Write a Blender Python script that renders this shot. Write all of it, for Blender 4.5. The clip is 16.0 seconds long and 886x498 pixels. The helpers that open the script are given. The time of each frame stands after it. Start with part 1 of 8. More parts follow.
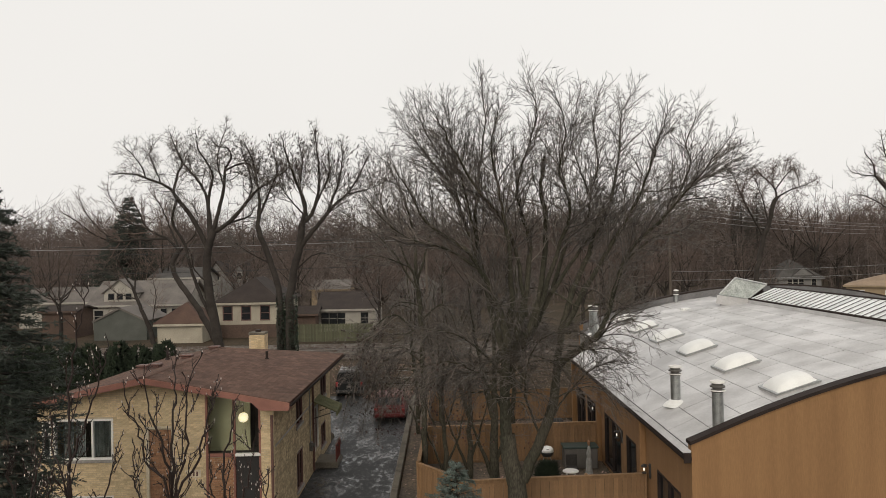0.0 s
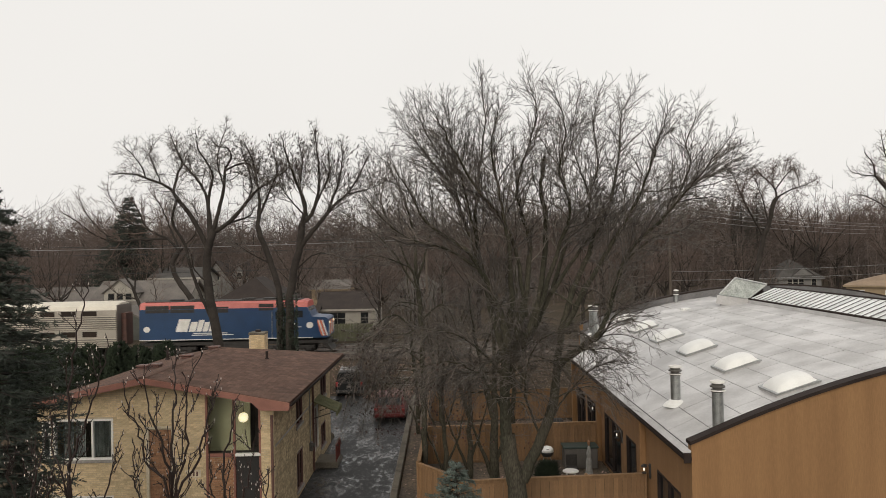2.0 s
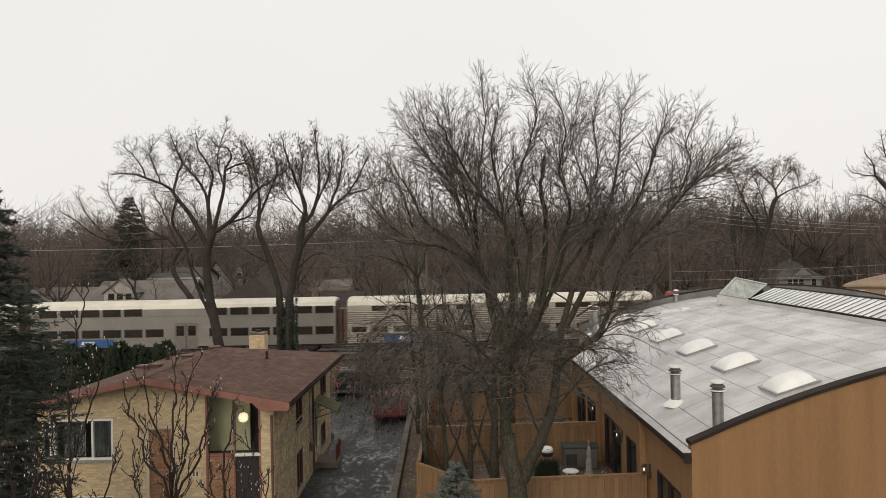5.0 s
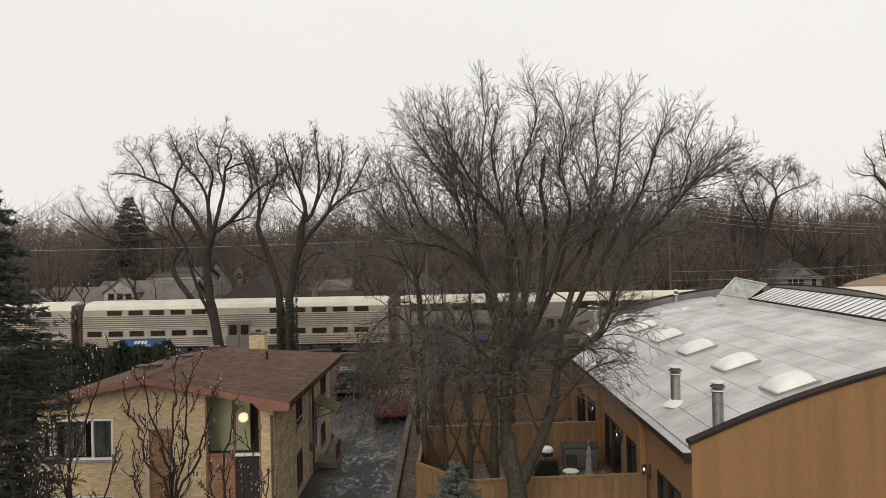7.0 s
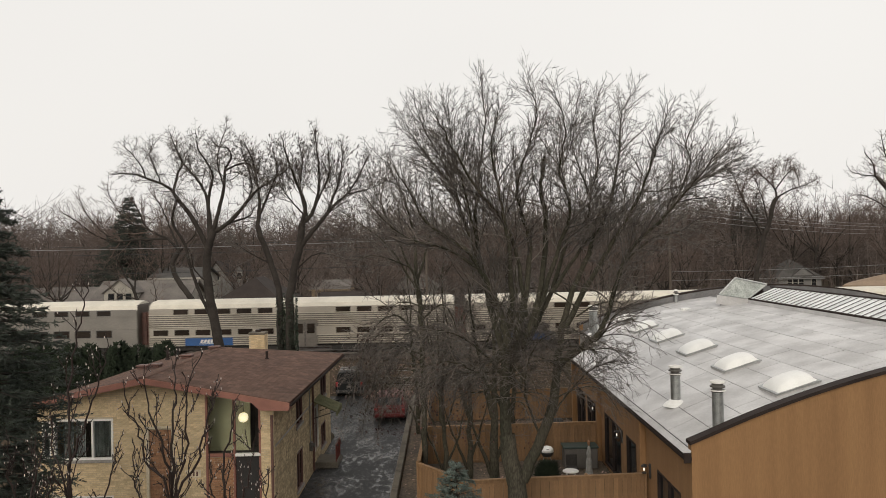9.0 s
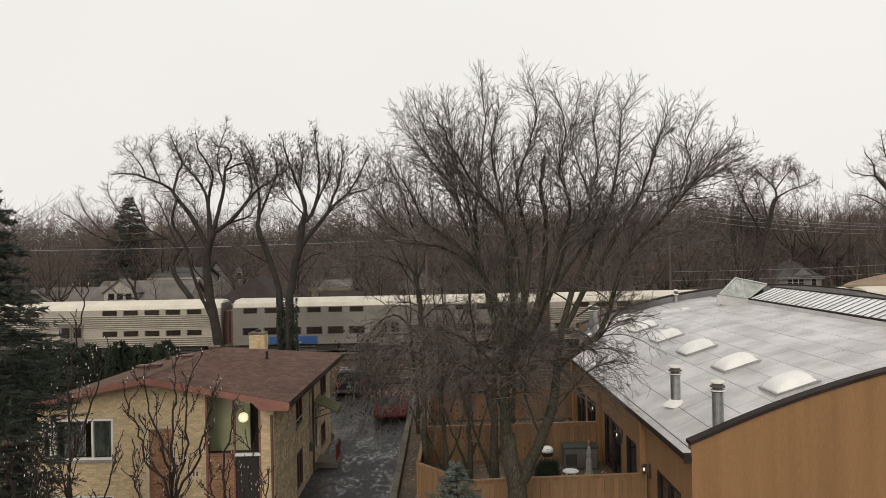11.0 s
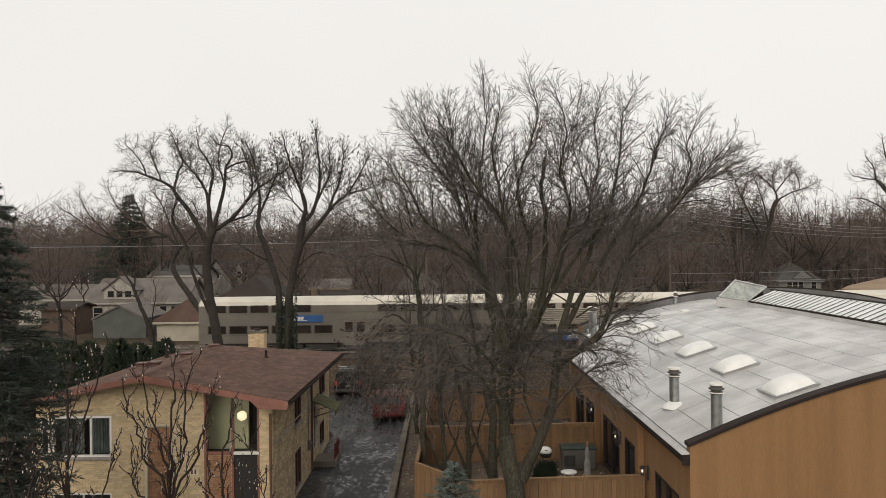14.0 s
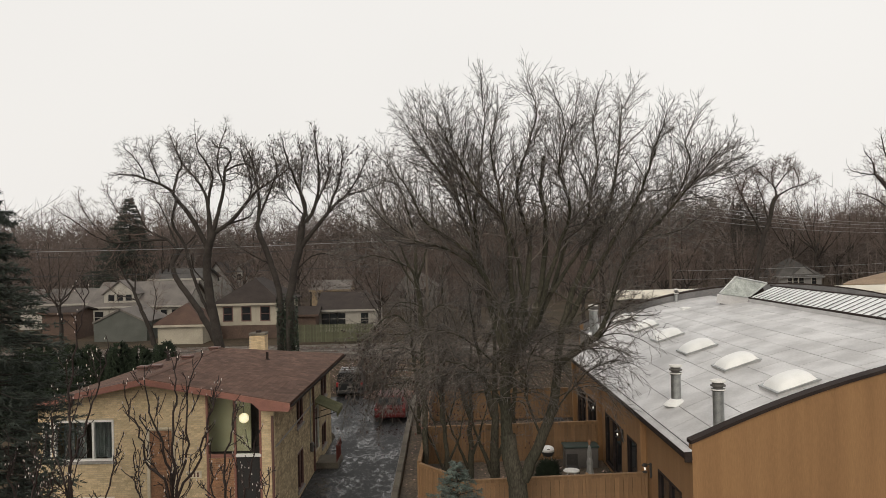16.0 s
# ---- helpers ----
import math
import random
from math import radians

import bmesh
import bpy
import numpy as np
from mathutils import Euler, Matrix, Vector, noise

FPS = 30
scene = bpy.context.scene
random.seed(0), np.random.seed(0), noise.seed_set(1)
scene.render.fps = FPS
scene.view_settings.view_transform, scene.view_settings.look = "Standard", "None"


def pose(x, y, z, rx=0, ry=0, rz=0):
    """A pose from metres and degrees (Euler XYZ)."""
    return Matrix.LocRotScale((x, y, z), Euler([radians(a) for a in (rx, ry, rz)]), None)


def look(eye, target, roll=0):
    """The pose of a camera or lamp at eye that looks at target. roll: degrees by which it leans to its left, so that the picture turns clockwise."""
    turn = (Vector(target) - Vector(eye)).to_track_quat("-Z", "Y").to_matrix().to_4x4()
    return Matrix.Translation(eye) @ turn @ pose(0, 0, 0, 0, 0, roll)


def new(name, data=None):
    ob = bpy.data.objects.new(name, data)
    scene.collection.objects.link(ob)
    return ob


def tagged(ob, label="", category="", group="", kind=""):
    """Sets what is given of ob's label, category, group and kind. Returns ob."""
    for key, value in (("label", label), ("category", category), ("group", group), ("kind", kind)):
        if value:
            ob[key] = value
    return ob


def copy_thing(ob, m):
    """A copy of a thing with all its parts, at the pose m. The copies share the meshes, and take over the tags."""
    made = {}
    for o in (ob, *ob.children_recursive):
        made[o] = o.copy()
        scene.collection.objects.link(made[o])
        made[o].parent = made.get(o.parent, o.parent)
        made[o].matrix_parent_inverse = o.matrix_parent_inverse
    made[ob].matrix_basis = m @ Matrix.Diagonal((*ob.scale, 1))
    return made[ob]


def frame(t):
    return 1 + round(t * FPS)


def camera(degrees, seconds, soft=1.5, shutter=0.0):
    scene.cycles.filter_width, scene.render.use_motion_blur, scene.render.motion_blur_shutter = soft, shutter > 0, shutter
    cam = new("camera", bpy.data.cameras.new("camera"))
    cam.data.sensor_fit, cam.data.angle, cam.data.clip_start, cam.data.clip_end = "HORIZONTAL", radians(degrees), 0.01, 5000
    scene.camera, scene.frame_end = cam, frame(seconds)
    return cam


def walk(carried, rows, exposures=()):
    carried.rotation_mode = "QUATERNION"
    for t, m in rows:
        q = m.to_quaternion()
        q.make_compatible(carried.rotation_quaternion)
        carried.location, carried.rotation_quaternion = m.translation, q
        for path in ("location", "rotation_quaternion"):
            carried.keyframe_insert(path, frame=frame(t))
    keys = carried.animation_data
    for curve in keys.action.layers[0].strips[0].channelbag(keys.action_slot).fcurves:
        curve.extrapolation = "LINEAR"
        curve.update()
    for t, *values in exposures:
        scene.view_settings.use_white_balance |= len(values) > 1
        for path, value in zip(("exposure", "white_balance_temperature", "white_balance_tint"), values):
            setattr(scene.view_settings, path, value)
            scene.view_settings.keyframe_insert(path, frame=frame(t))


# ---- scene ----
cam = camera(61, 16.0, soft=0.8, shutter=0.25)


def eye_pose(turn):
    return look((0, 0, 10.0), (0, 100, 10.15), -1.1 + turn)


walk(cam, [(t, eye_pose(a)) for t, a in (
    (0.0, 0), (6.0, 0), (12.8, 0), (13.0, -0.14), (13.3, 0.85), (13.5, 0.83), (14.0, 0.465), (14.5, 0.065),
    (15.0, 0), (15.5, -0.155), (16.0, -0.196))])

# ---- world, sun, exposure ----
world = bpy.data.worlds.new("overcast")
scene.world = world
world.use_nodes = True
wn, wl = world.node_tree.nodes, world.node_tree.links
wn.clear()
sky = wn.new("ShaderNodeTexSky")
sky.sky_type, sky.sun_disc = "NISHITA", False
sky.sun_elevation, sky.sun_rotation = radians(35), radians(200)
sky.air_density, sky.dust_density = 2.0, 6.0
sky_scale = wn.new("ShaderNodeVectorMath")
sky_scale.operation = "SCALE"
sky_scale.inputs["Scale"].default_value = 0.06
cloud_noise = wn.new("ShaderNodeTexNoise")
cloud_noise.inputs["Scale"].default_value, cloud_noise.inputs["Detail"].default_value = 1.1, 3
cloud_ramp = wn.new("ShaderNodeValToRGB")
cloud_ramp.color_ramp.elements[0].color = (0.84, 0.814, 0.782, 1)
cloud_ramp.color_ramp.elements[1].color = (1.015, 0.986, 0.948, 1)
cover = wn.new("ShaderNodeMixRGB")
cover.inputs["Fac"].default_value = 0.93
back = wn.new("ShaderNodeBackground")
back.inputs["Strength"].default_value = 1.0
out = wn.new("ShaderNodeOutputWorld")
wl.new(sky.outputs["Color"], sky_scale.inputs[0])
wl.new(cloud_noise.outputs["Fac"], cloud_ramp.inputs["Fac"])
wl.new(sky_scale.outputs["Vector"], cover.inputs["Color1"])
wl.new(cloud_ramp.outputs["Color"], cover.inputs["Color2"])
wl.new(cover.outputs["Color"], back.inputs["Color"])
wl.new(back.outputs["Background"], out.inputs["Surface"])

sun = new("sun", bpy.data.lights.new("sun", "SUN"))
sun.data.energy, sun.data.angle, sun.data.color = 1.4, radians(40), (1.0, 0.92, 0.8)
sun.matrix_world = look((-25, -60, 48), (0, 30, 0))
scene.view_settings.exposure = 0.0

# ---- materials ----
def mat(name, c1, c2=None, rough=0.7, scale=3.0, fine=40.0, grain=0.25, bump=0.15, metal=0.0, var=0.0,
        stretch=(1, 1, 1), island=0.0, gloss_spread=0.0, spec=0.5, coat=0.0):
    """Two noise scales mix c1 into c2; grain darkens finely; var and island vary piece by piece."""
    m = bpy.data.materials.new(name)
    m.use_nodes = True
    n, l = m.node_tree.nodes, m.node_tree.links
    b = n["Principled BSDF"]
    c2 = c2 or tuple(x * 0.8 for x in c1)
    tc = n.new("ShaderNodeTexCoord")
    mp = n.new("ShaderNodeMapping")
    mp.inputs["Scale"].default_value = stretch
    l.new(tc.outputs["Object"], mp.inputs["Vector"])
    big = n.new("ShaderNodeTexNoise")
    big.inputs["Scale"].default_value, big.inputs["Detail"].default_value = scale, 4
    small = n.new("ShaderNodeTexNoise")
    small.inputs["Scale"].default_value, small.inputs["Detail"].default_value = fine, 3
    l.new(mp.outputs["Vector"], big.inputs["Vector"])
    l.new(mp.outputs["Vector"], small.inputs["Vector"])
    ramp = n.new("ShaderNodeValToRGB")
    ramp.color_ramp.elements[0].position, ramp.color_ramp.elements[1].position = 0.35, 0.65
    ramp.color_ramp.elements[0].color, ramp.color_ramp.elements[1].color = (*c1, 1), (*c2, 1)
    l.new(big.outputs["Fac"], ramp.inputs["Fac"])
    shade = n.new("ShaderNodeMapRange")
    shade.inputs["From Min"].default_value, shade.inputs["From Max"].default_value = 0.3, 0.7
    shade.inputs["To Min"].default_value, shade.inputs["To Max"].default_value = 1 - grain, 1 + grain
    l.new(small.outputs["Fac"], shade.inputs["Value"])
    value = shade.outputs["Result"]
    for amount, node, socket in ((var, "ShaderNodeObjectInfo", "Random"), (island, "ShaderNodeNewGeometry", "Random Per Island")):
        if amount:
            info = n.new(node)
            mr = n.new("ShaderNodeMapRange")
            mr.inputs["To Min"].default_value, mr.inputs["To Max"].default_value = 1 - amount, 1 + amount
            l.new(info.outputs[socket], mr.inputs["Value"])
            mul = n.new("ShaderNodeMath")
            mul.operation = "MULTIPLY"
            l.new(value, mul.inputs[0])
            l.new(mr.outputs["Result"], mul.inputs[1])
            value = mul.outputs["Value"]
    sc = n.new("ShaderNodeVectorMath")
    sc.operation = "SCALE"
    l.new(ramp.outputs["Color"], sc.inputs[0])
    l.new(value, sc.inputs["Scale"])
    l.new(sc.outputs["Vector"], b.inputs["Base Color"])
    b.inputs["Metallic"].default_value = metal
    b.inputs["Roughness"].default_value = rough
    b.inputs["Specular IOR Level"].default_value = spec
    b.inputs["Coat Weight"].default_value = coat
    if gloss_spread:
        gr = n.new("ShaderNodeMapRange")
        gr.inputs["From Min"].default_value, gr.inputs["From Max"].default_value = 0.38, 0.62
        gr.inputs["To Min"].default_value, gr.inputs["To Max"].default_value = rough - gloss_spread, rough + gloss_spread
        l.new(big.outputs["Fac"], gr.inputs["Value"])
        l.new(gr.outputs["Result"], b.inputs["Roughness"])
    if bump:
        bp = n.new("ShaderNodeBump")
        bp.inputs["Strength"].default_value, bp.inputs["Distance"].default_value = bump, 0.02
        l.new(small.outputs["Fac"], bp.inputs["Height"])
        l.new(bp.outputs["Normal"], b.inputs["Normal"])
    return m


def wet_road(name):
    """Black asphalt: damp matt stretches, and thin wet films that break up finely at their edges."""
    m = mat(name, (0.012, 0.012, 0.013), (0.022, 0.022, 0.022), 0.4, 1.6, 35, 0.4, 0.3)
    n, l = m.node_tree.nodes, m.node_tree.links
    b = n["Principled BSDF"]
    tc = n["Texture Coordinate"]
    total = None
    for size, detail, share, stretch in ((0.7, 4, 0.75, (1.0, 0.6, 1)), (3.2, 8, 0.8, (1.5, 0.7, 1)), (11.0, 4, 0.45, (1.3, 0.8, 1))):
        mp = n.new("ShaderNodeMapping")
        mp.inputs["Scale"].default_value = stretch
        l.new(tc.outputs["Object"], mp.inputs["Vector"])
        film = n.new("ShaderNodeTexNoise")
        film.inputs["Scale"].default_value, film.inputs["Detail"].default_value, film.inputs["Roughness"].default_value = size, detail, 0.7
        l.new(mp.outputs["Vector"], film.inputs["Vector"])
        mul = n.new("ShaderNodeMath")
        mul.operation = "MULTIPLY_ADD"
        mul.inputs[1].default_value = share
        mul.inputs[2].default_value = 0.0
        l.new(film.outputs["Fac"], mul.inputs[0])
        if total:
            l.new(total, mul.inputs[2])
        total = mul.outputs["Value"]
    r = n.new("ShaderNodeMapRange")
    r.inputs["From Min"].default_value, r.inputs["From Max"].default_value = 0.97, 1.13
    r.inputs["To Min"].default_value, r.inputs["To Max"].default_value = 0.7, 0.08
    l.new(total, r.inputs["Value"])
    l.new(r.outputs["Result"], b.inputs["Roughness"])
    return m


def glow(name, colour, strength):
    m = bpy.data.materials.new(name)
    m.use_nodes = True
    b = m.node_tree.nodes["Principled BSDF"]
    b.inputs["Base Color"].default_value = (*colour, 1)
    b.inputs["Emission Color"].default_value = (*colour, 1)
    b.inputs["Emission Strength"].default_value = strength
    return m


def clear_glass(name, tint=(0.9, 0.95, 0.93), rough=0.02):
    m = bpy.data.materials.new(name)
    m.use_nodes = True
    b = m.node_tree.nodes["Principled BSDF"]
    b.inputs["Base Color"].default_value = (*tint, 1)
    b.inputs["Transmission Weight"].default_value = 1.0
    b.inputs["Roughness"].default_value = rough
    b.inputs["IOR"].default_value = 1.45
    return m


BARK = mat("bark", (0.047, 0.04, 0.034), (0.031, 0.026, 0.023), 0.9, 2, 25, 0.35, 0.6, spec=0.2)
BARK_MOSS = mat("mossy_bark", (0.07, 0.062, 0.046), (0.036, 0.036, 0.025), 0.9, 1.2, 22, 0.45, 0.9, stretch=(1, 1, 0.35), spec=0.2)
TWIG = mat("twig_bark", (0.12, 0.1, 0.084), (0.06, 0.05, 0.042), 0.4, 0.7, 12, 0.2, 0, island=0.65, spec=0.5)
# paler than near bark: distance haze is put into the colour
TWIG_FAR = mat("hazed_twig_bark", (0.14, 0.105, 0.088), (0.096, 0.073, 0.062), 0.95, 0.05, 4, 0.2, 0, island=0.4, spec=0.2)
TWIG_RED = mat("reddish_twig", (0.032, 0.019, 0.016), (0.019, 0.013, 0.011), 0.6, 2, 30, 0.3, 0.2, spec=0.3)
BUD = mat("downy_bud", (0.6, 0.55, 0.51), (0.36, 0.29, 0.26), 0.6, 20, 80, 0.2, 0.1, island=0.4)
SEED = mat("dry_seed_cluster", (0.06, 0.04, 0.035), (0.04, 0.028, 0.025), 0.9, 2, 20, 0.2, 0, island=0.3)
NEEDLE = mat("spruce_needle", (0.054, 0.066, 0.05), (0.028, 0.037, 0.028), 0.7, 1.5, 12, 0.25, 0, island=0.45)
NEEDLE_BLUE = mat("blue_spruce_needle", (0.12, 0.15, 0.128), (0.066, 0.088, 0.074), 0.65, 3, 20, 0.25, 0, island=0.4)
NEEDLE_DARK = mat("dark_conifer_needle", (0.032, 0.042, 0.03), (0.02, 0.028, 0.02), 0.8, 0.5, 5, 0.25, 0, island=0.3)
# pale brown instead of green: haze painted into the far spruces
NEEDLE_FAR = mat("hazed_conifer_needle", (0.06, 0.052, 0.042), (0.042, 0.038, 0.031), 0.85, 0.4, 5, 0.25, 0, island=0.3)
# horizon haze painted in as a lighter bark tone
WOODS = mat("hazed_wood_bark", (0.138, 0.11, 0.095), (0.097, 0.078, 0.068), 0.95, 0.04, 3, 0.2, 0, island=0.45, spec=0.2)
KERB = mat("grimy_concrete", (0.15, 0.13, 0.1), (0.09, 0.078, 0.06), 0.9, 1.5, 25, 0.3, 0.4)
CAR_GLASS = mat("dark_car_glass", (0.012, 0.013, 0.014), (0.009, 0.01, 0.011), 0.25, 1, 8, 0.15, 0, spec=0.3)
RAIL_RED = mat("dull_red_iron_paint", (0.16, 0.035, 0.025), (0.1, 0.025, 0.02), 0.6, 2, 25, 0.2, 0.1)
FAR_TRIM = mat("weathered_trim", (0.3, 0.28, 0.24), (0.24, 0.22, 0.19), 0.7, 1, 15, 0.15, 0.1)
FAR_CREAM = mat("weathered_cream_siding", (0.38, 0.34, 0.265), (0.3, 0.268, 0.21), 0.7, 0.8, 12, 0.18, 0.1)
BAND_GREY = mat("dull_steel_band", (0.36, 0.325, 0.275), (0.3, 0.272, 0.23), 0.45, 0.6, 12, 0.1, 0.02, metal=0.25)
CAB_GREY = mat("grimy_grey_train_side", (0.15, 0.135, 0.112), (0.12, 0.108, 0.09), 0.5, 0.5, 8, 0.12, 0.02, metal=0.2)
ROOF_SLATE = mat("slate_grey_shingle", (0.085, 0.08, 0.075), (0.062, 0.058, 0.054), 0.85, 0.7, 12, 0.2, 0.3, spec=0.2)
YEW = mat("yew_needle", (0.02, 0.028, 0.015), (0.011, 0.017, 0.009), 0.8, 1.5, 12, 0.25, 0, island=0.4, spec=0.2)
IVY = mat("ivy_leaf", (0.022, 0.036, 0.02), (0.014, 0.022, 0.012), 0.55, 2, 20, 0.3, 0, island=0.4)
LITTER = mat("leaf_litter", (0.13, 0.095, 0.065), (0.075, 0.06, 0.045), 0.9, 0.6, 9, 0.5, 0.8)
EARTH = mat("wet_winter_ground", (0.075, 0.054, 0.036), (0.042, 0.034, 0.022), 0.95, 0.25, 6, 0.5, 0.7, spec=0.15)
BALLAST = mat("ballast", (0.125, 0.095, 0.075), (0.08, 0.062, 0.05), 0.95, 0.8, 14, 0.5, 1.0)
STONE = mat("ballast_stone", (0.12, 0.105, 0.095), (0.08, 0.07, 0.062), 0.9, 2, 20, 0.3, 0, island=0.4)
ASPHALT = wet_road("wet_asphalt")
CONCRETE = mat("concrete", (0.32, 0.3, 0.27), (0.22, 0.2, 0.18), 0.85, 1.2, 22, 0.25, 0.4)
BRICK = mat("pale_yellow_brick", (0.66, 0.515, 0.315), (0.55, 0.42, 0.25), 0.85, 5, 40, 0.2, 0.3, var=0.17, island=0.17)
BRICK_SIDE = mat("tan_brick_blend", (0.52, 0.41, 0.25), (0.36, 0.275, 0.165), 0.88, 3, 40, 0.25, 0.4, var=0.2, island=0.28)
BRICK_RED = mat("red_brown_brick", (0.36, 0.19, 0.1), (0.25, 0.13, 0.07), 0.85, 5, 40, 0.25, 0.3, var=0.2, island=0.22)
MORTAR = mat("mortar", (0.48, 0.41, 0.3), (0.38, 0.32, 0.23), 0.95, 2, 60, 0.2, 0.3)
SHINGLE = mat("brown_shingle", (0.118, 0.07, 0.052), (0.084, 0.051, 0.039), 0.9, 1.0, 50, 0.3, 0.3, var=0.2, island=0.22, spec=0.2)
SALMON = mat("salmon_paint", (0.27, 0.115, 0.083), (0.205, 0.088, 0.064), 0.6, 1.5, 30, 0.15, 0.1)
BROWN_TRIM = mat("brown_paint", (0.13, 0.06, 0.045), (0.09, 0.045, 0.035), 0.5, 2, 30, 0.2, 0.1)
WHITE = mat("white_paint", (0.72, 0.7, 0.66), (0.6, 0.58, 0.54), 0.5, 2, 30, 0.1, 0.05)
CREAM = mat("cream_paint", (0.62, 0.54, 0.4), (0.5, 0.43, 0.31), 0.6, 1, 20, 0.15, 0.1)
STUCCO = mat("ochre_stucco", (0.265, 0.145, 0.062), (0.222, 0.119, 0.05), 0.85, 1.0, 45, 0.12, 0.2, stretch=(2.2, 2.2, 0.12))
FENCE = mat("ochre_stained_wood", (0.25, 0.147, 0.072), (0.185, 0.105, 0.05), 0.75, 1.5, 30, 0.25, 0.3, var=0.14, stretch=(6, 6, 0.5))
FENCE_OLD = mat("green_weathered_wood", (0.112, 0.113, 0.066), (0.076, 0.078, 0.045), 0.85, 1.5, 25, 0.3, 0.3, var=0.25, stretch=(5, 5, 0.5))
MEMBRANE = mat("white_roof_membrane", (0.565, 0.553, 0.545), (0.43, 0.42, 0.416), 0.42, 0.7, 14, 0.08, 0.08, var=0.09, gloss_spread=0.14)
SEAM = mat("membrane_seam", (0.16, 0.155, 0.155), (0.1, 0.098, 0.098), 0.6, 1, 12, 0.2, 0.1)
DARK_METAL = mat("dark_brown_flashing", (0.034, 0.024, 0.02), (0.024, 0.017, 0.015), 0.7, 2, 25, 0.25, 0.1, spec=0.15)
STEEL = mat("galvanised_steel", (0.42, 0.43, 0.42), (0.3, 0.31, 0.3), 0.38, 5, 40, 0.15, 0.05, metal=0.8)
DOME = mat("white_acrylic_dome", (0.84, 0.835, 0.805), (0.77, 0.765, 0.735), 0.3, 2, 30, 0.05, 0.02)
DARK_PANE = mat("dark_window_pane", (0.022, 0.024, 0.026), (0.014, 0.015, 0.017), 0.06, 1, 8, 0.15, 0)
# the sky's reflection on the panes is put into this whitish base
SKY_PANE = mat("sky_whitened_roof_pane", (0.78, 0.8, 0.78), (0.66, 0.69, 0.67), 0.2, 0.9, 10, 0.1, 0.02, var=0.12)
WIRED_PANE = mat("wired_end_pane", (0.36, 0.38, 0.355), (0.24, 0.26, 0.24), 0.3, 2.5, 14, 0.3, 0.05)
GLASS = clear_glass("window_glass")
CURTAIN = mat("grey_curtain", (0.34, 0.36, 0.36), (0.22, 0.24, 0.25), 0.9, 4, 60, 0.15, 0.2)
ROOM = mat("dim_room_wall", (0.5, 0.47, 0.31), (0.42, 0.39, 0.25), 0.9, 1, 20, 0.1, 0.05)
ROOM_DARK = mat("dark_room", (0.03, 0.028, 0.026), (0.02, 0.019, 0.018), 0.9, 1, 20, 0.1, 0)
GLOBE = glow("lit_globe", (1.0, 0.86, 0.56), 0.9)
BULB = glow("lit_bulb", (1.0, 0.92, 0.8), 0.7)
HEADLIGHT = glow("lit_headlight", (1.0, 0.75, 0.5), 0.9)
TAIL = mat("red_tail_lamp", (0.32, 0.02, 0.02), (0.22, 0.014, 0.014), 0.3, 5, 40, 0.1, 0)
BLACK = mat("black_rubber", (0.016, 0.016, 0.016), (0.024, 0.023, 0.022), 0.75, 5, 40, 0.2, 0.1)
IRON = mat("dark_underframe", (0.035, 0.031, 0.028), (0.022, 0.02, 0.018), 0.75, 3, 30, 0.3, 0.2)
RAIL = mat("worn_rail_steel", (0.3, 0.28, 0.26), (0.17, 0.13, 0.11), 0.35, 2, 20, 0.2, 0.1, metal=0.7)
TIE = mat("creosoted_tie", (0.07, 0.055, 0.045), (0.045, 0.038, 0.032), 0.9, 3, 25, 0.3, 0.3)
BLUE = mat("loco_blue_paint", (0.011, 0.044, 0.115), (0.008, 0.034, 0.09), 0.35, 0.8, 12, 0.15, 0.03)
BLUE_PANEL = mat("blue_vinyl_panel", (0.018, 0.085, 0.25), (0.015, 0.07, 0.21), 0.45, 1, 15, 0.08, 0)
CORAL = mat("coral_red_paint", (0.52, 0.13, 0.105), (0.42, 0.095, 0.078), 0.45, 0.8, 12, 0.12, 0.03)
ORANGE = mat("orange_stripe", (0.75, 0.2, 0.08), (0.65, 0.16, 0.06), 0.45, 2, 15, 0.1, 0)
STAINLESS = mat("stainless_steel", (0.5, 0.455, 0.38), (0.41, 0.373, 0.312), 0.4, 0.6, 12, 0.1, 0.03, metal=0.3)
CAR_ROOF = mat("cream_train_roof", (0.65, 0.605, 0.51), (0.55, 0.512, 0.43), 0.5, 0.7, 10, 0.08, 0.02)
CAR_GREY = mat("grey_train_side", (0.22, 0.202, 0.178), (0.18, 0.166, 0.147), 0.45, 0.5, 10, 0.1, 0.02, metal=0.25)
DOOR_GREY = mat("grey_door", (0.17, 0.15, 0.13), (0.13, 0.115, 0.1), 0.5, 1, 20, 0.12, 0.02, metal=0.2)
TRAIN_PANE = mat("smoked_train_pane", (0.02, 0.016, 0.013), (0.035, 0.025, 0.02), 0.12, 0.7, 6, 0.2, 0)
SIDING_WHITE = mat("white_siding", (0.35, 0.325, 0.28), (0.28, 0.26, 0.225), 0.7, 0.8, 15, 0.15, 0.1)
SIDING_GREEN = mat("grey_green_siding", (0.088, 0.092, 0.08), (0.066, 0.07, 0.06), 0.75, 0.8, 15, 0.15, 0.1)
SIDING_TAN = mat("tan_siding", (0.3, 0.225, 0.14), (0.24, 0.18, 0.11), 0.75, 0.8, 15, 0.15, 0.1)
SIDING_GREY = mat("grey_siding", (0.18, 0.175, 0.165), (0.14, 0.136, 0.13), 0.75, 0.8, 15, 0.15, 0.1)
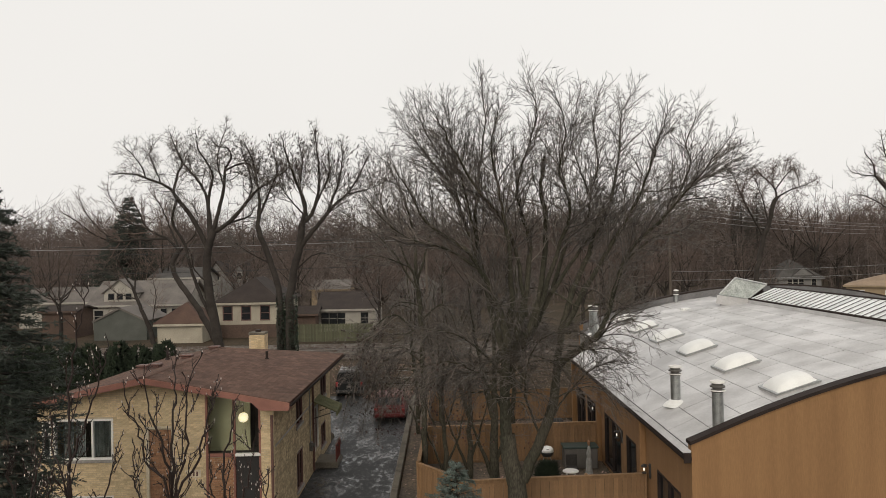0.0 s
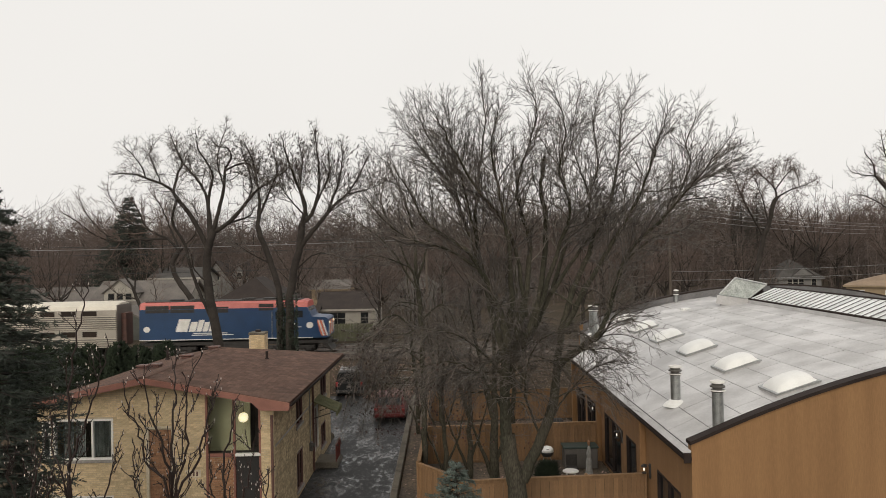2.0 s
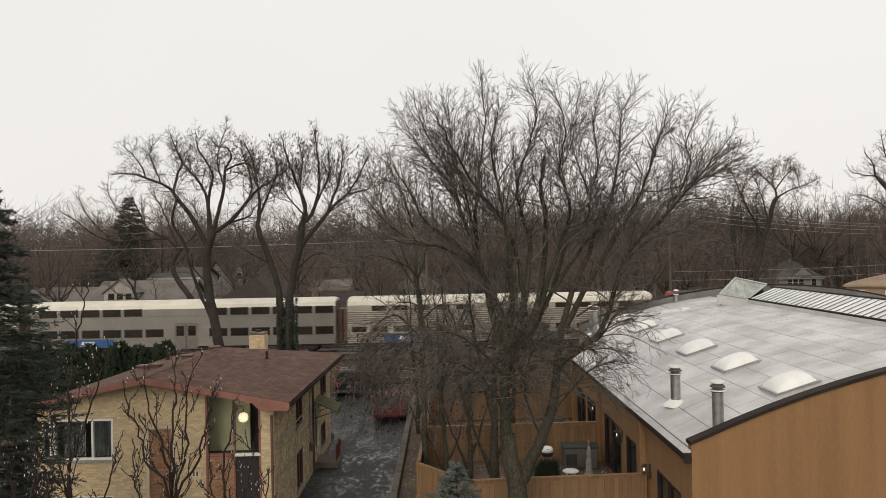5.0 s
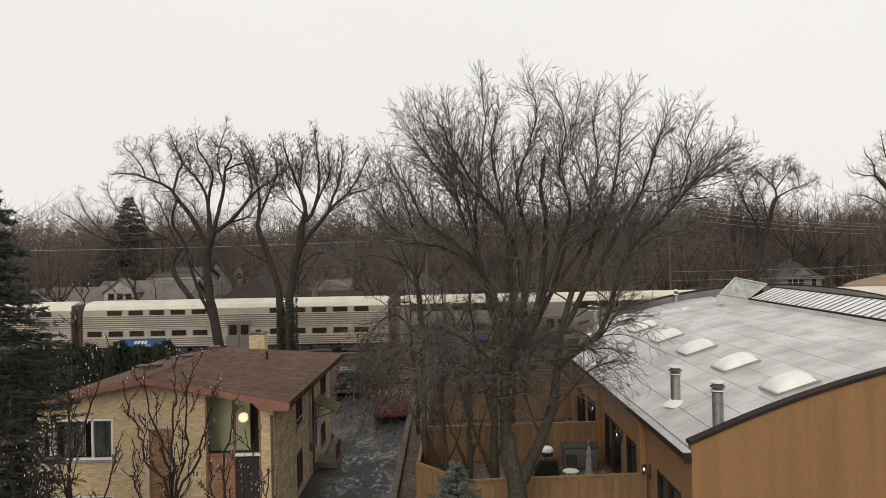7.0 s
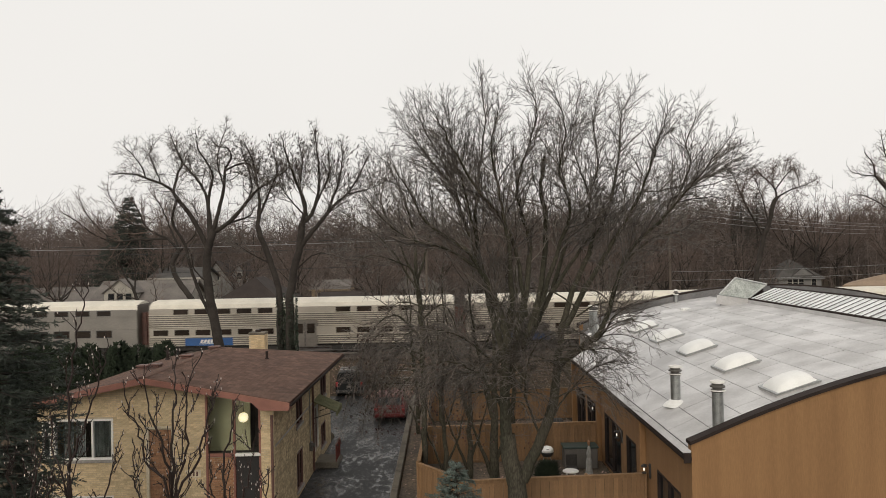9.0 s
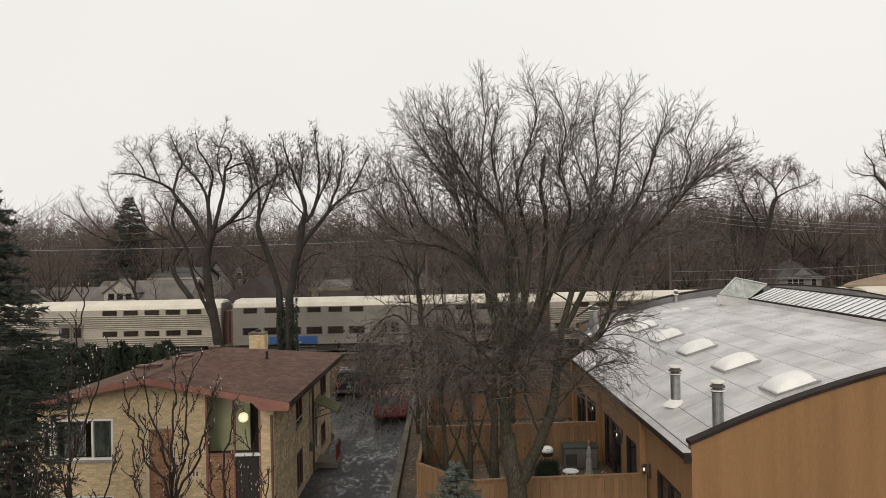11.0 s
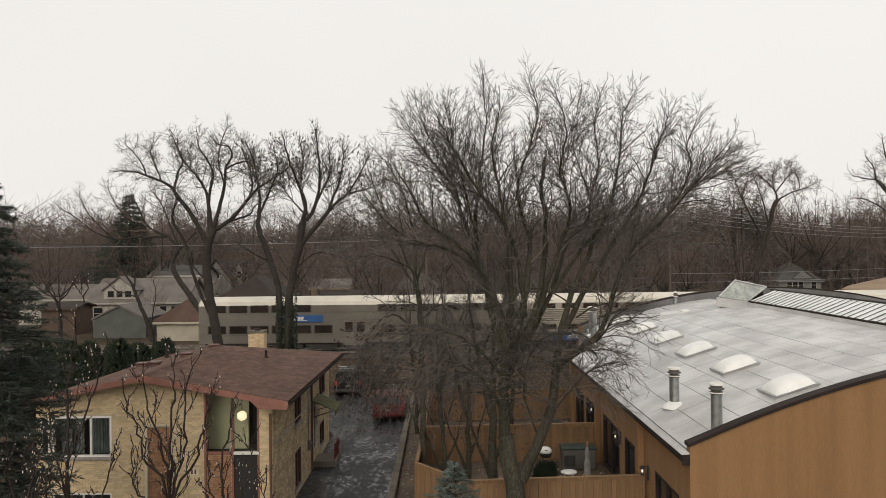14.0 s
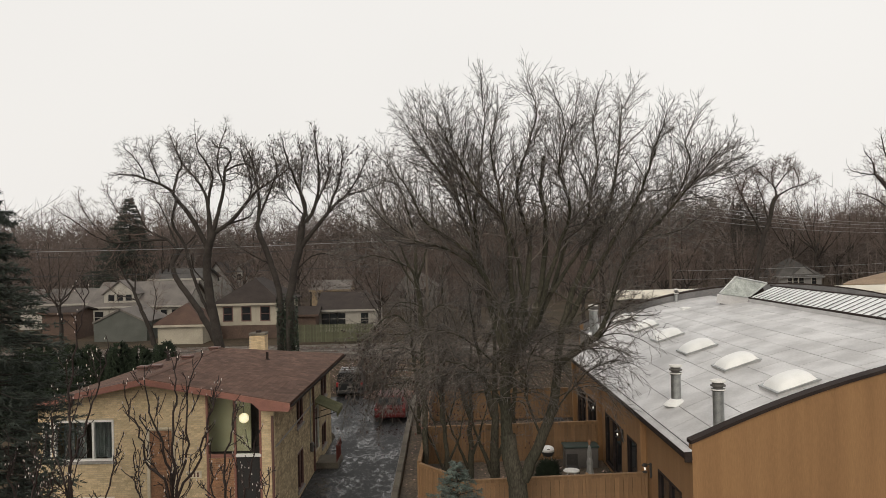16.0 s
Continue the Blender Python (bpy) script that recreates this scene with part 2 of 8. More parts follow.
ROOF_GREY = mat("grey_shingle", (0.15, 0.132, 0.117), (0.105, 0.092, 0.082), 0.85, 0.7, 12, 0.2, 0.3)
ROOF_DARK = mat("dark_shingle", (0.046, 0.036, 0.031), (0.033, 0.026, 0.023), 0.85, 0.7, 12, 0.25, 0.3, spec=0.2)
ROOF_BROWN = mat("reddish_shingle", (0.1, 0.062, 0.047), (0.075, 0.047, 0.037), 0.85, 0.7, 12, 0.2, 0.3, spec=0.2)
ROOF_TAN = mat("tan_shingle", (0.29, 0.21, 0.14), (0.23, 0.167, 0.112), 0.85, 0.7, 12, 0.2, 0.3)
RED_BRICK_FAR = mat("rusty_brick_base", (0.1, 0.064, 0.047), (0.072, 0.048, 0.037), 0.9, 0.8, 8, 0.25, 0.3)
CAR_RED = mat("red_car_paint", (0.1, 0.009, 0.009), (0.08, 0.007, 0.007), 0.4, 1, 20, 0.05, 0, spec=0.3)
CAR_BLACK = mat("black_car_paint", (0.007, 0.008, 0.009), (0.01, 0.01, 0.011), 0.45, 1, 20, 0.05, 0, spec=0.2)
CHROME = mat("chrome", (0.7, 0.7, 0.7), (0.55, 0.55, 0.55), 0.15, 4, 30, 0.05, 0, metal=1.0)
AWNING = mat("olive_awning", (0.15, 0.15, 0.075), (0.1, 0.1, 0.05), 0.75, 2, 20, 0.2, 0.1, spec=0.2)
GREY_PLASTIC = mat("grey_resin", (0.12, 0.11, 0.1), (0.09, 0.083, 0.076), 0.6, 2, 30, 0.12, 0.05)
GREEN_PLASTIC = mat("dark_green_resin", (0.03, 0.05, 0.042), (0.022, 0.038, 0.032), 0.5, 2, 30, 0.12, 0.05)
CANVAS = mat("grey_canvas", (0.3, 0.295, 0.28), (0.2, 0.195, 0.185), 0.9, 4, 40, 0.2, 0.2)
WIRE = mat("black_cable", (0.03, 0.03, 0.032), (0.022, 0.022, 0.024), 0.6, 1, 10, 0.1, 0)
WIRE_PALE = mat("weathered_cable", (0.32, 0.32, 0.32), (0.26, 0.26, 0.26), 0.5, 1, 10, 0.1, 0)
POLE = mat("weathered_pole", (0.12, 0.095, 0.075), (0.085, 0.068, 0.055), 0.9, 2, 25, 0.3, 0.3, stretch=(4, 4, 0.4))
LEAF_RED = mat("dry_reddish_leaf", (0.13, 0.06, 0.045), (0.08, 0.038, 0.03), 0.85, 2, 20, 0.3, 0, island=0.45)
LEAF_DRY = mat("dry_pinkish_leaf", (0.34, 0.24, 0.21), (0.22, 0.14, 0.11), 0.85, 2, 20, 0.3, 0, island=0.45)


# ---- mesh tools ----
class Shape:
    """Collects vertices and faces of one mesh."""

    def __init__(self):
        self.v, self.f, self.n = [], [], 0

    def add(self, verts, faces):
        base = self.n
        self.v.extend(verts)
        self.f.extend(tuple(base + i for i in f) for f in faces)
        self.n += len(verts)
        return self

    def box(self, x0, x1, y0, y1, z0, z1, c=0.0):
        x0, x1, y0, y1, z0, z1 = min(x0, x1), max(x0, x1), min(y0, y1), max(y0, y1), min(z0, z1), max(z0, z1)
        if c <= 0:
            p = [(x, y, z) for x in (x0, x1) for y in (y0, y1) for z in (z0, z1)]
            return self.add(p, [(0, 1, 3, 2), (4, 6, 7, 5), (0, 4, 5, 1), (2, 3, 7, 6), (0, 2, 6, 4), (1, 5, 7, 3)])
        lo, hi = (x0, y0, z0), (x1, y1, z1)
        c = min(c, 0.45 * min(x1 - x0, y1 - y0, z1 - z0))
        mid = [(a + b) / 2 for a, b in zip(lo, hi)]
        ids, verts = {}, []
        for s in ((a, b, d) for a in (0, 1) for b in (0, 1) for d in (0, 1)):
            for ax in range(3):
                ids[s, ax] = len(verts)
                verts.append([((hi[k] if s[k] else lo[k]) - (0 if k == ax else (c if s[k] else -c))) for k in range(3)])
        faces = []
        for ax in range(3):
            u, w = [k for k in range(3) if k != ax]
            for side in (0, 1):
                ring = []
                for a, b in ((0, 0), (1, 0), (1, 1), (0, 1)):
                    s = [0, 0, 0]
                    s[ax], s[u], s[w] = side, a, b
                    ring.append(ids[tuple(s), ax])
                faces.append(ring)
            for a in (0, 1):
                for b in (0, 1):
                    s0, s1 = [0, 0, 0], [0, 0, 0]
                    s0[u], s0[w], s1[u], s1[w] = a, b, a, b
                    s0[ax], s1[ax] = 0, 1
                    faces.append([ids[tuple(s0), u], ids[tuple(s1), u], ids[tuple(s1), w], ids[tuple(s0), w]])
        for s in ((a, b, d) for a in (0, 1) for b in (0, 1) for d in (0, 1)):
            faces.append([ids[s, 0], ids[s, 1], ids[s, 2]])
        fixed = []
        for f in faces:
            p = [Vector(verts[i]) for i in f]
            nrm = (p[1] - p[0]).cross(p[2] - p[0])
            out_way = sum(p, Vector()) / len(p) - Vector(mid)
            fixed.append(f if nrm.dot(out_way) > 0 else f[::-1])
        return self.add(verts, fixed)

    def prism(self, outline, axis, a, b):
        """An outline in the two other axes (in order), swept along axis from a to b."""
        n = len(outline)
        def place(p, h):
            q = list(p)
            q.insert("xyz".index(axis), h)
            return q
        verts = [place(p, a) for p in outline] + [place(p, b) for p in outline]
        faces = [tuple(range(n)), tuple(range(2 * n - 1, n - 1, -1))]
        faces += [(i, i + n, (i + 1) % n + n, (i + 1) % n) for i in range(n)]
        return self.add(verts, faces)

    def cyl(self, p, q, r0, r1=None, k=12, cap=True):
        r1 = r0 if r1 is None else r1
        p, q = Vector(p), Vector(q)
        t = (q - p).normalized()
        u = t.cross(Vector((0, 0, 1)) if abs(t.z) < 0.9 else Vector((1, 0, 0))).normalized()
        w = t.cross(u)
        ring = [u * math.cos(2 * math.pi * i / k) + w * math.sin(2 * math.pi * i / k) for i in range(k)]
        verts = [p + d * r0 for d in ring] + [q + d * r1 for d in ring]
        faces = [(i, (i + 1) % k, (i + 1) % k + k, i + k) for i in range(k)]
        if cap:
            faces += [tuple(range(k - 1, -1, -1)), tuple(range(k, 2 * k))]
        return self.add(verts, faces)

    def lathe(self, cx, cy, profile, k=16):
        """A turned form: profile of (radius, z)."""
        verts, faces = [], []
        for r, z in profile:
            verts += [(cx + r * math.cos(2 * math.pi * i / k), cy + r * math.sin(2 * math.pi * i / k), z) for i in range(k)]
        for j in range(len(profile) - 1):
            faces += [(j * k + i, j * k + (i + 1) % k, (j + 1) * k + (i + 1) % k, (j + 1) * k + i) for i in range(k)]
        m = len(profile) - 1
        faces += [tuple(range(k - 1, -1, -1)), tuple(m * k + i for i in range(k))]
        return self.add(verts, faces)

    def slab(self, corners, thick):
        """A plate with these top corners (counter-clockwise from above), thick downwards along its normal."""
        p = [Vector(c) for c in corners]
        nrm = (p[1] - p[0]).cross(p[2] - p[0]).normalized() * thick
        n = len(p)
        verts = p + [c - nrm for c in p]
        faces = [tuple(range(n)), tuple(range(2 * n - 1, n - 1, -1))]
        faces += [(i + n, (i + 1) % n + n, (i + 1) % n, i) for i in range(n)]
        return self.add(verts, faces)

    def mesh(self, name, material, smooth=False, shift=(0, 0, 0)):
        me = bpy.data.meshes.new(name)
        me.from_pydata((np.array([tuple(p) for p in self.v], float) - np.array(shift, float)).tolist(), [], self.f)
        me.materials.append(material)
        if smooth:
            me.polygons.foreach_set("use_smooth", [True] * len(me.polygons))
        me.update()
        return me


def thing(name, at, label, category, group="", kind="", rz=0.0):
    ob = new(name)
    ob.empty_display_size = 0.2
    ob.matrix_world = pose(*at, 0, 0, rz)
    return tagged(ob, label, category, group, kind)


def root_of(ob):
    while ob.parent:
        ob = ob.parent
    return ob


def weld(me):
    """Joins boxes that meet face to face into one closed form."""
    bm = bmesh.new()
    bm.from_mesh(me)
    bmesh.ops.remove_doubles(bm, verts=bm.verts, dist=0.0005)
    seen = {}
    for f in bm.faces:
        seen.setdefault(tuple(sorted(v.index for v in f.verts)), []).append(f)
    bmesh.ops.delete(bm, geom=[f for same in seen.values() if len(same) > 1 for f in same], context="FACES_ONLY")
    bm.to_mesh(me)
    bm.free()


def part(name, shape, material, parent, label="", smooth=False, world=True, joined=False):
    """One mesh under a thing or a part. world: its coordinates are the world's (for things that are not turned)."""
    shift = root_of(parent).matrix_basis.translation if world else (0, 0, 0)
    ob = new(name, shape.mesh(name, material, smooth, shift))
    if joined:
        weld(ob.data)
    ob.parent = parent
    return tagged(ob, label)


def solid(name, shape, material, label, category, kind="", group="", smooth=False):
    """A thing that is one mesh; its coordinates are the world's."""
    return tagged(new(name, shape.mesh(name, material, smooth)), label, category, group, kind)


class Soup:
    """Many tubes and spikes, joined fast."""

    def __init__(self):
        self.v, self.q, self.t, self.n = [], [], [], 0

    def tube(self, p, r, k):
        p, r = np.asarray(p, float), np.asarray(r, float)
        n = len(p)
        t = np.gradient(p, axis=0)
        t /= np.linalg.norm(t, axis=1)[:, None] + 1e-9
        ref = np.where(np.abs(t[:, 2:3]) < 0.9, np.array([[0, 0, 1.0]]), np.array([[1.0, 0, 0]]))
        if np.abs(t[:, 2]).max() >= 0.9:
            ref = np.repeat(np.array([[0.9, 0.43, 0.05]]), n, 0)
        u = np.cross(t, ref)
        u /= np.linalg.norm(u, axis=1)[:, None] + 1e-9
        w = np.cross(t, u)
        a = np.arange(k) * 2 * np.pi / k
        ring = p[:, None] + r[:, None, None] * (np.cos(a)[None, :, None] * u[:, None] + np.sin(a)[None, :, None] * w[:, None])
        self.v.append(ring.reshape(-1, 3))
        i = np.arange(n - 1)[:, None] * k
        j = np.arange(k)[None]
        j2 = (j + 1) % k
        quad = np.stack([i + j, i + j2, i + k + j2, i + k + j], -1).reshape(-1, 4) + self.n
        self.q.append(quad)
        self.n += n * k

    def spikes(self, base, tip, r):
        base, tip, r = np.asarray(base, float), np.asarray(tip, float), np.asarray(r, float)
        m = len(base)
        if not m:
            return
        t = tip - base
        t /= np.linalg.norm(t, axis=1)[:, None] + 1e-9
        u = np.cross(t, np.array([0.31, 0.52, 0.8]))
        u /= np.linalg.norm(u, axis=1)[:, None] + 1e-9
        w = np.cross(t, u)
        ring = [base + r[:, None] * (math.cos(a) * u + math.sin(a) * w) for a in (0, 2.094, 4.189)]
        self.v.append(np.stack([*ring, tip], 1).reshape(-1, 3))
        b = np.arange(m)[:, None] * 4 + self.n
        self.t.append(np.concatenate([b + np.array([[0, 1, 3]]), b + np.array([[1, 2, 3]]), b + np.array([[2, 0, 3]])]))
        self.n += 4 * m

    def arcs(self, base, mid, tip, r):
        """Bent shoots: a three sided tube to the bend, then a point."""
        base, mid, tip, r = (np.asarray(a, float) for a in (base, mid, tip, r))
        m = len(base)
        if not m:
            return
        t = tip - base
        t /= np.linalg.norm(t, axis=1)[:, None] + 1e-9
        u = np.cross(t, np.array([0.31, 0.52, 0.8]))
        u /= np.linalg.norm(u, axis=1)[:, None] + 1e-9
        w = np.cross(t, u)
        rings = [c + f * r[:, None] * (math.cos(a) * u + math.sin(a) * w) for c, f in ((base, 1.0), (mid, 0.72)) for a in (0, 2.094, 4.189)]
        self.v.append(np.stack([*rings, tip], 1).reshape(-1, 3))
        b = np.arange(m)[:, None] * 7 + self.n
        tris = [(0, 1, 4), (0, 4, 3), (1, 2, 5), (1, 5, 4), (2, 0, 3), (2, 3, 5), (3, 4, 6), (4, 5, 6), (5, 3, 6)]
        self.t.append(np.concatenate([b + np.array([q]) for q in tris]))
        self.n += 7 * m

    def leaves(self, at, way, side, length, width):
        """Folded rhombic leaves: two triangles each."""
        at, way, side = (np.asarray(a, float) for a in (at, way, side))
        m = len(at)
        if not m:
            return
        tip = at + way * length[:, None]
        mid = at + way * length[:, None] * 0.45
        verts = np.stack([at, mid + side * width[:, None], tip, mid - side * width[:, None]], 1).reshape(-1, 3)
        self.v.append(verts)
        b = np.arange(m)[:, None] * 4 + self.n
        self.t.append(np.concatenate([b + np.array([[0, 1, 2]]), b + np.array([[0, 2, 3]])]))
        self.n += 4 * m

    def mesh(self, name, material, smooth=True):
        me = bpy.data.meshes.new(name)
        v = np.concatenate(self.v)
        q = np.concatenate(self.q) if self.q else np.zeros((0, 4), int)
        t = np.concatenate(self.t) if self.t else np.zeros((0, 3), int)
        me.vertices.add(len(v))
        me.vertices.foreach_set("co", v.astype(np.float32).ravel())
        loops = np.concatenate([q.ravel(), t.ravel()]).astype(np.int32)
        me.loops.add(len(loops))
        me.loops.foreach_set("vertex_index", loops)
        me.polygons.add(len(q) + len(t))
        starts = np.concatenate([np.arange(len(q)) * 4, len(q) * 4 + np.arange(len(t)) * 3]).astype(np.int32)
        me.polygons.foreach_set("loop_start", starts)
        if smooth:
            me.polygons.foreach_set("use_smooth", np.ones(len(q) + len(t), bool))
        me.materials.append(material)
        me.update(calc_edges=True)
        me.validate()
        return me


def soup_part(name, soup, material, parent, label="", smooth=True):
    ob = new(name, soup.mesh(name, material, smooth))
    ob.parent = parent
    return tagged(ob, label)


# ---- trees ----
def unit(v):
    return v / (np.linalg.norm(v) + 1e-9)


def spline(points, per=4):
    """A smooth line through a few points."""
    p = np.asarray(points, float)
    if len(p) < 3:
        s = np.linspace(0, 1, per + 1)[:, None]
        return p[0] + (p[-1] - p[0]) * s
    ext = np.vstack([2 * p[0] - p[1], p, 2 * p[-1] - p[-2]])
    line = []
    for i in range(1, len(ext) - 2):
        a, b, c, d = ext[i - 1:i + 3]
        for s in np.arange(per) / per:
            line.append(0.5 * (2 * b + (c - a) * s + (2 * a - 5 * b + 4 * c - d) * s * s + (3 * b - a - 3 * c + d) * s ** 3))
    line.append(p[-1])
    return np.array(line)


class Brancher:
    """A bare tree: given limbs, from which branches divide level by level down to twigs."""

    def __init__(self, seed, step, wob, lift, twig_r, lens, gaps, twig, twig_gap, spread, droop_under=-99.0):
        """lens, gaps: the longest branches and their spacing on the limbs and on the branches; twig: lengths; twig_gap: spacing."""
        self.rng = np.random.default_rng(seed)
        self.step, self.wob, self.lift, self.twig_r, self.lens, self.gaps = step, wob, lift, twig_r, lens, gaps
        self.twig, self.twig_gap, self.spread, self.droop_under = twig, twig_gap, spread, droop_under
        self.wood, self.fine = Soup(), Soup()
        self.at, self.way, self.ends = [], [], None

    def limb(self, points, r0, r1, k=8, start=0.25, share=1.0):
        """A limb drawn as wood; past start (a share of its length) it carries branches."""
        p = spline(points, 5)
        gap = np.linalg.norm(p[1:] - p[:-1], axis=1).mean()
        p[1:-1] += self.rng.normal(0, 0.06 * gap, p[1:-1].shape)
        r = r1 + (r0 - r1) * np.linspace(1, 0, len(p)) ** 1.35
        self.wood.tube(p, r, k)
        if start is not None:
            self.clothe(p, r, start, 0, share)

    def clothe(self, p, r, start, level, share):
        """Side branches by turns round the stem, the longest low down, and one that goes on from the end."""
        g = self.rng
        run = np.concatenate([[0], np.cumsum(np.linalg.norm(np.diff(p, axis=0), axis=1))])
        size, turn = run[-1], g.uniform(0, 6.28)
        longest, gap = self.lens[level] * share, self.gaps[level]
        s = size * start + g.uniform(0, gap)
        while s < size:
            i = min(int(np.searchsorted(run, s)) - 1, len(p) - 2)
            t = unit(p[i + 1] - p[i])
            u = unit(np.cross(t, (0.3, 0.9, 0.2)))
            turn += 2.4 + g.normal(0, 0.6)
            a = math.radians(g.uniform(*self.spread)) * (1.25 if level else 1.0)
            d = t * math.cos(a) + (u * math.cos(turn) + np.cross(t, u) * math.sin(turn)) * math.sin(a)
            f = (s - size * start) / (size * (1 - start) + 1e-6)
            self.branch(p[i] + t * (s - run[i]), d, longest * g.uniform(0.4, 1.0) * (1 - (0.35 if level else 0.65) * f), r[i] * 0.6, level + 1)
            s += gap * g.uniform(0.5, 1.5)
        self.branch(p[-1], unit(p[-1] - p[-2]), longest * g.uniform(0.14, 0.3), r[-1], level + 1)

    def branch(self, at, d, length, r, level):
        g = self.rng
        n = max(2, int(length / self.step) + 1)
        step, p = length / n, [at]
        lift = self.lift if at[2] > self.droop_under else -0.09
        wob = g.normal(0, self.wob * (1.3 if level > 1 else 1.0), (n, 3))
        for j in range(n):
            d = unit(d + wob[j] + np.array([0, 0, lift]))
            p.append(p[-1] + d * step)
        p = np.array(p)
        r = min(r, self.twig_r + (0.010 if level == 1 else 0.004) * length)
        rr = np.linspace(r, self.twig_r * 0.7, n + 1)
        self.fine.tube(p, rr, 4 if level == 1 else 3)
        if level == 1:
            self.clothe(p, rr, 0.12, 1, min(1.0, 0.3 + length / self.lens[0]))
            return
        m = int(length / self.twig_gap + g.random())
        if m:
            f = g.uniform(0.1, 0.95, m) * (n - 0.001)
            i = f.astype(int)
            t = p[i + 1] - p[i]
            self.at.append(p[i] + t * (f - i)[:, None])
            self.way.append(t / (np.linalg.norm(t, axis=1)[:, None] + 1e-9))

    def finish(self, bend=0.2, open_way=0.5):
        """Twigs at all the places that the last branches left."""
        g = self.rng
        at, way = np.concatenate(self.at), np.concatenate(self.way)
        m = len(at)
        lift = np.where(at[:, 2] > self.droop_under, self.lift, -0.15)[:, None] * np.array([[0, 0, 1.0]])
        d = way + g.normal(0, open_way, (m, 3)) + lift
        d /= np.linalg.norm(d, axis=1)[:, None]
        e = d + g.normal(0, bend, (m, 3)) + 2 * lift
        e /= np.linalg.norm(e, axis=1)[:, None]
        ln = g.uniform(*self.twig, m) * g.uniform(0.6, 1.0, m)
        mid = at + d * (ln * 0.5)[:, None]
        self.ends = mid + e * (ln * 0.5)[:, None]
        self.fine.arcs(at, mid, self.ends, np.full(m, self.twig_r * 0.85))
        return self

    def make(self, name, at, label, category="tree", group="", wood=None, fine=None):
        ob = thing(name, at, label, category, group)
        for soup in (self.wood, self.fine):
            soup.v = [v - np.array(at) for v in soup.v]
        soup_part("trunk", self.wood, wood or BARK, ob)
        soup_part("crown", self.fine, fine or TWIG, ob)
        return ob


def leaf_tufts(ob, ends, at, rng, material, length, width, label, name="foliage"):
    """Withered leaves that hang from given twig ends."""
    q = ends - np.array(at)
    way = rng.normal(size=q.shape) * 0.6 - [0, 0, 0.8]
    way /= np.linalg.norm(way, axis=1)[:, None] + 1e-9
    side = np.cross(way, rng.normal(size=q.shape))
    side /= np.linalg.norm(side, axis=1)[:, None] + 1e-9
    s = Soup()
    s.leaves(q, way, side, np.full(len(q), length), np.full(len(q), width))
    soup_part(name, s, material, ob, label, False)["kind"] = "stuff"


def conifer(name, at, height, radius, label, material, seed, whorls=26, per=9, sprigs=16, needle=0.16, low=0.06, droop=0.25, needles=5, most=99.0):
    """A spruce: tapered trunk, whorls of boughs, each with sprigs set with needles."""
    rng = np.random.default_rng(seed)
    wood, green = Soup(), Soup()
    wood.tube([(0, 0, 0), (0, 0, height * 0.5), (0, 0, height)], [height * 0.018, height * 0.011, 0.01], 8)
    bb, tt, rr = [], [], []
    for i in range(whorls):
        h = low + (0.985 - low) * (i / (whorls - 1)) ** 0.92
        reach = min(most, radius * (1 - h) ** 0.85 + 0.05)
        turn = rng.uniform(0, 6.28)
        for j in range(max(4, int(per * (1.1 - 0.5 * h)))):
            a = turn + j * 6.283 / max(4, int(per * (1.1 - 0.5 * h))) + rng.normal(0, 0.2)
            length = reach * rng.uniform(0.72, 1.1)
            z = height * (h + rng.normal(0, 0.008))
            s = np.linspace(0, 1, 6)
            out_way = np.array([math.cos(a), math.sin(a), 0])
            p = np.array([0, 0, z]) + out_way[None] * (s * length)[:, None]
            p[:, 2] += length * (0.30 * s - droop * 1.9 * s ** 1.5 + 0.45 * droop * s ** 3.2)
            wood.tube(p, np.linspace(0.012 + length * 0.012, 0.004, 6), 3)
            m = max(4, int(sprigs * (0.4 + length / radius)))
            f = rng.uniform(0.15, 1.0, m)
            base = np.stack([np.interp(f, s, p[:, k]) for k in range(3)], 1)
            lat = np.cross(out_way, [0, 0, 1.0])
            sgn = rng.choice([-1, 1], m)
            d = out_way[None] * rng.uniform(0.5, 1.0, m)[:, None] + lat[None] * (sgn * rng.uniform(0.2, 1.0, m))[:, None]
            d[:, 2] += rng.uniform(-0.45, 0.15, m)
            d /= np.linalg.norm(d, axis=1)[:, None]
            size = length * 0.34 * (1.15 - f) + needle
            tip = base + d * size[:, None]
            bb.append(base), tt.append(tip), rr.append(np.full(m, needle * 0.07))
            for _ in range(needles):
                g = rng.uniform(0.1, 1.0, m)[:, None]
                b2 = base + (tip - base) * g
                nd = d + rng.normal(0, 0.6, (m, 3))
                nd /= np.linalg.norm(nd, axis=1)[:, None]
                bb.append(b2), tt.append(b2 + nd * needle * rng.uniform(0.6, 1.2, m)[:, None]), rr.append(np.full(m, needle * 0.11))
    green.spikes(np.concatenate(bb), np.concatenate(tt), np.concatenate(rr))
    ob = thing(name, at, label, "tree")
    soup_part("trunk", wood, BARK, ob)
    soup_part("crown", green, material, ob, smooth=False)
    return ob


# ---- ground, driveway, railway bed ----
RAIL_TOP = 1.70
FACE = 61.6                     # near side of the train


def ground_z(y):
    pts = ((-60, 0), (52.5, 0), (55.5, 0.55), (59.4, 1.2), (60.4, 1.3), (60.8, 1.42), (69.6, 1.42), (70.4, 1.38), (4000, 1.38))
    for (a, za), (b, zb) in zip(pts, pts[1:]):
        if y <= b:
            return za + (zb - za) * (y - a) / (b - a)
    return 1.38


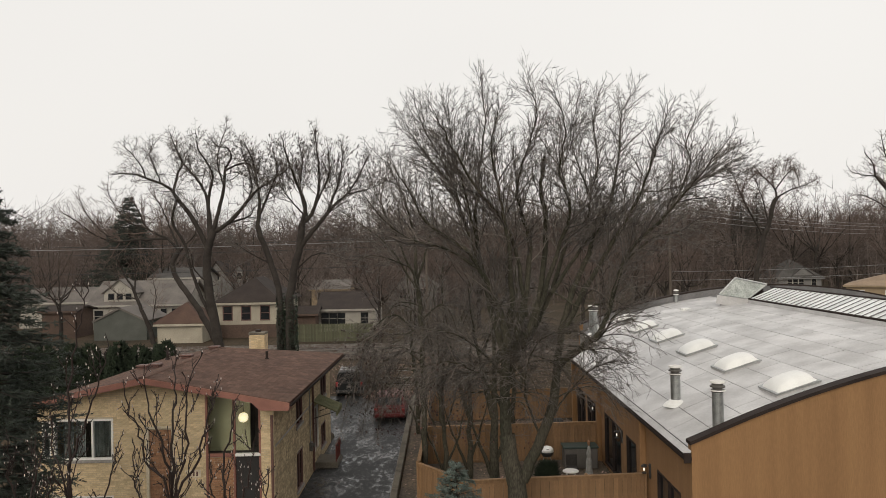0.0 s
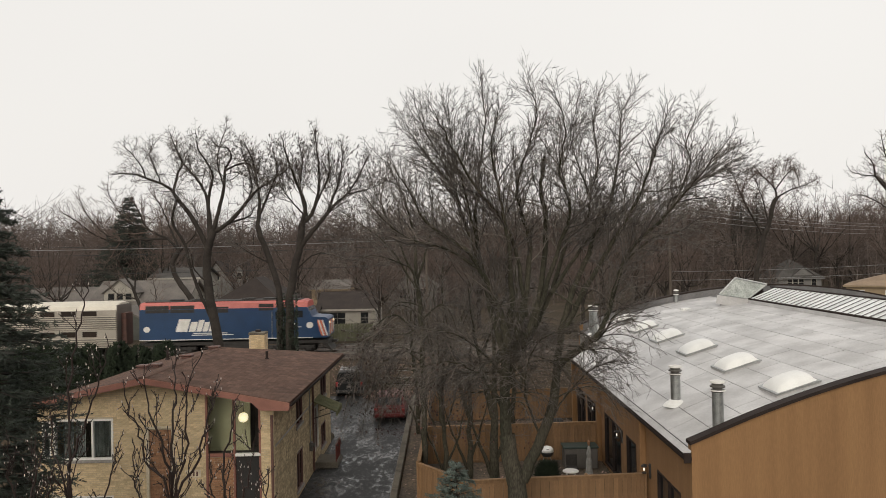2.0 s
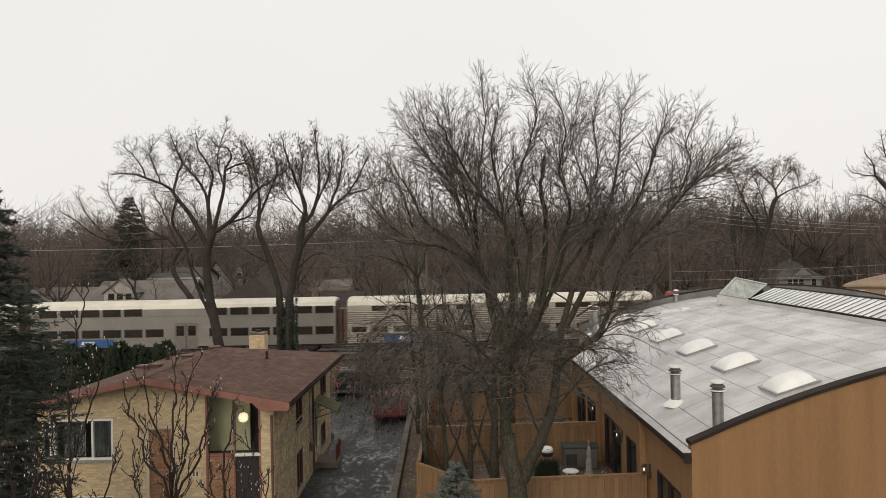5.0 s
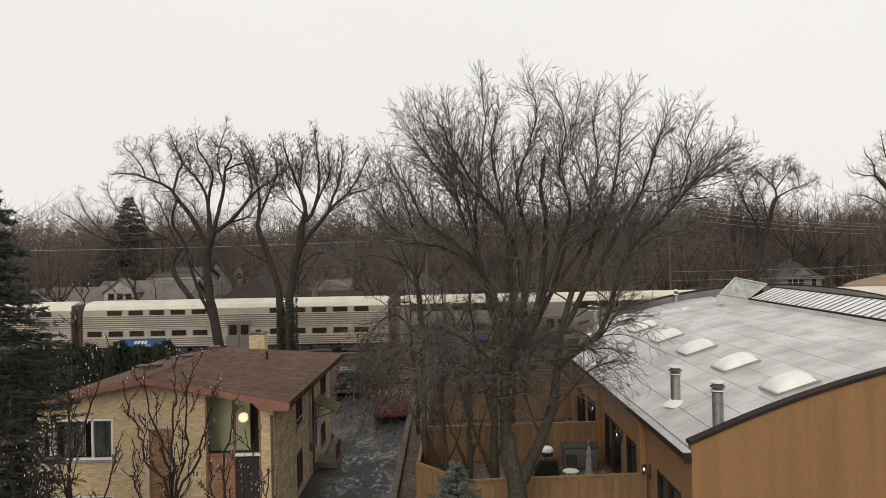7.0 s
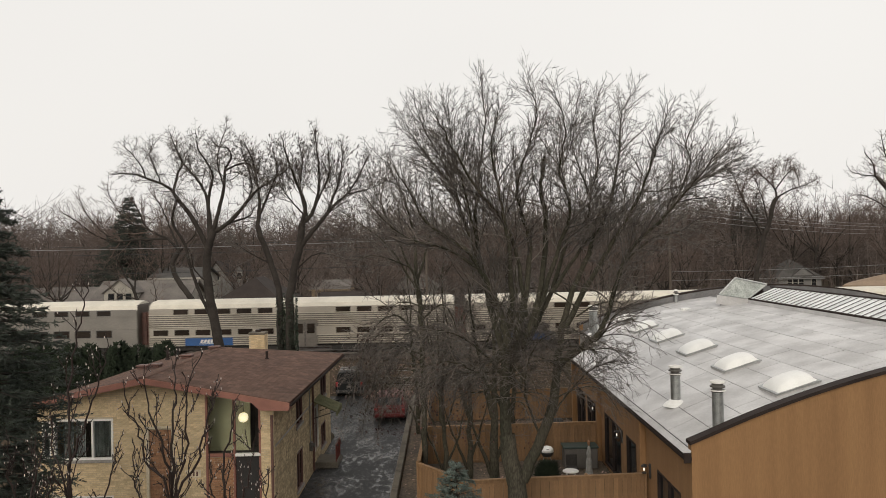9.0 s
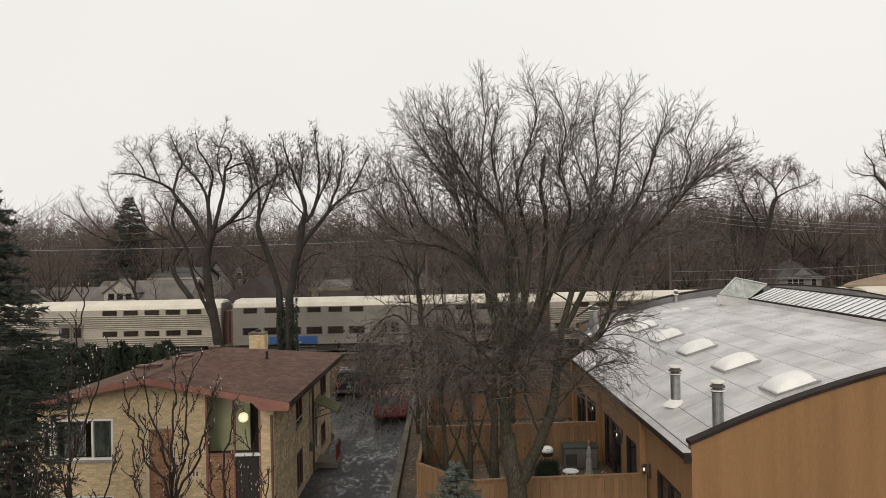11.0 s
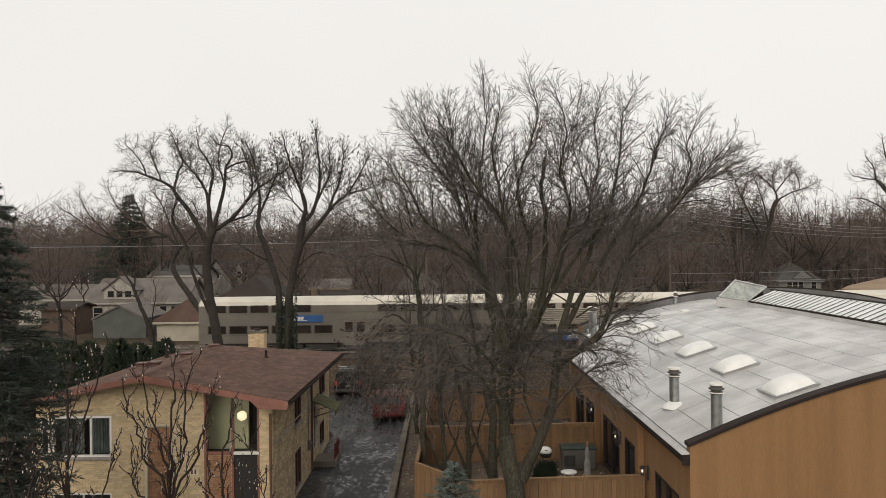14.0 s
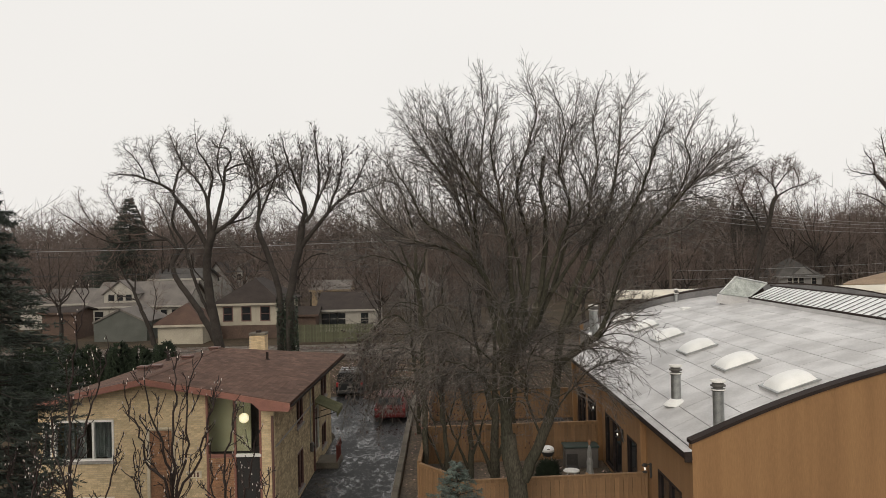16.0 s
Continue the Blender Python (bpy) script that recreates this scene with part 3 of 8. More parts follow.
def make_ground():
    rng = np.random.default_rng(5)
    ys = sorted({*np.arange(-60, 120, 1.5), 52.5, 55.5, 59.4, 60.4, 60.8, 69.6, 70.4, 140, 180, 260, 500, 1200, 3500})
    xs = [-3000, -900, -300, -140, *np.arange(-80, 81, 2.5), 140, 300, 900, 3000]
    verts = []
    for y in ys:
        for x in xs:
            rough = 0.05 * noise.noise((x * 0.3, y * 0.3, 0)) if 53 < y < 60 or y > 71 else 0
            verts.append((x, y, ground_z(y) + rough - (0.0 if y > 53 else 0.02)))
    w = len(xs)
    faces = [(j * w + i, j * w + i + 1, (j + 1) * w + i + 1, (j + 1) * w + i) for j in range(len(ys) - 1) for i in range(w - 1)]
    solid("ground", Shape().add(verts, faces), EARTH, "damp brown winter ground with flattened grass", "ground", "structure", smooth=True)
    # fallen leaves on the bank and in the yards
    m = 9000
    x = rng.uniform(-9, 9, m)
    y = np.where(rng.random(m) < 0.6, rng.uniform(49, 60, m), rng.uniform(27, 50, m))
    keep = (y > 52) | (x > -1.8)
    x, y = x[keep], y[keep]
    m = len(x)
    soup = Soup()
    z = np.array([ground_z(v) for v in y]) + rng.uniform(0.0, 0.05, m)
    way = rng.normal(size=(m, 3)) * [1, 1, 0.35]
    way /= np.linalg.norm(way, axis=1)[:, None]
    side = np.cross(way, [0, 0, 1.0])
    side /= np.linalg.norm(side, axis=1)[:, None]
    soup.leaves(np.stack([x, y, z], 1), way, side, rng.uniform(0.08, 0.18, m), rng.uniform(0.03, 0.06, m))
    tagged(new("fallen_leaves", soup.mesh("fallen_leaves", LEAF_DRY, False)), "dry pinkish brown leaves scattered on the bank", "leaves", kind="stuff")
    # a heap of pale leaves behind the parked car
    soup = Soup()
    m = 2600
    a, r = rng.uniform(0, 6.28, m), np.sqrt(rng.uniform(0, 1, m))
    px, py = -3.6 + 2.0 * r * np.cos(a), 51.4 + 1.5 * r * np.sin(a)
    pz = ground_z(51) + 0.55 * (1 - r ** 2) * rng.uniform(0.6, 1, m) + 0.02
    way = rng.normal(size=(m, 3))
    way /= np.linalg.norm(way, axis=1)[:, None]
    side = np.cross(way, rng.normal(size=(m, 3)))
    side /= np.linalg.norm(side, axis=1)[:, None]
    soup.leaves(np.stack([px, py, pz], 1), way, side, rng.uniform(0.08, 0.2, m), rng.uniform(0.04, 0.07, m))
    tagged(new("leaf_heap", soup.mesh("leaf_heap", LEAF_DRY, False)), "heap of pale pinkish dead leaves beside the driveway", "leaves", kind="stuff")

    # driveway
    s = Shape()
    nx, ny = 10, 60
    grid = []
    for j in range(ny + 1):
        y = 12 + 40 * j / ny
        left = -6.05 if y < 41 else -6.05 - min(2.6, (y - 41) * 0.5)
        for i in range(nx + 1):
            x = left + (-2.28 - left) * i / nx
            grid.append((x, y, 0.045 + 0.012 * noise.noise((x * 0.7, y * 0.5, 3))))
    s.add(grid, [(j * (nx + 1) + i, j * (nx + 1) + i + 1, (j + 1) * (nx + 1) + i + 1, (j + 1) * (nx + 1) + i) for j in range(ny) for i in range(nx)])
    solid("driveway", s, ASPHALT, "wet black asphalt driveway with shining patches", "driveway", "structure", smooth=True)
    # low concrete kerb, in cast lengths
    kerb = thing("kerb", (-2.13, 30, 0), "weathered concrete kerb along the driveway", "kerb", kind="structure")
    y = 14.0
    while y < 50:
        part("kerb_stone", Shape().box(-2.3, -2.02, y, y + 2.37, -0.05, 0.28, 0.02), KERB, kerb)
        y += 2.4
    solid("mulch_strip", Shape().box(-1.98, -1.2, 14, 50, -0.1, 0.03), LITTER, "strip of dark leaf litter between kerb and fence", "ground", "structure")
    solid("patio", Shape().box(-1.0, 7.2, 27.3, 43.6, -0.1, 0.02), LITTER, "leaf covered yard soil behind the fences", "ground", "structure")


def make_tracks():
    rng = np.random.default_rng(8)
    bed = Shape()
    bed.prism([(60.5, 1.37), (61.2, 1.53), (69.2, 1.53), (69.9, 1.37)], "x", -270, 260)
    solid("ballast_bed", bed, BALLAST, "grey brown crushed stone ballast under two tracks", "ballast", "structure")
    soup = Soup()
    m = 26000
    x, y = rng.uniform(-45, 45, m), rng.uniform(60.2, 69.6, m)
    b = np.stack([x, y, np.full(m, 1.51)], 1)
    soup.spikes(b, b + np.stack([rng.normal(0, 0.03, m), rng.normal(0, 0.03, m), rng.uniform(0.03, 0.09, m)], 1), rng.uniform(0.03, 0.07, m))
    tagged(new("ballast_stones", soup.mesh("ballast_stones", STONE, False)), "loose crushed ballast stones along the tracks", "ballast", kind="stuff")
    for n, y in enumerate((63.1, 67.2)):
        track = thing("track_%d" % (n + 1), (0, y, 1.49), "railway track with dark ties and worn steel rails", "track", kind="structure")
        for yy in (y - 0.72, y + 0.72):
            r = Shape()
            r.prism([(yy - 0.07, 1.55), (yy + 0.07, 1.55), (yy + 0.02, 1.58), (yy + 0.02, 1.66), (yy + 0.036, 1.67), (yy + 0.036, RAIL_TOP),
                     (yy - 0.036, RAIL_TOP), (yy - 0.036, 1.67), (yy - 0.02, 1.66), (yy - 0.02, 1.58)], "x", -270, 260)
            part("rail", r, RAIL, track)
        tie = Shape().box(-0.11, 0.11, y - 1.3, y + 1.3, 1.42, 1.56, 0.015).mesh("tie", TIE, shift=(0, y, 1.49))
        for i in range(130):
            o = new("tie", tie)
            o.parent, o.location = track, (-45 + i * 0.56, 0, 0)


make_ground()
make_tracks()


# ---- walls with openings, windows ----
def wall_cells(u0, u1, z0, z1, holes):
    """Rectangles of a wall that leave the holes (u0, u1, z0, z1) free."""
    us = sorted({u0, u1, *(h[0] for h in holes), *(h[1] for h in holes)})
    zs = sorted({z0, z1, *(h[2] for h in holes), *(h[3] for h in holes)})
    us, zs = [u for u in us if u0 <= u <= u1], [z for z in zs if z0 <= z <= z1]
    for a, b in zip(us, us[1:]):
        for c, d in zip(zs, zs[1:]):
            if not any(h[0] <= (a + b) / 2 <= h[1] and h[2] <= (c + d) / 2 <= h[3] for h in holes):
                yield a, b, c, d


def brick_boxes(u0, u1, z0, z1, holes, rng, length=0.205, high=0.062, joint=0.011, limit=None):
    """Brick rectangles in running bond, cut at the holes and under the limit(u)."""
    row, z = 0, z0
    while z + high <= z1 + 0.001:
        u = u0 - (length / 2 if row % 2 else 0)
        while u < u1:
            a, b = max(u, u0), min(u + length, u1)
            u += length + joint
            spans = [(a, b)]
            for h in holes:
                if z + high > h[2] and z < h[3]:
                    spans = [(p, q) for s, e in spans for p, q in ((s, min(e, h[0])), (max(s, h[1]), e)) if q - p > 0.03]
            for p, q in spans:
                if q - p > 0.03 and (limit is None or z + high < min(limit(p), limit(q))):
                    yield p, q, z, z + high, rng.uniform(-0.003, 0.003)
        z += high + joint
        row += 1


# ---- brick house beside the driveway ----
HX0, HX1, HY0, HY1 = -14.45, -6.1, 26.6, 39.6
RIDGE_X, RIDGE_Z, RIDGE_END = -10.5, 5.56, 35.4
EAVE_R, EAVE_L, EAVE_Z = -5.42, -14.65, 4.6
ROOF_F, ROOF_B = 26.05, 40.2


def house_roof_z(x):
    return RIDGE_Z - abs(x - RIDGE_X) * (RIDGE_Z - EAVE_Z) / (EAVE_R - RIDGE_X)


def window_unit(parent, axis, at, u0, u1, z0, z1, frame_mat, mullions=(), out=-1, pane=None, depth=0.1, bar=0.055, sill=None):
    """A window in a wall: frame, panes, sill. axis: the wall's normal, at: its outer face, out: which way is outside."""
    def bx(a, b, c, d, e, f, bev=0.006):
        lo, hi = sorted((at + out * e, at + out * f))
        return (lo, hi, a, b, c, d, bev) if axis == "x" else (a, b, lo, hi, c, d, bev)
    fr = Shape()
    fr.box(*bx(u0, u1, z1 - bar, z1, -depth, 0.02))
    fr.box(*bx(u0, u1, z0, z0 + bar, -depth, 0.02))
    fr.box(*bx(u0, u0 + bar, z0 + bar, z1 - bar, -depth, 0.018))
    fr.box(*bx(u1 - bar, u1, z0 + bar, z1 - bar, -depth, 0.018))
    for m in mullions:
        fr.box(*bx(m - bar / 2, m + bar / 2, z0 + bar, z1 - bar, -depth * 0.9, 0.012))
    win = part("window", fr, frame_mat, parent)
    cuts = [u0 + bar, *mullions, u1 - bar]
    for a, b in zip(cuts, cuts[1:]):
        part("pane", Shape().box(*bx(a + 0.005, b - 0.005, z0 + bar, z1 - bar, -depth * 0.6, -depth * 0.45, 0)), pane or DARK_PANE, win)
    if sill:
        part("sill", Shape().box(*bx(u0 - 0.06, u1 + 0.08, z0 - 0.1, z0 - 0.004, -0.05, 0.07, 0.012)), sill, win, "stone sill")
    return win


def make_house():
    rng = random.Random(11)
    house = thing("brick_house", (-10.6, 33, 0), "pale yellow brick house with brown shingle roof and salmon fascia", "house")
    front_holes = [(-13.9, -11.78, 2.82, 4.27), (-14.3, -13.98, 2.9, 4.2), (-10.63, -9.63, 0.3, 3.96), (-8.52, -6.57, 0.1, 4.95), (-13.9, -11.8, 0.2, 1.55)]
    # front wall in backing and bricks
    back = Shape()
    for a, b, c, d in wall_cells(HX0, HX1, 0, 4.45, front_holes):
        back.box(a, b, HY0, HY0 + 0.25, c, d)
    def under(x):
        return house_roof_z(x) + 0.1
    for a, b in ((HX0, -8.52), (-6.57, HX1)):
        xs = [a, RIDGE_X, b] if a < RIDGE_X < b else [a, b]
        back.prism([(a, 4.45), (b, 4.45)] + [(x, under(x)) for x in reversed(xs)], "y", HY0, HY0 + 0.25)
    front = part("front_wall", back, MORTAR, house, "front wall of pale yellow brick", joined=True)
    cells = list(brick_boxes(HX0, HX1, 0.02, 5.5, front_holes, rng, limit=under))
    singles = [c for c in cells if -11.7 < c[0] < -8.6 and 3.0 < c[2] < 5.3][:290]
    chosen = set(singles)
    rest = Shape()
    for c in cells:
        if c not in chosen:
            rest.box(c[0], c[1], HY0 - 0.012 + c[4], HY0 + 0.05, c[2], c[3])
    tagged(part("brickwork", rest, BRICK, front), kind="stuff")
    data = {}
    for c in singles:
        w = round(c[1] - c[0], 3)
        if w not in data:
            data[w] = Shape().box(0, w, -0.012, 0.05, 0, c[3] - c[2], 0.003).mesh("brick", BRICK)
        o = new("brick", data[w])
        o.parent, o.location = front, (c[0] + 10.6, HY0 + c[4] - 33, c[2])
    # red brick panel with a pale border
    border = Shape()
    border.box(-10.63, -10.53, HY0 - 0.03, HY0 + 0.1, 0.3, 3.96, 0.01).box(-9.73, -9.63, HY0 - 0.03, HY0 + 0.1, 0.3, 3.96, 0.01)
    border.box(-10.53, -9.73, HY0 - 0.03, HY0 + 0.1, 3.88, 3.96, 0.01)
    panel = part("panel", Shape().box(-10.53, -9.73, HY0 + 0.07, HY0 + 0.2, 0.3, 3.88), MORTAR, house, "inset panel of red brown brick")
    part("border", border, CREAM, panel)
    red = Shape()
    for c in brick_boxes(-10.52, -9.74, 0.32, 3.87, [], rng):
        red.box(c[0], c[1], HY0 + 0.04 + c[4], HY0 + 0.1, c[2], c[3])
    tagged(part("brickwork", red, BRICK_RED, panel), kind="stuff")

    # side, back and left walls
    side_holes = [(30.5, 31.85, 2.9, 4.12), (30.5, 31.75, 0.3, 1.85), (36.5, 38.2, 2.85, 3.95), (36.55, 37.85, 0.5, 1.62), (34.75, 35.75, 0.8, 2.85)]
    s = Shape()
    for a, b, c, d in wall_cells(HY0 + 0.25, HY1, 0, 4.55, side_holes):
        s.box(HX1 - 0.25, HX1, a, b, c, d)
    side = part("side_wall", s, MORTAR, house, "side wall of mixed tan brick", joined=True)
    s = Shape()
    for c in brick_boxes(HY0 + 0.02, HY1, 0.02, 4.5, side_holes, rng):
        s.box(HX1 - 0.05, HX1 + 0.012 + c[4], c[0], c[1], c[2], c[3])
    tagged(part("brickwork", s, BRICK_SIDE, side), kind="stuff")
    part("ledge", Shape().box(HX1, HX1 + 0.035, HY0 + 0.05, 34.3, 3.13, 3.2, 0.008), CONCRETE, side)
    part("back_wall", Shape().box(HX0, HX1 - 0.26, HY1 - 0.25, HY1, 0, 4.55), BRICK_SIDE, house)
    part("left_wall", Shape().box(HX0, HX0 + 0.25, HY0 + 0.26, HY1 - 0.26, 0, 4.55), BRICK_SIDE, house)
    part("floor_slab", Shape().box(HX0 + 0.26, HX1 - 0.26, HY0 + 0.26, HY1 - 0.26, 2.55, 2.7), ROOM_DARK, house)

    # roof: gable to the front, hip at the back
    roof = Shape()
    rz, t = RIDGE_Z, 0.14
    roof.slab([(RIDGE_X, ROOF_F, rz), (EAVE_R, ROOF_F, EAVE_Z), (EAVE_R, ROOF_B, EAVE_Z), (RIDGE_X, RIDGE_END, rz)][::1], t)
    roof.slab([(EAVE_L, ROOF_F, EAVE_Z), (RIDGE_X, ROOF_F, rz), (RIDGE_X, RIDGE_END, rz), (EAVE_L, ROOF_B, EAVE_Z)], t)
    roof.slab([(RIDGE_X, RIDGE_END, rz), (EAVE_R, ROOF_B, EAVE_Z), (EAVE_L, ROOF_B, EAVE_Z)], t)
    rf = part("roof", roof, SHINGLE, house, "low brown shingle roof")
    # shingle courses on both slopes
    rest, count = Shape(), 0
    tab = 0.31
    data = None
    for sgn, eave in ((1, EAVE_R), (-1, EAVE_L)):
        run = abs(eave - RIDGE_X)
        slope = (RIDGE_Z - EAVE_Z) / run
        courses = int(run / 0.2)
        for i in range(courses):
            u0 = run - i * 0.2                     # distance of the lower edge from the ridge
            u1 = u0 - 0.225
            back_y = RIDGE_END + (ROOF_B - RIDGE_END) * u1 / run
            y = ROOF_F + (0.0, 0.19, 0.08, 0.26, 0.13)[i % 5]
            while y + tab < back_y:
                jit = rng.uniform(0.006, 0.010)
                if sgn > 0 and count < 280 and 4 <= i < 22 and 27.5 < y < 32.0 and rng.random() < 0.8:
                    if data is None:
                        q = Shape()
                        q.slab([(-0.225, 0, 0.225 * slope - 0.008), (0, 0, 0), (0, tab - 0.004, 0), (-0.225, tab - 0.004, 0.225 * slope - 0.008)], 0.008)
                        data = q.mesh("shingle", SHINGLE)
                    o = new("shingle", data)
                    o.parent, o.location = rf, (RIDGE_X + u0 + 10.6, y - 33, RIDGE_Z - u0 * slope + jit + 0.006)
                    count += 1
                else:
                    za, zb = RIDGE_Z - u1 * slope + jit - 0.002, RIDGE_Z - u0 * slope + jit + 0.005
                    x0, x1 = RIDGE_X + sgn * u1, RIDGE_X + sgn * u0
                    p = [(x0, y, za), (x1, y, zb), (x1, y + tab - 0.004, zb), (x0, y + tab - 0.004, za)]
                    low = [(x1, y, zb - 0.008), (x1, y + tab - 0.004, zb - 0.008)]
                    f = [(0, 1, 2, 3), (1, 4, 5, 2)] if sgn > 0 else [(3, 2, 1, 0), (2, 5, 4, 1)]
                    rest.add(p + low, f)
                y += tab
    tagged(part("roofing", rest, SHINGLE, rf), kind="stuff")
    cap = Shape()
    for i in range(30):
        y = ROOF_F + i * 0.31
        if y < RIDGE_END - 0.2:
            cap.slab([(RIDGE_X - 0.14, y, rz + 0.0), (RIDGE_X, y, rz + 0.03), (RIDGE_X, y + 0.3, rz + 0.03), (RIDGE_X - 0.14, y + 0.3, rz)], 0.015)
            cap.slab([(RIDGE_X, y, rz + 0.03), (RIDGE_X + 0.14, y, rz), (RIDGE_X + 0.14, y + 0.3, rz), (RIDGE_X, y + 0.3, rz + 0.03)], 0.015)
    part("ridge_cap", cap, SHINGLE, rf)
    # fascia boards, gutter
    for a, b in ((EAVE_L, RIDGE_X), (RIDGE_X, EAVE_R)):
        za, zb = house_roof_z(a), house_roof_z(b)
        f = Shape().prism([(a, za - 0.23), (b, zb - 0.23), (b, zb - 0.02), (a, za - 0.02)], "y", ROOF_F - 0.04, ROOF_F + 0.02)
        part("fascia", f, SALMON, house, "salmon painted fascia board")
        sf = Shape().slab([(a, ROOF_F + 0.02, za - 0.2), (b, ROOF_F + 0.02, zb - 0.2), (b, HY0, zb - 0.2), (a, HY0, za - 0.2)], 0.02)
        part("soffit", sf, SALMON, house)
    part("beam_end", Shape().prism([(-6.75, 4.62), (-5.45, 4.4), (-5.45, 4.3), (-6.45, 4.34)], "y", ROOF_F - 0.02, HY0), SALMON, house)
    g = Shape()
    g.prism([(EAVE_R - 0.01, EAVE_Z - 0.13), (EAVE_R + 0.1, EAVE_Z - 0.13), (EAVE_R + 0.13, EAVE_Z - 0.01), (EAVE_R + 0.11, EAVE_Z - 0.01),
             (EAVE_R + 0.085, EAVE_Z - 0.11), (EAVE_R - 0.01, EAVE_Z - 0.11)], "y", ROOF_F - 0.02, ROOF_B)
    part("gutter", g, DARK_METAL, house, "dark metal gutter")
    part("side_soffit", Shape().box(HX1 - 0.1, EAVE_R - 0.02, ROOF_F + 0.1, ROOF_B - 0.1, EAVE_Z - 0.19, EAVE_Z - 0.15), BROWN_TRIM, house)
    for x, y, zt in ((-6.16, HY0 - 0.06, 4.3), (HX1 + 0.06, 34.2, 4.3)):
        d = Shape().box(x - 0.045, x + 0.045, y - 0.04, y + 0.03, 0.1, zt, 0.012)
        d.box(x - 0.055, x + 0.055, y - 0.05, y + 0.04, 2.2, 2.24).box(x - 0.055, x + 0.055, y - 0.05, y + 0.04, 3.4, 3.44)
        part("downspout", d, BROWN_TRIM, house, "brown painted downspout")
    # chimney and roof vents
    ch = part("chimney", Shape().box(-9.78, -9.02, 37.6, 38.3, 4.6, 5.92, 0.01), MORTAR, house, "pale brick chimney")
    s = Shape()
    for row in range(18):
        z = 4.72 + row * 0.068
        for i in range(4):
            a = -9.79 + i * 0.195 + (0.09 if row % 2 else 0)
            s.box(max(a, -9.79), min(a + 0.185, -9.01), 37.585, 37.64, z, z + 0.058, 0.003)
            s.box(-9.06, -9.005, 37.6 + (i * 0.17), 37.6 + i * 0.17 + 0.16, z, z + 0.058, 0.003)
    part("brickwork", s, BRICK, ch)
    part("chimney_cap", Shape().box(-9.81, -8.985, 37.57, 38.33, 5.94, 6.06, 0.02), KERB, ch)
    part("flue", Shape().cyl((-9.4, 37.95, 6.05), (-9.4, 37.95, 6.17), 0.15, 0.14, 12), DARK_METAL, ch)
    for x, y in ((-10.7, 34.9), (-11.1, 32.4), (-11.7, 30.4), (-12.6, 31.4)):
        z = house_roof_z(x)
        v = Shape().box(x - 0.2, x + 0.2, y - 0.2, y + 0.2, z - 0.02, z + 0.06, 0.01).box(x - 0.24, x + 0.24, y - 0.24, y + 0.24, z + 0.07, z + 0.15, 0.03)
        part("roof_vent", v, BROWN_TRIM, house)
    for x, y, h in ((-8.1, 34.2, 0.35), (-12.9, 35.0, 0.4)):
        z = house_roof_z(x)
        part("vent_pipe", Shape().cyl((x, y, z - 0.05), (x, y, z + h), 0.06).cyl((x, y, z - 0.03), (x, y, z + 0.05), 0.14, 0.08), DARK_METAL, house)

    # front windows with curtains behind real glass
    w = window_unit(house, "y", HY0, -13.9, -11.78, 2.82, 4.27, WHITE, (-12.52,), pane=GLASS, sill=CONCRETE, depth=0.14, bar=0.075)
    cur = Shape()
    pts = []
    n = 60
    for i in range(n + 1):
        x = -13.75 + 1.9 * i / n
        pts.append((x, HY0 + 0.42 + 0.045 * math.sin(i * 1.9) + 0.02 * math.sin(i * 0.7)))
    for (xa, ya), (xb, yb) in zip(pts, pts[1:]):
        gap = -12.95 < xa < -12.75 or -13.4 < xa < -13.3
        if not gap:
            cur.add([(xa, ya, 2.85), (xb, yb, 2.85), (xb, yb, 4.25), (xa, ya, 4.25)], [(0, 1, 2, 3)])
    part("curtain", cur, CURTAIN, w, "grey pleated curtain", smooth=True)
    part("room_back", Shape().box(-14.9, -9.4, 29.5, 29.6, 2.7, 4.5), ROOM_DARK, house)
    window_unit(house, "y", HY0, -14.3, -13.98, 2.9, 4.2, WHITE, pane=DARK_PANE, sill=CONCRETE)
    window_unit(house, "y", HY0, -13.9, -11.8, 0.2, 1.55, WHITE, (-12.8,), pane=DARK_PANE, sill=CONCRETE)
    # glazed entry: tall panes over the doors, lit stair hall behind
    entry = Shape()
    for x in (-8.52, -7.55, -6.64):
        entry.box(x, x + 0.075, HY0 - 0.03, HY0 + 0.12, 0.1, house_roof_z(x) - 0.04, 0.01)
    entry.box(-8.45, -7.5, HY0 - 0.025, HY0 + 0.11, 2.84, 2.96, 0.01)
    en = part("entry_frame", entry, SALMON, house, "salmon painted entry frame")
    part("transom", Shape().box(-7.48, -6.58, HY0 - 0.04, HY0 + 0.12, 2.85, 2.95, 0.01), WHITE, en, "white transom bar")
    for a, b in ((-8.445, -7.55), (-7.475, -6.64)):
        p = Shape().prism([(a, 2.96), (b, 2.96), (b, house_roof_z(b) - 0.02), (a, house_roof_z(a) - 0.02)], "y", HY0 + 0.03, HY0 + 0.045)
        ob = part("pane", p, GLASS, en)
        ob.visible_shadow = False
    hall = Shape().box(-8.9, -7.3, 28.0, 28.1, 0.1, 4.9).box(-8.95, -8.85, HY0 + 0.26, 28.0, 0.1, 4.9)
    part("hall_wall", hall, ROOM, en, "dim olive stair hall wall")
    part("hall_side", Shape().box(-6.44, -6.36, HY0 + 0.26, 28.9, 0.1, 4.5).box(-7.28, -6.3, 28.6, 28.7, 0.1, 4.9), ROOM_DARK, en)
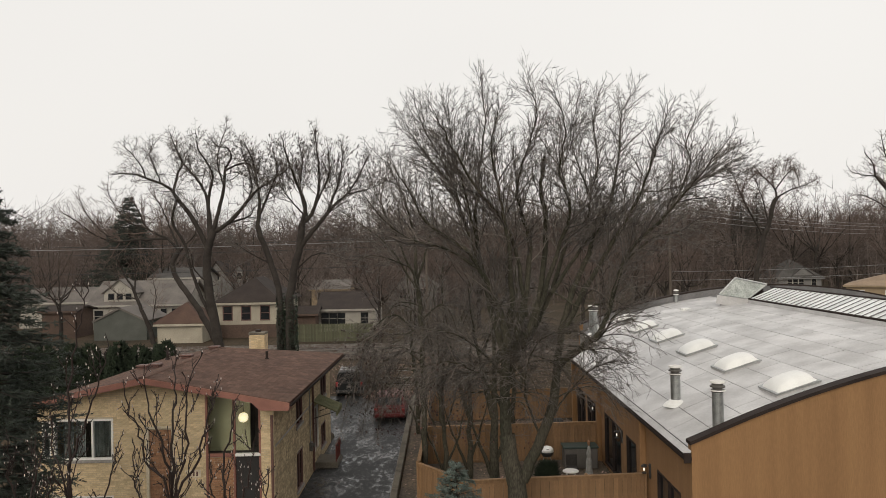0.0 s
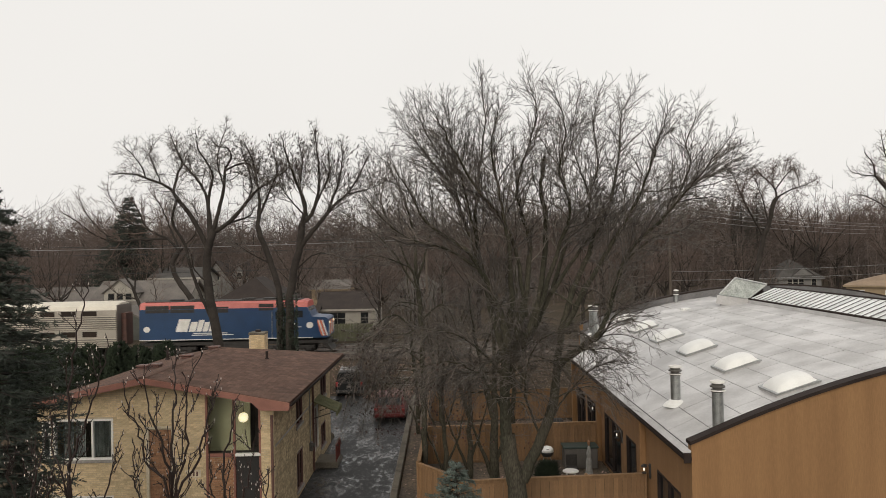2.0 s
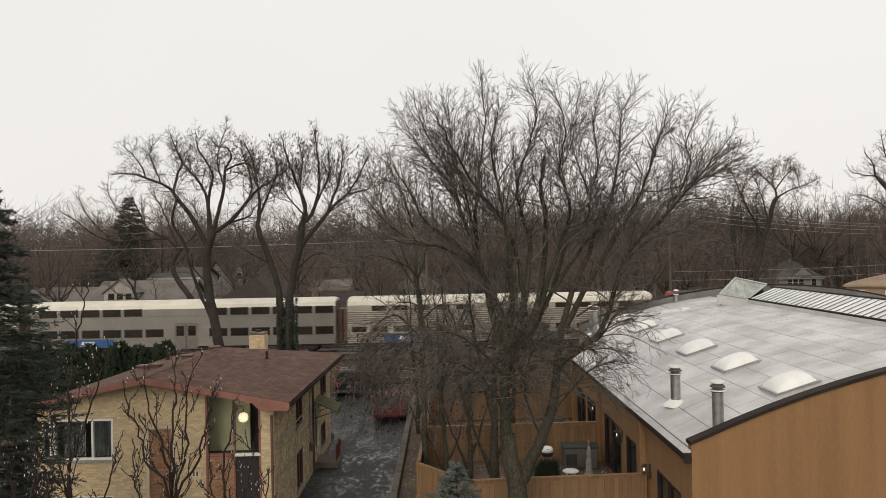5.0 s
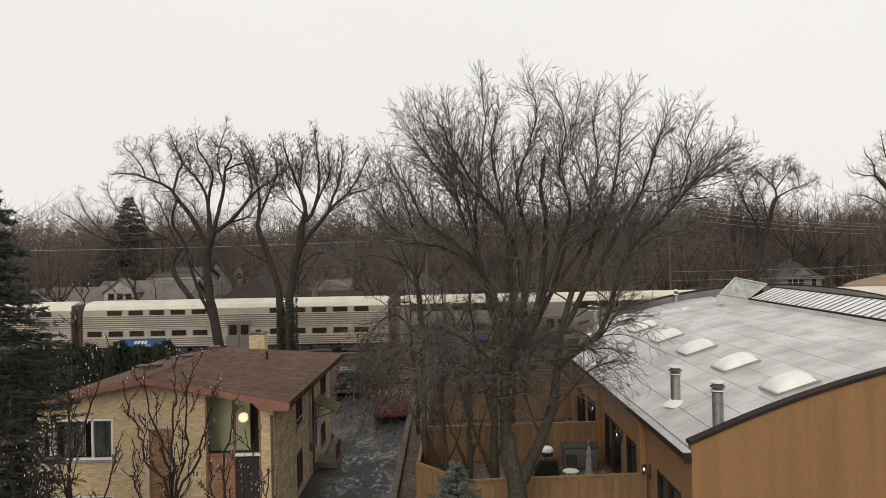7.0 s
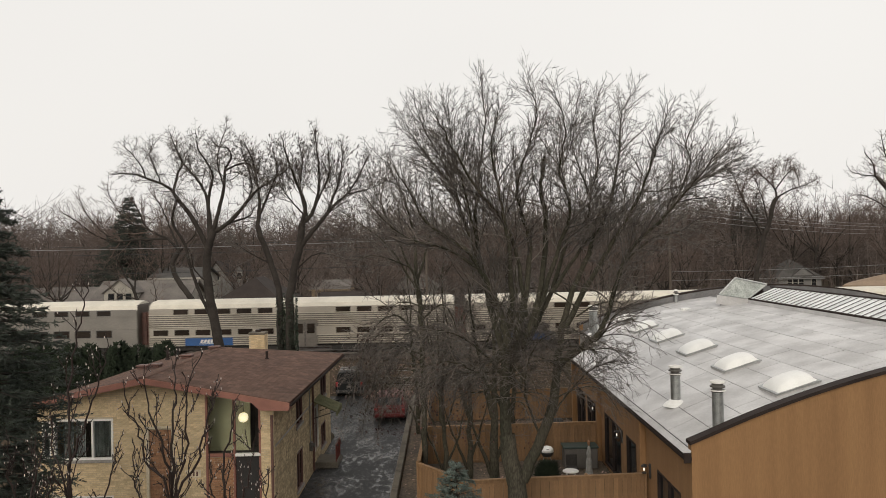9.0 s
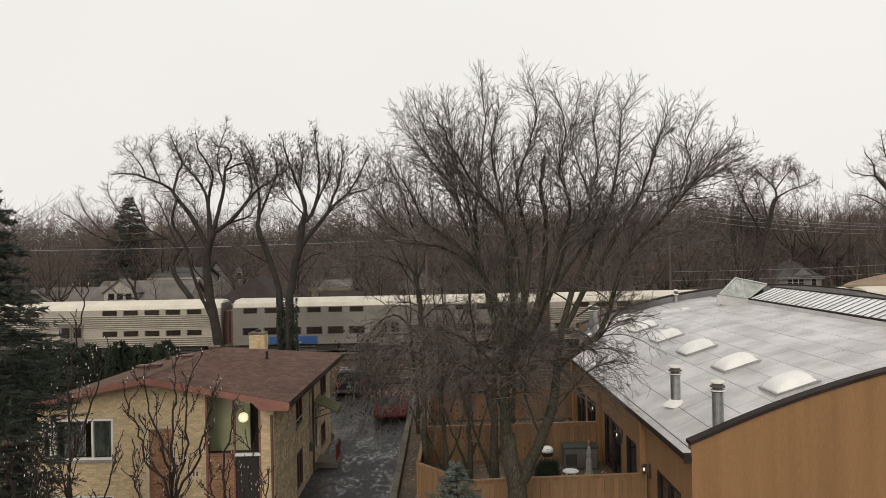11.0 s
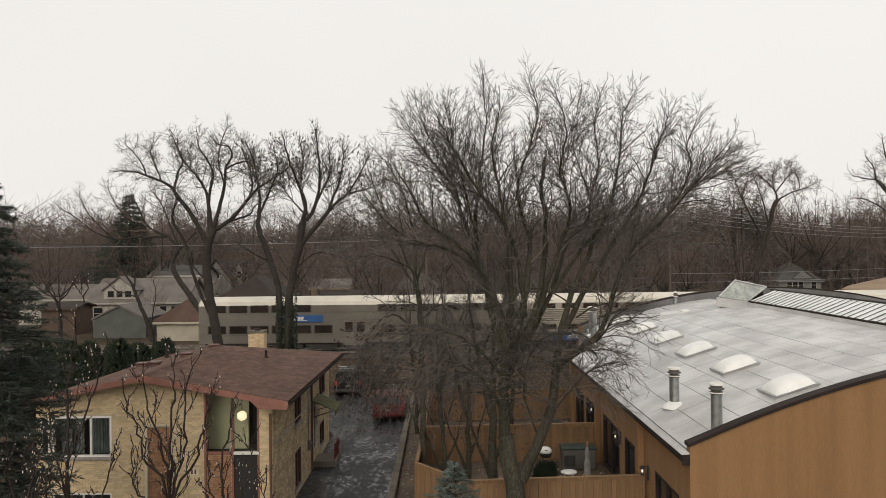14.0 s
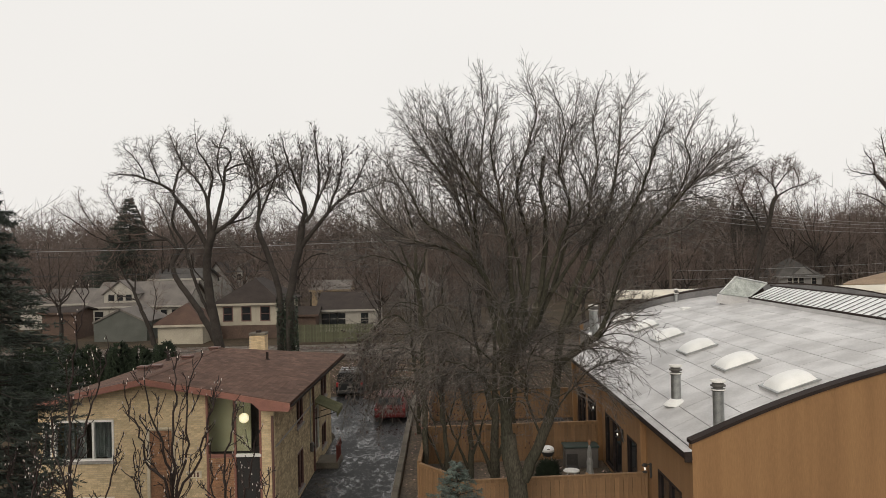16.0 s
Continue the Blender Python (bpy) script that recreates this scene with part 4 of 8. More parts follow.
    part("globe_lamp", Shape().lathe(-7.36, 27.3, [(0.02, 3.89), (0.1, 3.92), (0.16, 3.98), (0.18, 4.07), (0.16, 4.16), (0.1, 4.22), (0.03, 4.25)], 18),
         GLOBE, en, "lit white globe lamp", smooth=True)
    part("lamp_rod", Shape().cyl((-7.36, 27.3, 4.25), (-7.36, 27.3, 4.8), 0.012, k=8), IRON, en)
    door = part("door", Shape().box(-7.47, -6.65, HY0 + 0.05, HY0 + 0.1, 0.1, 2.84, 0.008), ROOM_DARK, en, "dark glazed front door")
    part("handle", Shape().cyl((-6.78, HY0 + 0.02, 1.15), (-6.78, HY0 + 0.02, 1.4), 0.018), STEEL, door)
    low = part("lower_panel", Shape().box(-8.445, -7.55, HY0 + 0.04, HY0 + 0.1, 0.1, 2.84), MORTAR, en)
    s = Shape()
    for c in brick_boxes(-8.44, -7.56, 0.12, 2.82, [], rng):
        s.box(c[0], c[1], HY0 + 0.02 + c[4], HY0 + 0.06, c[2], c[3])
    tagged(part("brickwork", s, BRICK_RED, low), kind="stuff")
    # number sign as plain bars
    sign = part("house_sign", Shape().box(-9.2, -8.7, HY0 - 0.035, HY0 - 0.014, 2.14, 2.4, 0.005), CREAM, house, "small pale number sign")
    for x in (-9.1, -8.98, -8.86):
        part("bar", Shape().box(x, x + 0.06, HY0 - 0.042, HY0 - 0.036, 2.19, 2.35), BROWN_TRIM, sign)
    # side windows, door, awning, stoop
    for a, b, c, d in side_holes[:4]:
        window_unit(house, "x", HX1, a, b, c, d, BROWN_TRIM, ((a + b) / 2,), out=1, sill=CONCRETE)
    sd = part("side_door", Shape().box(HX1 - 0.12, HX1 - 0.06, 34.75, 35.75, 0.8, 2.85, 0.008), BROWN_TRIM, house, "brown side door")
    part("storm_frame", Shape().box(HX1 - 0.05, HX1 + 0.02, 34.75, 34.83, 0.8, 2.85).box(HX1 - 0.05, HX1 + 0.02, 35.67, 35.75, 0.8, 2.85).box(HX1 - 0.05, HX1 + 0.02, 34.83, 35.67, 2.77, 2.85), WHITE, sd)
    aw, slats = Shape(), []
    aw.slab([(HX1 + 0.02, 34.4, 3.2), (HX1 + 1.1, 34.4, 2.72), (HX1 + 1.1, 36.2, 2.72), (HX1 + 0.02, 36.2, 3.2)], 0.04)
    for i in range(12):
        y = 34.4 + i * 0.15
        slats.append(Shape().slab([(HX1 + 0.02, y, 3.215), (HX1 + 1.1, y, 2.735), (HX1 + 1.1, y + 0.1, 2.735), (HX1 + 0.02, y + 0.1, 3.215)], 0.012))
    aw.box(HX1 + 1.07, HX1 + 1.1, 34.4, 36.2, 2.5, 2.72)
    awn = part("awning", aw, AWNING, house, "olive metal awning over the side door")
    for q in slats:
        part("slat", q, AWNING, awn)
    for y in (34.45, 36.15):
        part("bracket", Shape().cyl((HX1 + 0.02, y, 2.4), (HX1 + 1.0, y, 2.7), 0.018), IRON, awn)
    st = Shape().box(HX1 + 0.015, HX1 + 1.05, 34.7, 36.1, 0, 0.32, 0.02).box(HX1 + 0.015, HX1 + 1.05, 36.1, 36.4, 0, 0.16, 0.02)
    stoop = part("stoop", st, KERB, house, "low grimy masonry side stoop")
    rl = Shape().cyl((HX1 + 0.98, 34.75, 0.3), (HX1 + 0.98, 34.75, 1.1), 0.022).cyl((HX1 + 0.98, 36.05, 0.3), (HX1 + 0.98, 36.05, 1.1), 0.022)
    rl.cyl((HX1 + 0.98, 34.7, 1.1), (HX1 + 0.98, 36.1, 1.1), 0.025).cyl((HX1 + 0.98, 36.05, 1.08), (HX1 + 0.98, 36.5, 0.7), 0.024)
    bal = []
    for i in range(8):
        y = 34.88 + i * 0.15
        bal.append(Shape().cyl((HX1 + 0.98, y, 0.3), (HX1 + 0.98, y, 1.08), 0.012, k=6))
    part("railing", rl, RAIL_RED, stoop, "red painted iron railing")
    for q in bal:
        part("baluster", q, RAIL_RED, stoop)
    part("meter", Shape().box(HX1 + 0.015, HX1 + 0.16, 33.3, 33.55, 1.2, 1.6, 0.03).cyl((HX1 + 0.16, 33.42, 1.45), (HX1 + 0.24, 33.42, 1.45), 0.09), GREY_PLASTIC, house)
    part("conduit", Shape().cyl((HX1 + 0.05, 33.42, 1.6), (HX1 + 0.05, 33.42, 4.4), 0.025, k=8), STEEL, house)
    # the roof rises a little towards the front gable
    rise = 0.0165
    for q in house.children_recursive:
        kind = q.name.split(".")[0]
        if kind in ("roof", "roofing", "ridge_cap", "fascia", "soffit", "gutter", "side_soffit", "beam_end", "roof_vent", "vent_pipe"):
            for v in q.data.vertices:
                v.co.z += rise * (7.2 - v.co.y)
        elif kind == "shingle":
            q.location.z += rise * (7.2 - q.location.y - 0.15)


make_house()


# ---- ochre building with the vaulted white roof ----
BX, BY0, BY1, BYM = 7.25, 22.3, 49.0, 42.0     # wall, front, far end, step in the side
ARC_X, ARC_R, ARC_Z = 21.0, 33.4, -26.22       # circle of the vault's parapet
BX_STEP = 8.75


def vault_z(x):
    return ARC_Z + math.sqrt(ARC_R ** 2 - (x - ARC_X) ** 2)


def roof_z(x):
    return vault_z(x) - 0.28


def make_building():
    b = thing("vaulted_building", (20, 35, 0), "ochre stucco building with a shallow vaulted white membrane roof", "building")
    right = 2 * ARC_X - BX
    xs = list(np.linspace(BX, right, 49))
    # front and back walls under the arch
    for name, y0, y1, x0 in (("front_wall", BY0, BY0 + 0.3, BX), ("back_wall", BY1 - 0.3, BY1, BX_STEP)):
        top = 0.1 if name == "back_wall" else -0.12
        q = [x for x in xs if x >= x0]
        part(name, Shape().prism([(x0, 0)] + [(right, 0)] + [(x, vault_z(x) + top) for x in reversed(q)] + ([(x0, vault_z(x0) + top)] if q[0] > x0 + 0.01 else []), "y", y0, y1), STUCCO, b, "smooth ochre stucco gable wall")
    # parapet coping along both arches
    for y0, y1, x0, lift in ((BY0 - 0.06, BY0 + 0.34, BX - 0.05, -0.045), (BY1 - 0.34, BY1 + 0.06, BX_STEP - 0.05, 0.2)):
        q = [x0] + [x for x in xs if x > x0 + 0.05]
        top = [(x, vault_z(max(x, BX)) + 0.02 + lift) for x in q]
        low = [(x, vault_z(max(x, BX)) - 0.085 + lift) for x in reversed(q)]
        part("coping", Shape().prism(top + low, "y", y0, y1), DARK_METAL, b, "dark brown metal coping")
    up = Shape()
    q = [x for x in xs if x >= BX_STEP]
    for xa, xb in zip(q, q[1:]):
        up.add([(xa, BY1 - 0.345, roof_z(xa)), (xb, BY1 - 0.345, roof_z(xb)), (xb, BY1 - 0.345, vault_z(xb) + 0.12), (xa, BY1 - 0.345, vault_z(xa) + 0.12)], [(0, 1, 2, 3)])
    part("parapet_skin", up, SEAM, b, "dark grey inner face of the parapet")
    # side wall towards the yards
    holes = [(31.3, 34.4, 0.15, 2.46), (28.8, 30.3, 0.3, 2.42), (23.4, 25.95, 0.15, 2.3), (36.35, 38.5, 0.3, 2.42), (39.1, 41.4, 0.15, 2.4)]
    s = Shape()
    for a, c, z0, z1 in wall_cells(BY0 + 0.3, BYM, 0, 3.72, holes):
        s.box(BX, BX + 0.28, a, c, z0, z1)
    s.box(BX, BX_STEP, BYM - 0.28, BYM, 0, 3.72)
    side = part("side_wall", s, STUCCO, b, "ochre side wall with patio doors", joined=True)
    part("step_wall", Shape().box(BX_STEP, BX_STEP + 0.28, BYM, BY1 - 0.3, 0, roof_z(BX_STEP) - 0.05), CONCRETE, b, "grey set back side wall")
    for y in (27.55, 35.25, 41.9):
        part("pilaster", Shape().box(BX - 0.22, BX, y - 0.14, y + 0.14, 0, 3.62, 0.015), STUCCO, side)
    part("eave_board", Shape().box(BX - 0.16, BX, BY0 - 0.02, BYM, 3.6, 3.74, 0.01), DARK_METAL, b, "dark metal eave edge")
    g = Shape().prism([(BX - 0.24, 3.65), (BX - 0.16, 3.65), (BX - 0.16, 3.67), (BX - 0.225, 3.67), (BX - 0.225, 3.75), (BX - 0.24, 3.75)], "y", BY0 - 0.02, BYM)
    part("gutter", g, DARK_METAL, b, "dark metal gutter")
    part("gutter_end", Shape().box(BX - 0.24, BX - 0.02, BY0 - 0.05, BY0 + 0.0, 3.55, 3.86, 0.01), DARK_METAL, b)
    for a, c, z0, z1 in holes:
        mid = tuple(a + (c - a) * i / 2 for i in (1,)) if c - a > 1.6 else ()
        window_unit(b, "x", BX, a, c, z0, z1, DARK_METAL, mid, out=-1, depth=0.16, bar=0.08)
    part("inner_floor", Shape().box(BX + 0.3, right, BY0 + 0.32, BY1 - 0.32, 0.0, 0.12), ROOM_DARK, b)
    for y, z in ((26.8, 2.05), (31.0, 2.25), (36.0, 2.3)):
        lamp = part("wall_lantern", Shape().box(BX - 0.06, BX, y - 0.06, y + 0.06, z - 0.32, z + 0.2, 0.01).cyl((BX - 0.02, y, z + 0.14), (BX - 0.24, y, z + 0.18), 0.018)
                    .lathe(BX - 0.24, y, [(0.03, z + 0.2), (0.11, z + 0.13), (0.1, z + 0.1)], 10).lathe(BX - 0.24, y, [(0.07, z - 0.14), (0.09, z - 0.1), (0.03, z - 0.09)], 10), IRON, side, "black wall lantern, lit")
        part("bulb", Shape().lathe(BX - 0.24, y, [(0.015, z - 0.05), (0.03, z - 0.02), (0.032, z + 0.03), (0.015, z + 0.06)], 12), BULB, lamp, smooth=True)

    # roof deck and membrane sheets with lapped seams
    deck = Shape()
    for xa, xb in zip(xs, xs[1:]):
        for y0, y1, x0 in ((BY0 + 0.3, BYM, BX), (BYM, BY1 - 0.3, BX_STEP)):
            a = max(xa, x0)
            if xb > a + 0.01:
                deck.slab([(a, y0, roof_z(a)), (xb, y0, roof_z(xb)), (xb, y1, roof_z(xb)), (a, y1, roof_z(a))], 0.2)
    dk = part("roof_deck", deck, SEAM, b, "vaulted roof deck", joined=True)
    # the lower strip runs down over the eave
    part("eave_strip", Shape().slab([(BX - 0.14, BY0 + 0.02, 3.76), (BX + 0.05, BY0 + 0.02, roof_z(BX) + 0.012), (BX + 0.05, BYM, roof_z(BX) + 0.012), (BX - 0.14, BYM, 3.76)], 0.02), MEMBRANE, dk)
    rng = random.Random(4)
    cols = [BX] + [8.15 + i * 1.0 for i in range(9)] + [17.15]
    for k, (xa, xb) in enumerate(zip(cols, cols[1:])):
        y = BY0 + 0.36 - (0.5, 1.7, 1.1, 2.1)[k % 4]
        while y < BY1 - 0.4:
            ya, yb = max(y, BY0 + 0.35), min(y + 2.5, BY1 - 0.36)
            y += 2.5
            if xa < BX_STEP - 0.3:
                yb = min(yb, BYM)
            if yb - ya < 0.3:
                continue
            q, steps = Shape(), 3
            h = 0.012 + rng.uniform(0, 0.006)
            for i in range(steps):
                x0 = max(xa + 0.012, BX) + (xb - 0.012 - max(xa + 0.012, BX)) * i / steps
                x1 = max(xa + 0.012, BX) + (xb - 0.012 - max(xa + 0.012, BX)) * (i + 1) / steps
                q.add([(x0, ya + 0.012, roof_z(x0) + h), (x1, ya + 0.012, roof_z(x1) + h), (x1, yb - 0.012, roof_z(x1) + h), (x0, yb - 0.012, roof_z(x0) + h),
                       (x0, ya + 0.012, roof_z(x0)), (x1, ya + 0.012, roof_z(x1)), (x1, yb - 0.012, roof_z(x1)), (x0, yb - 0.012, roof_z(x0))],
                      [(0, 1, 2, 3), (4, 5, 1, 0), (3, 2, 6, 7), (5, 6, 2, 1), (7, 4, 0, 3)])
            part("membrane_sheet", q, MEMBRANE, dk)
    return b


def dome_skylight(x0, x1, y0, y1):
    cx, cy = (x0 + x1) / 2, (y0 + y1) / 2
    sl = (roof_z(x1) - roof_z(x0)) / (x1 - x0)
    def top(x, h):
        return roof_z(cx) + (x - cx) * sl + h
    ob = thing("dome_skylight", (cx, cy, roof_z(cx)), "white acrylic dome skylight on a low kerb", "skylight", "dome skylights on the roof")
    kerb = Shape()
    for a, b, c, d in ((x0, x1, y0, y0 + 0.08), (x0, x1, y1 - 0.08, y1), (x0, x0 + 0.08, y0 + 0.08, y1 - 0.08), (x1 - 0.08, x1, y0 + 0.08, y1 - 0.08)):
        kerb.add([(a, c, top(a, -0.03)), (b, c, top(b, -0.03)), (b, d, top(b, -0.03)), (a, d, top(a, -0.03)),
                  (a, c, top(a, 0.08)), (b, c, top(b, 0.08)), (b, d, top(b, 0.08)), (a, d, top(a, 0.08))],
                 [(3, 2, 1, 0), (4, 5, 6, 7), (0, 1, 5, 4), (2, 3, 7, 6), (1, 2, 6, 5), (3, 0, 4, 7)])
    part("kerb", kerb, MEMBRANE, ob)
    lip = Shape()
    lip.slab([(x0 - 0.03, y0 - 0.03, top(x0, 0.12)), (x1 + 0.03, y0 - 0.03, top(x1, 0.12)), (x1 + 0.03, y1 + 0.03, top(x1, 0.12)), (x0 - 0.03, y1 + 0.03, top(x0, 0.12))], 0.05)
    part("rim", lip, STEEL, ob)
    n = 12
    grid = []
    for j in range(n + 1):
        for i in range(n + 1):
            u, v = -1 + 2 * i / n, -1 + 2 * j / n
            x, y = cx + u * (x1 - x0) / 2 * 0.94, cy + v * (y1 - y0) / 2 * 0.94
            h = 0.3 * ((1 - abs(u) ** 2.6) * (1 - abs(v) ** 2.6)) ** 0.55
            grid.append((x, y, top(x, 0.123 + h)))
    d = Shape().add(grid, [(j * (n + 1) + i, j * (n + 1) + i + 1, (j + 1) * (n + 1) + i + 1, (j + 1) * (n + 1) + i) for j in range(n) for i in range(n)])
    part("dome", d, DOME, ob, smooth=True)


def flue_vent(x, y, h, r=0.17, flare=True):
    z = roof_z(x)
    ob = thing("flue_vent", (x, y, z), "galvanised round flue with a white banded cap", "vent", "flue vents on the roof")
    part("pipe", Shape().cyl((x, y, z - 0.08), (x, y, z + h), r, r, 20), STEEL, ob, smooth=False)
    if flare:
        part("collar", Shape().lathe(x, y, [(r + 0.28, z - 0.06), (r + 0.2, z + 0.03), (r + 0.03, z + 0.16), (r + 0.01, z + 0.17)], 20), DOME, ob, "white sealed collar")
    cap = part("cap", Shape().lathe(x, y, [(r + 0.02, z + h - 0.02), (r + 0.04, z + h), (r + 0.04, z + h + 0.05), (r - 0.02, z + h + 0.06), (r - 0.02, z + h + 0.12),
                                           (r + 0.06, z + h + 0.13), (r + 0.06, z + h + 0.17), (r, z + h + 0.19), (r, z + h + 0.25)], 20), GREY_PLASTIC, ob)
    part("ring", Shape().lathe(x, y, [(r + 0.045, z + h + 0.005), (r + 0.07, z + h + 0.02), (r + 0.045, z + h + 0.05)], 20), WHITE, cap)
    part("lid", Shape().lathe(x, y, [(r + 0.03, z + h + 0.25), (r + 0.07, z + h + 0.27), (r + 0.05, z + h + 0.32), (0.02, z + h + 0.36)], 20), WHITE, cap, "white lid")


def ridge_skylight():
    x0, z0, x1, z1 = 17.2, 6.93, 18.7, 7.54
    ya, yb = 24.0, 42.4
    ob = thing("ridge_skylight", (18, 33, roof_z(17.2)), "long glazed ridge skylight with dark frame bars", "skylight")
    part("kerb", Shape().box(x0 - 0.05, x0 + 0.12, ya, yb, roof_z(x0) - 0.05, z0 - 0.05, 0.01), MEMBRANE, ob)
    part("ridge_bar", Shape().box(x1 - 0.06, x1 + 0.16, ya, yb + 0.6, z1 - 0.03, z1 + 0.045, 0.015), DARK_METAL, ob)
    part("sill_bar", Shape().box(x0 - 0.06, x0 + 0.05, ya, yb, z0 - 0.05, z0 + 0.035, 0.01), DARK_METAL, ob)
    n = 34
    step = (yb - ya) / n
    for i in range(n):
        a, b = ya + i * step, ya + (i + 1) * step
        part("pane", Shape().slab([(x0 + 0.05, a + 0.02, z0 + 0.01), (x1 - 0.05, a + 0.02, z1 - 0.015), (x1 - 0.05, b - 0.02, z1 - 0.015), (x0 + 0.05, b - 0.02, z0 + 0.01)][::1], 0.015), SKY_PANE, ob)
        w = 0.022 if (i % 12) else 0.08
        part("bar", Shape().slab([(x0, a - w / 2, z0 + 0.035), (x1, a - w / 2, z1 + 0.03), (x1, a + w / 2, z1 + 0.03), (x0, a + w / 2, z0 + 0.035)], 0.03), SEAM, ob)
    part("far_slope", Shape().slab([(x1 + 0.1, ya, z1), (x1 + 1.7, ya, z0), (x1 + 1.7, yb, z0), (x1 + 0.1, yb, z1)], 0.06), SKY_PANE, ob)
    # raised end light
    e = Shape().slab([(15.75, 43.0, 7.16), (17.2, 42.45, 6.93), (18.3, 42.6, 7.69), (16.75, 43.2, 8.06)], 0.05)
    end = part("end_light", e, WIRED_PANE, ob, "sloping wired glass end light")
    rim = Shape().cyl((15.75, 43.0, 7.17), (16.75, 43.2, 8.08), 0.05, k=6).cyl((16.75, 43.2, 8.08), (18.3, 42.6, 7.71), 0.06, k=6).cyl((18.3, 42.6, 7.71), (17.2, 42.45, 6.95), 0.05, k=6)
    part("rim", rim, STEEL, end)
    part("end_back", Shape().prism([(15.75, 6.3), (18.6, 6.5), (18.3, 7.6), (16.75, 7.98)], "y", 43.25, 43.35), DARK_METAL, end)
    part("end_sill", Shape().slab([(15.6, 42.95, 7.12), (17.15, 42.36, 6.9), (17.2, 42.5, 6.92), (15.65, 43.1, 7.14)], 0.5), MEMBRANE, end)


make_building()
for i in range(6):
    dome_skylight(10.38, 11.72, 23.55 + i * 4.42, 24.95 + i * 4.42)
flue_vent(8.4, 23.25, 1.05, flare=False)
flue_vent(8.2, 26.85, 1.05)
flue_vent(8.7, 43.6, 1.75)
flue_vent(8.95, 45.6, 1.5)
flue_vent(14.9, 48.3, 0.5, 0.1, False)
ridge_skylight()
hatch = Shape().box(14.0, 14.5, 44.2, 44.7, roof_z(14) - 0.05, roof_z(14.25) + 0.1, 0.03)
solid("roof_box_vent", hatch, DOME, "small white box vent on the membrane roof", "vent")


# ---- wooden fences and yard things ----
def fence_run(ob, p, q, high=1.83, post_every=2.4, caps=True):
    """Board panels with a cap rail and posts from p to q."""
    p, q = Vector((*p, 0)), Vector((*q, 0))
    d = (q - p)
    size = d.length
    d.normalize()
    turn = math.degrees(math.atan2(d.y, d.x))
    n = max(1, int(size / 0.165))
    w = size / n
    board = Shape().box(0.004, w - 0.004, -0.012, 0.012, 0.06, high - 0.06, 0.004).mesh("board", FENCE)
    root = ob.matrix_basis.translation
    def place(name, me, at, z=0):
        o = new(name, me)
        o.parent = ob
        o.matrix_basis = pose(at.x - root.x, at.y - root.y, z - root.z, 0, 0, turn)
        return o
    for i in range(n):
        place("board", board, p + d * (i * w) + Vector((-d.y, d.x, 0)) * (0.012 if i % 2 else 0))
    place("cap_rail", Shape().box(0, size, -0.07, 0.07, high - 0.055, high - 0.01, 0.008).mesh("cap_rail", FENCE), p)
    place("cap_trim", Shape().box(0, size, -0.035, 0.035, high - 0.16, high - 0.06, 0.006).mesh("cap_trim", FENCE), p)
    place("bottom_rail", Shape().box(0, size, -0.03, 0.03, 0.1, 0.2, 0.006).mesh("bottom_rail", FENCE), p)
    post = Shape().box(-0.055, 0.055, -0.055, 0.055, -0.1, high + 0.05, 0.01).mesh("post", FENCE)
    m = max(1, round(size / post_every))
    for i in range(m + 1):
        place("post", post, p + d * (size * i / m))


for n, runs in enumerate((
        [((-1.12, 29.1), (0.66, 26.75)), ((0.66, 26.75), (7.15, 27.2))],
        [((-0.95, 35.0), (7.15, 35.4))],
        [((-0.9, 43.8), (8.7, 44.0))],
        [((-1.12, 29.1), (-0.95, 35.0)), ((-0.95, 35.0), (-0.9, 43.8))])):
    f = thing("fence", (*runs[0][0], 0), "ochre stained board fence with a flat cap rail", "fence", "yard fences")
    for a, c in runs:
        fence_run(f, a, c)


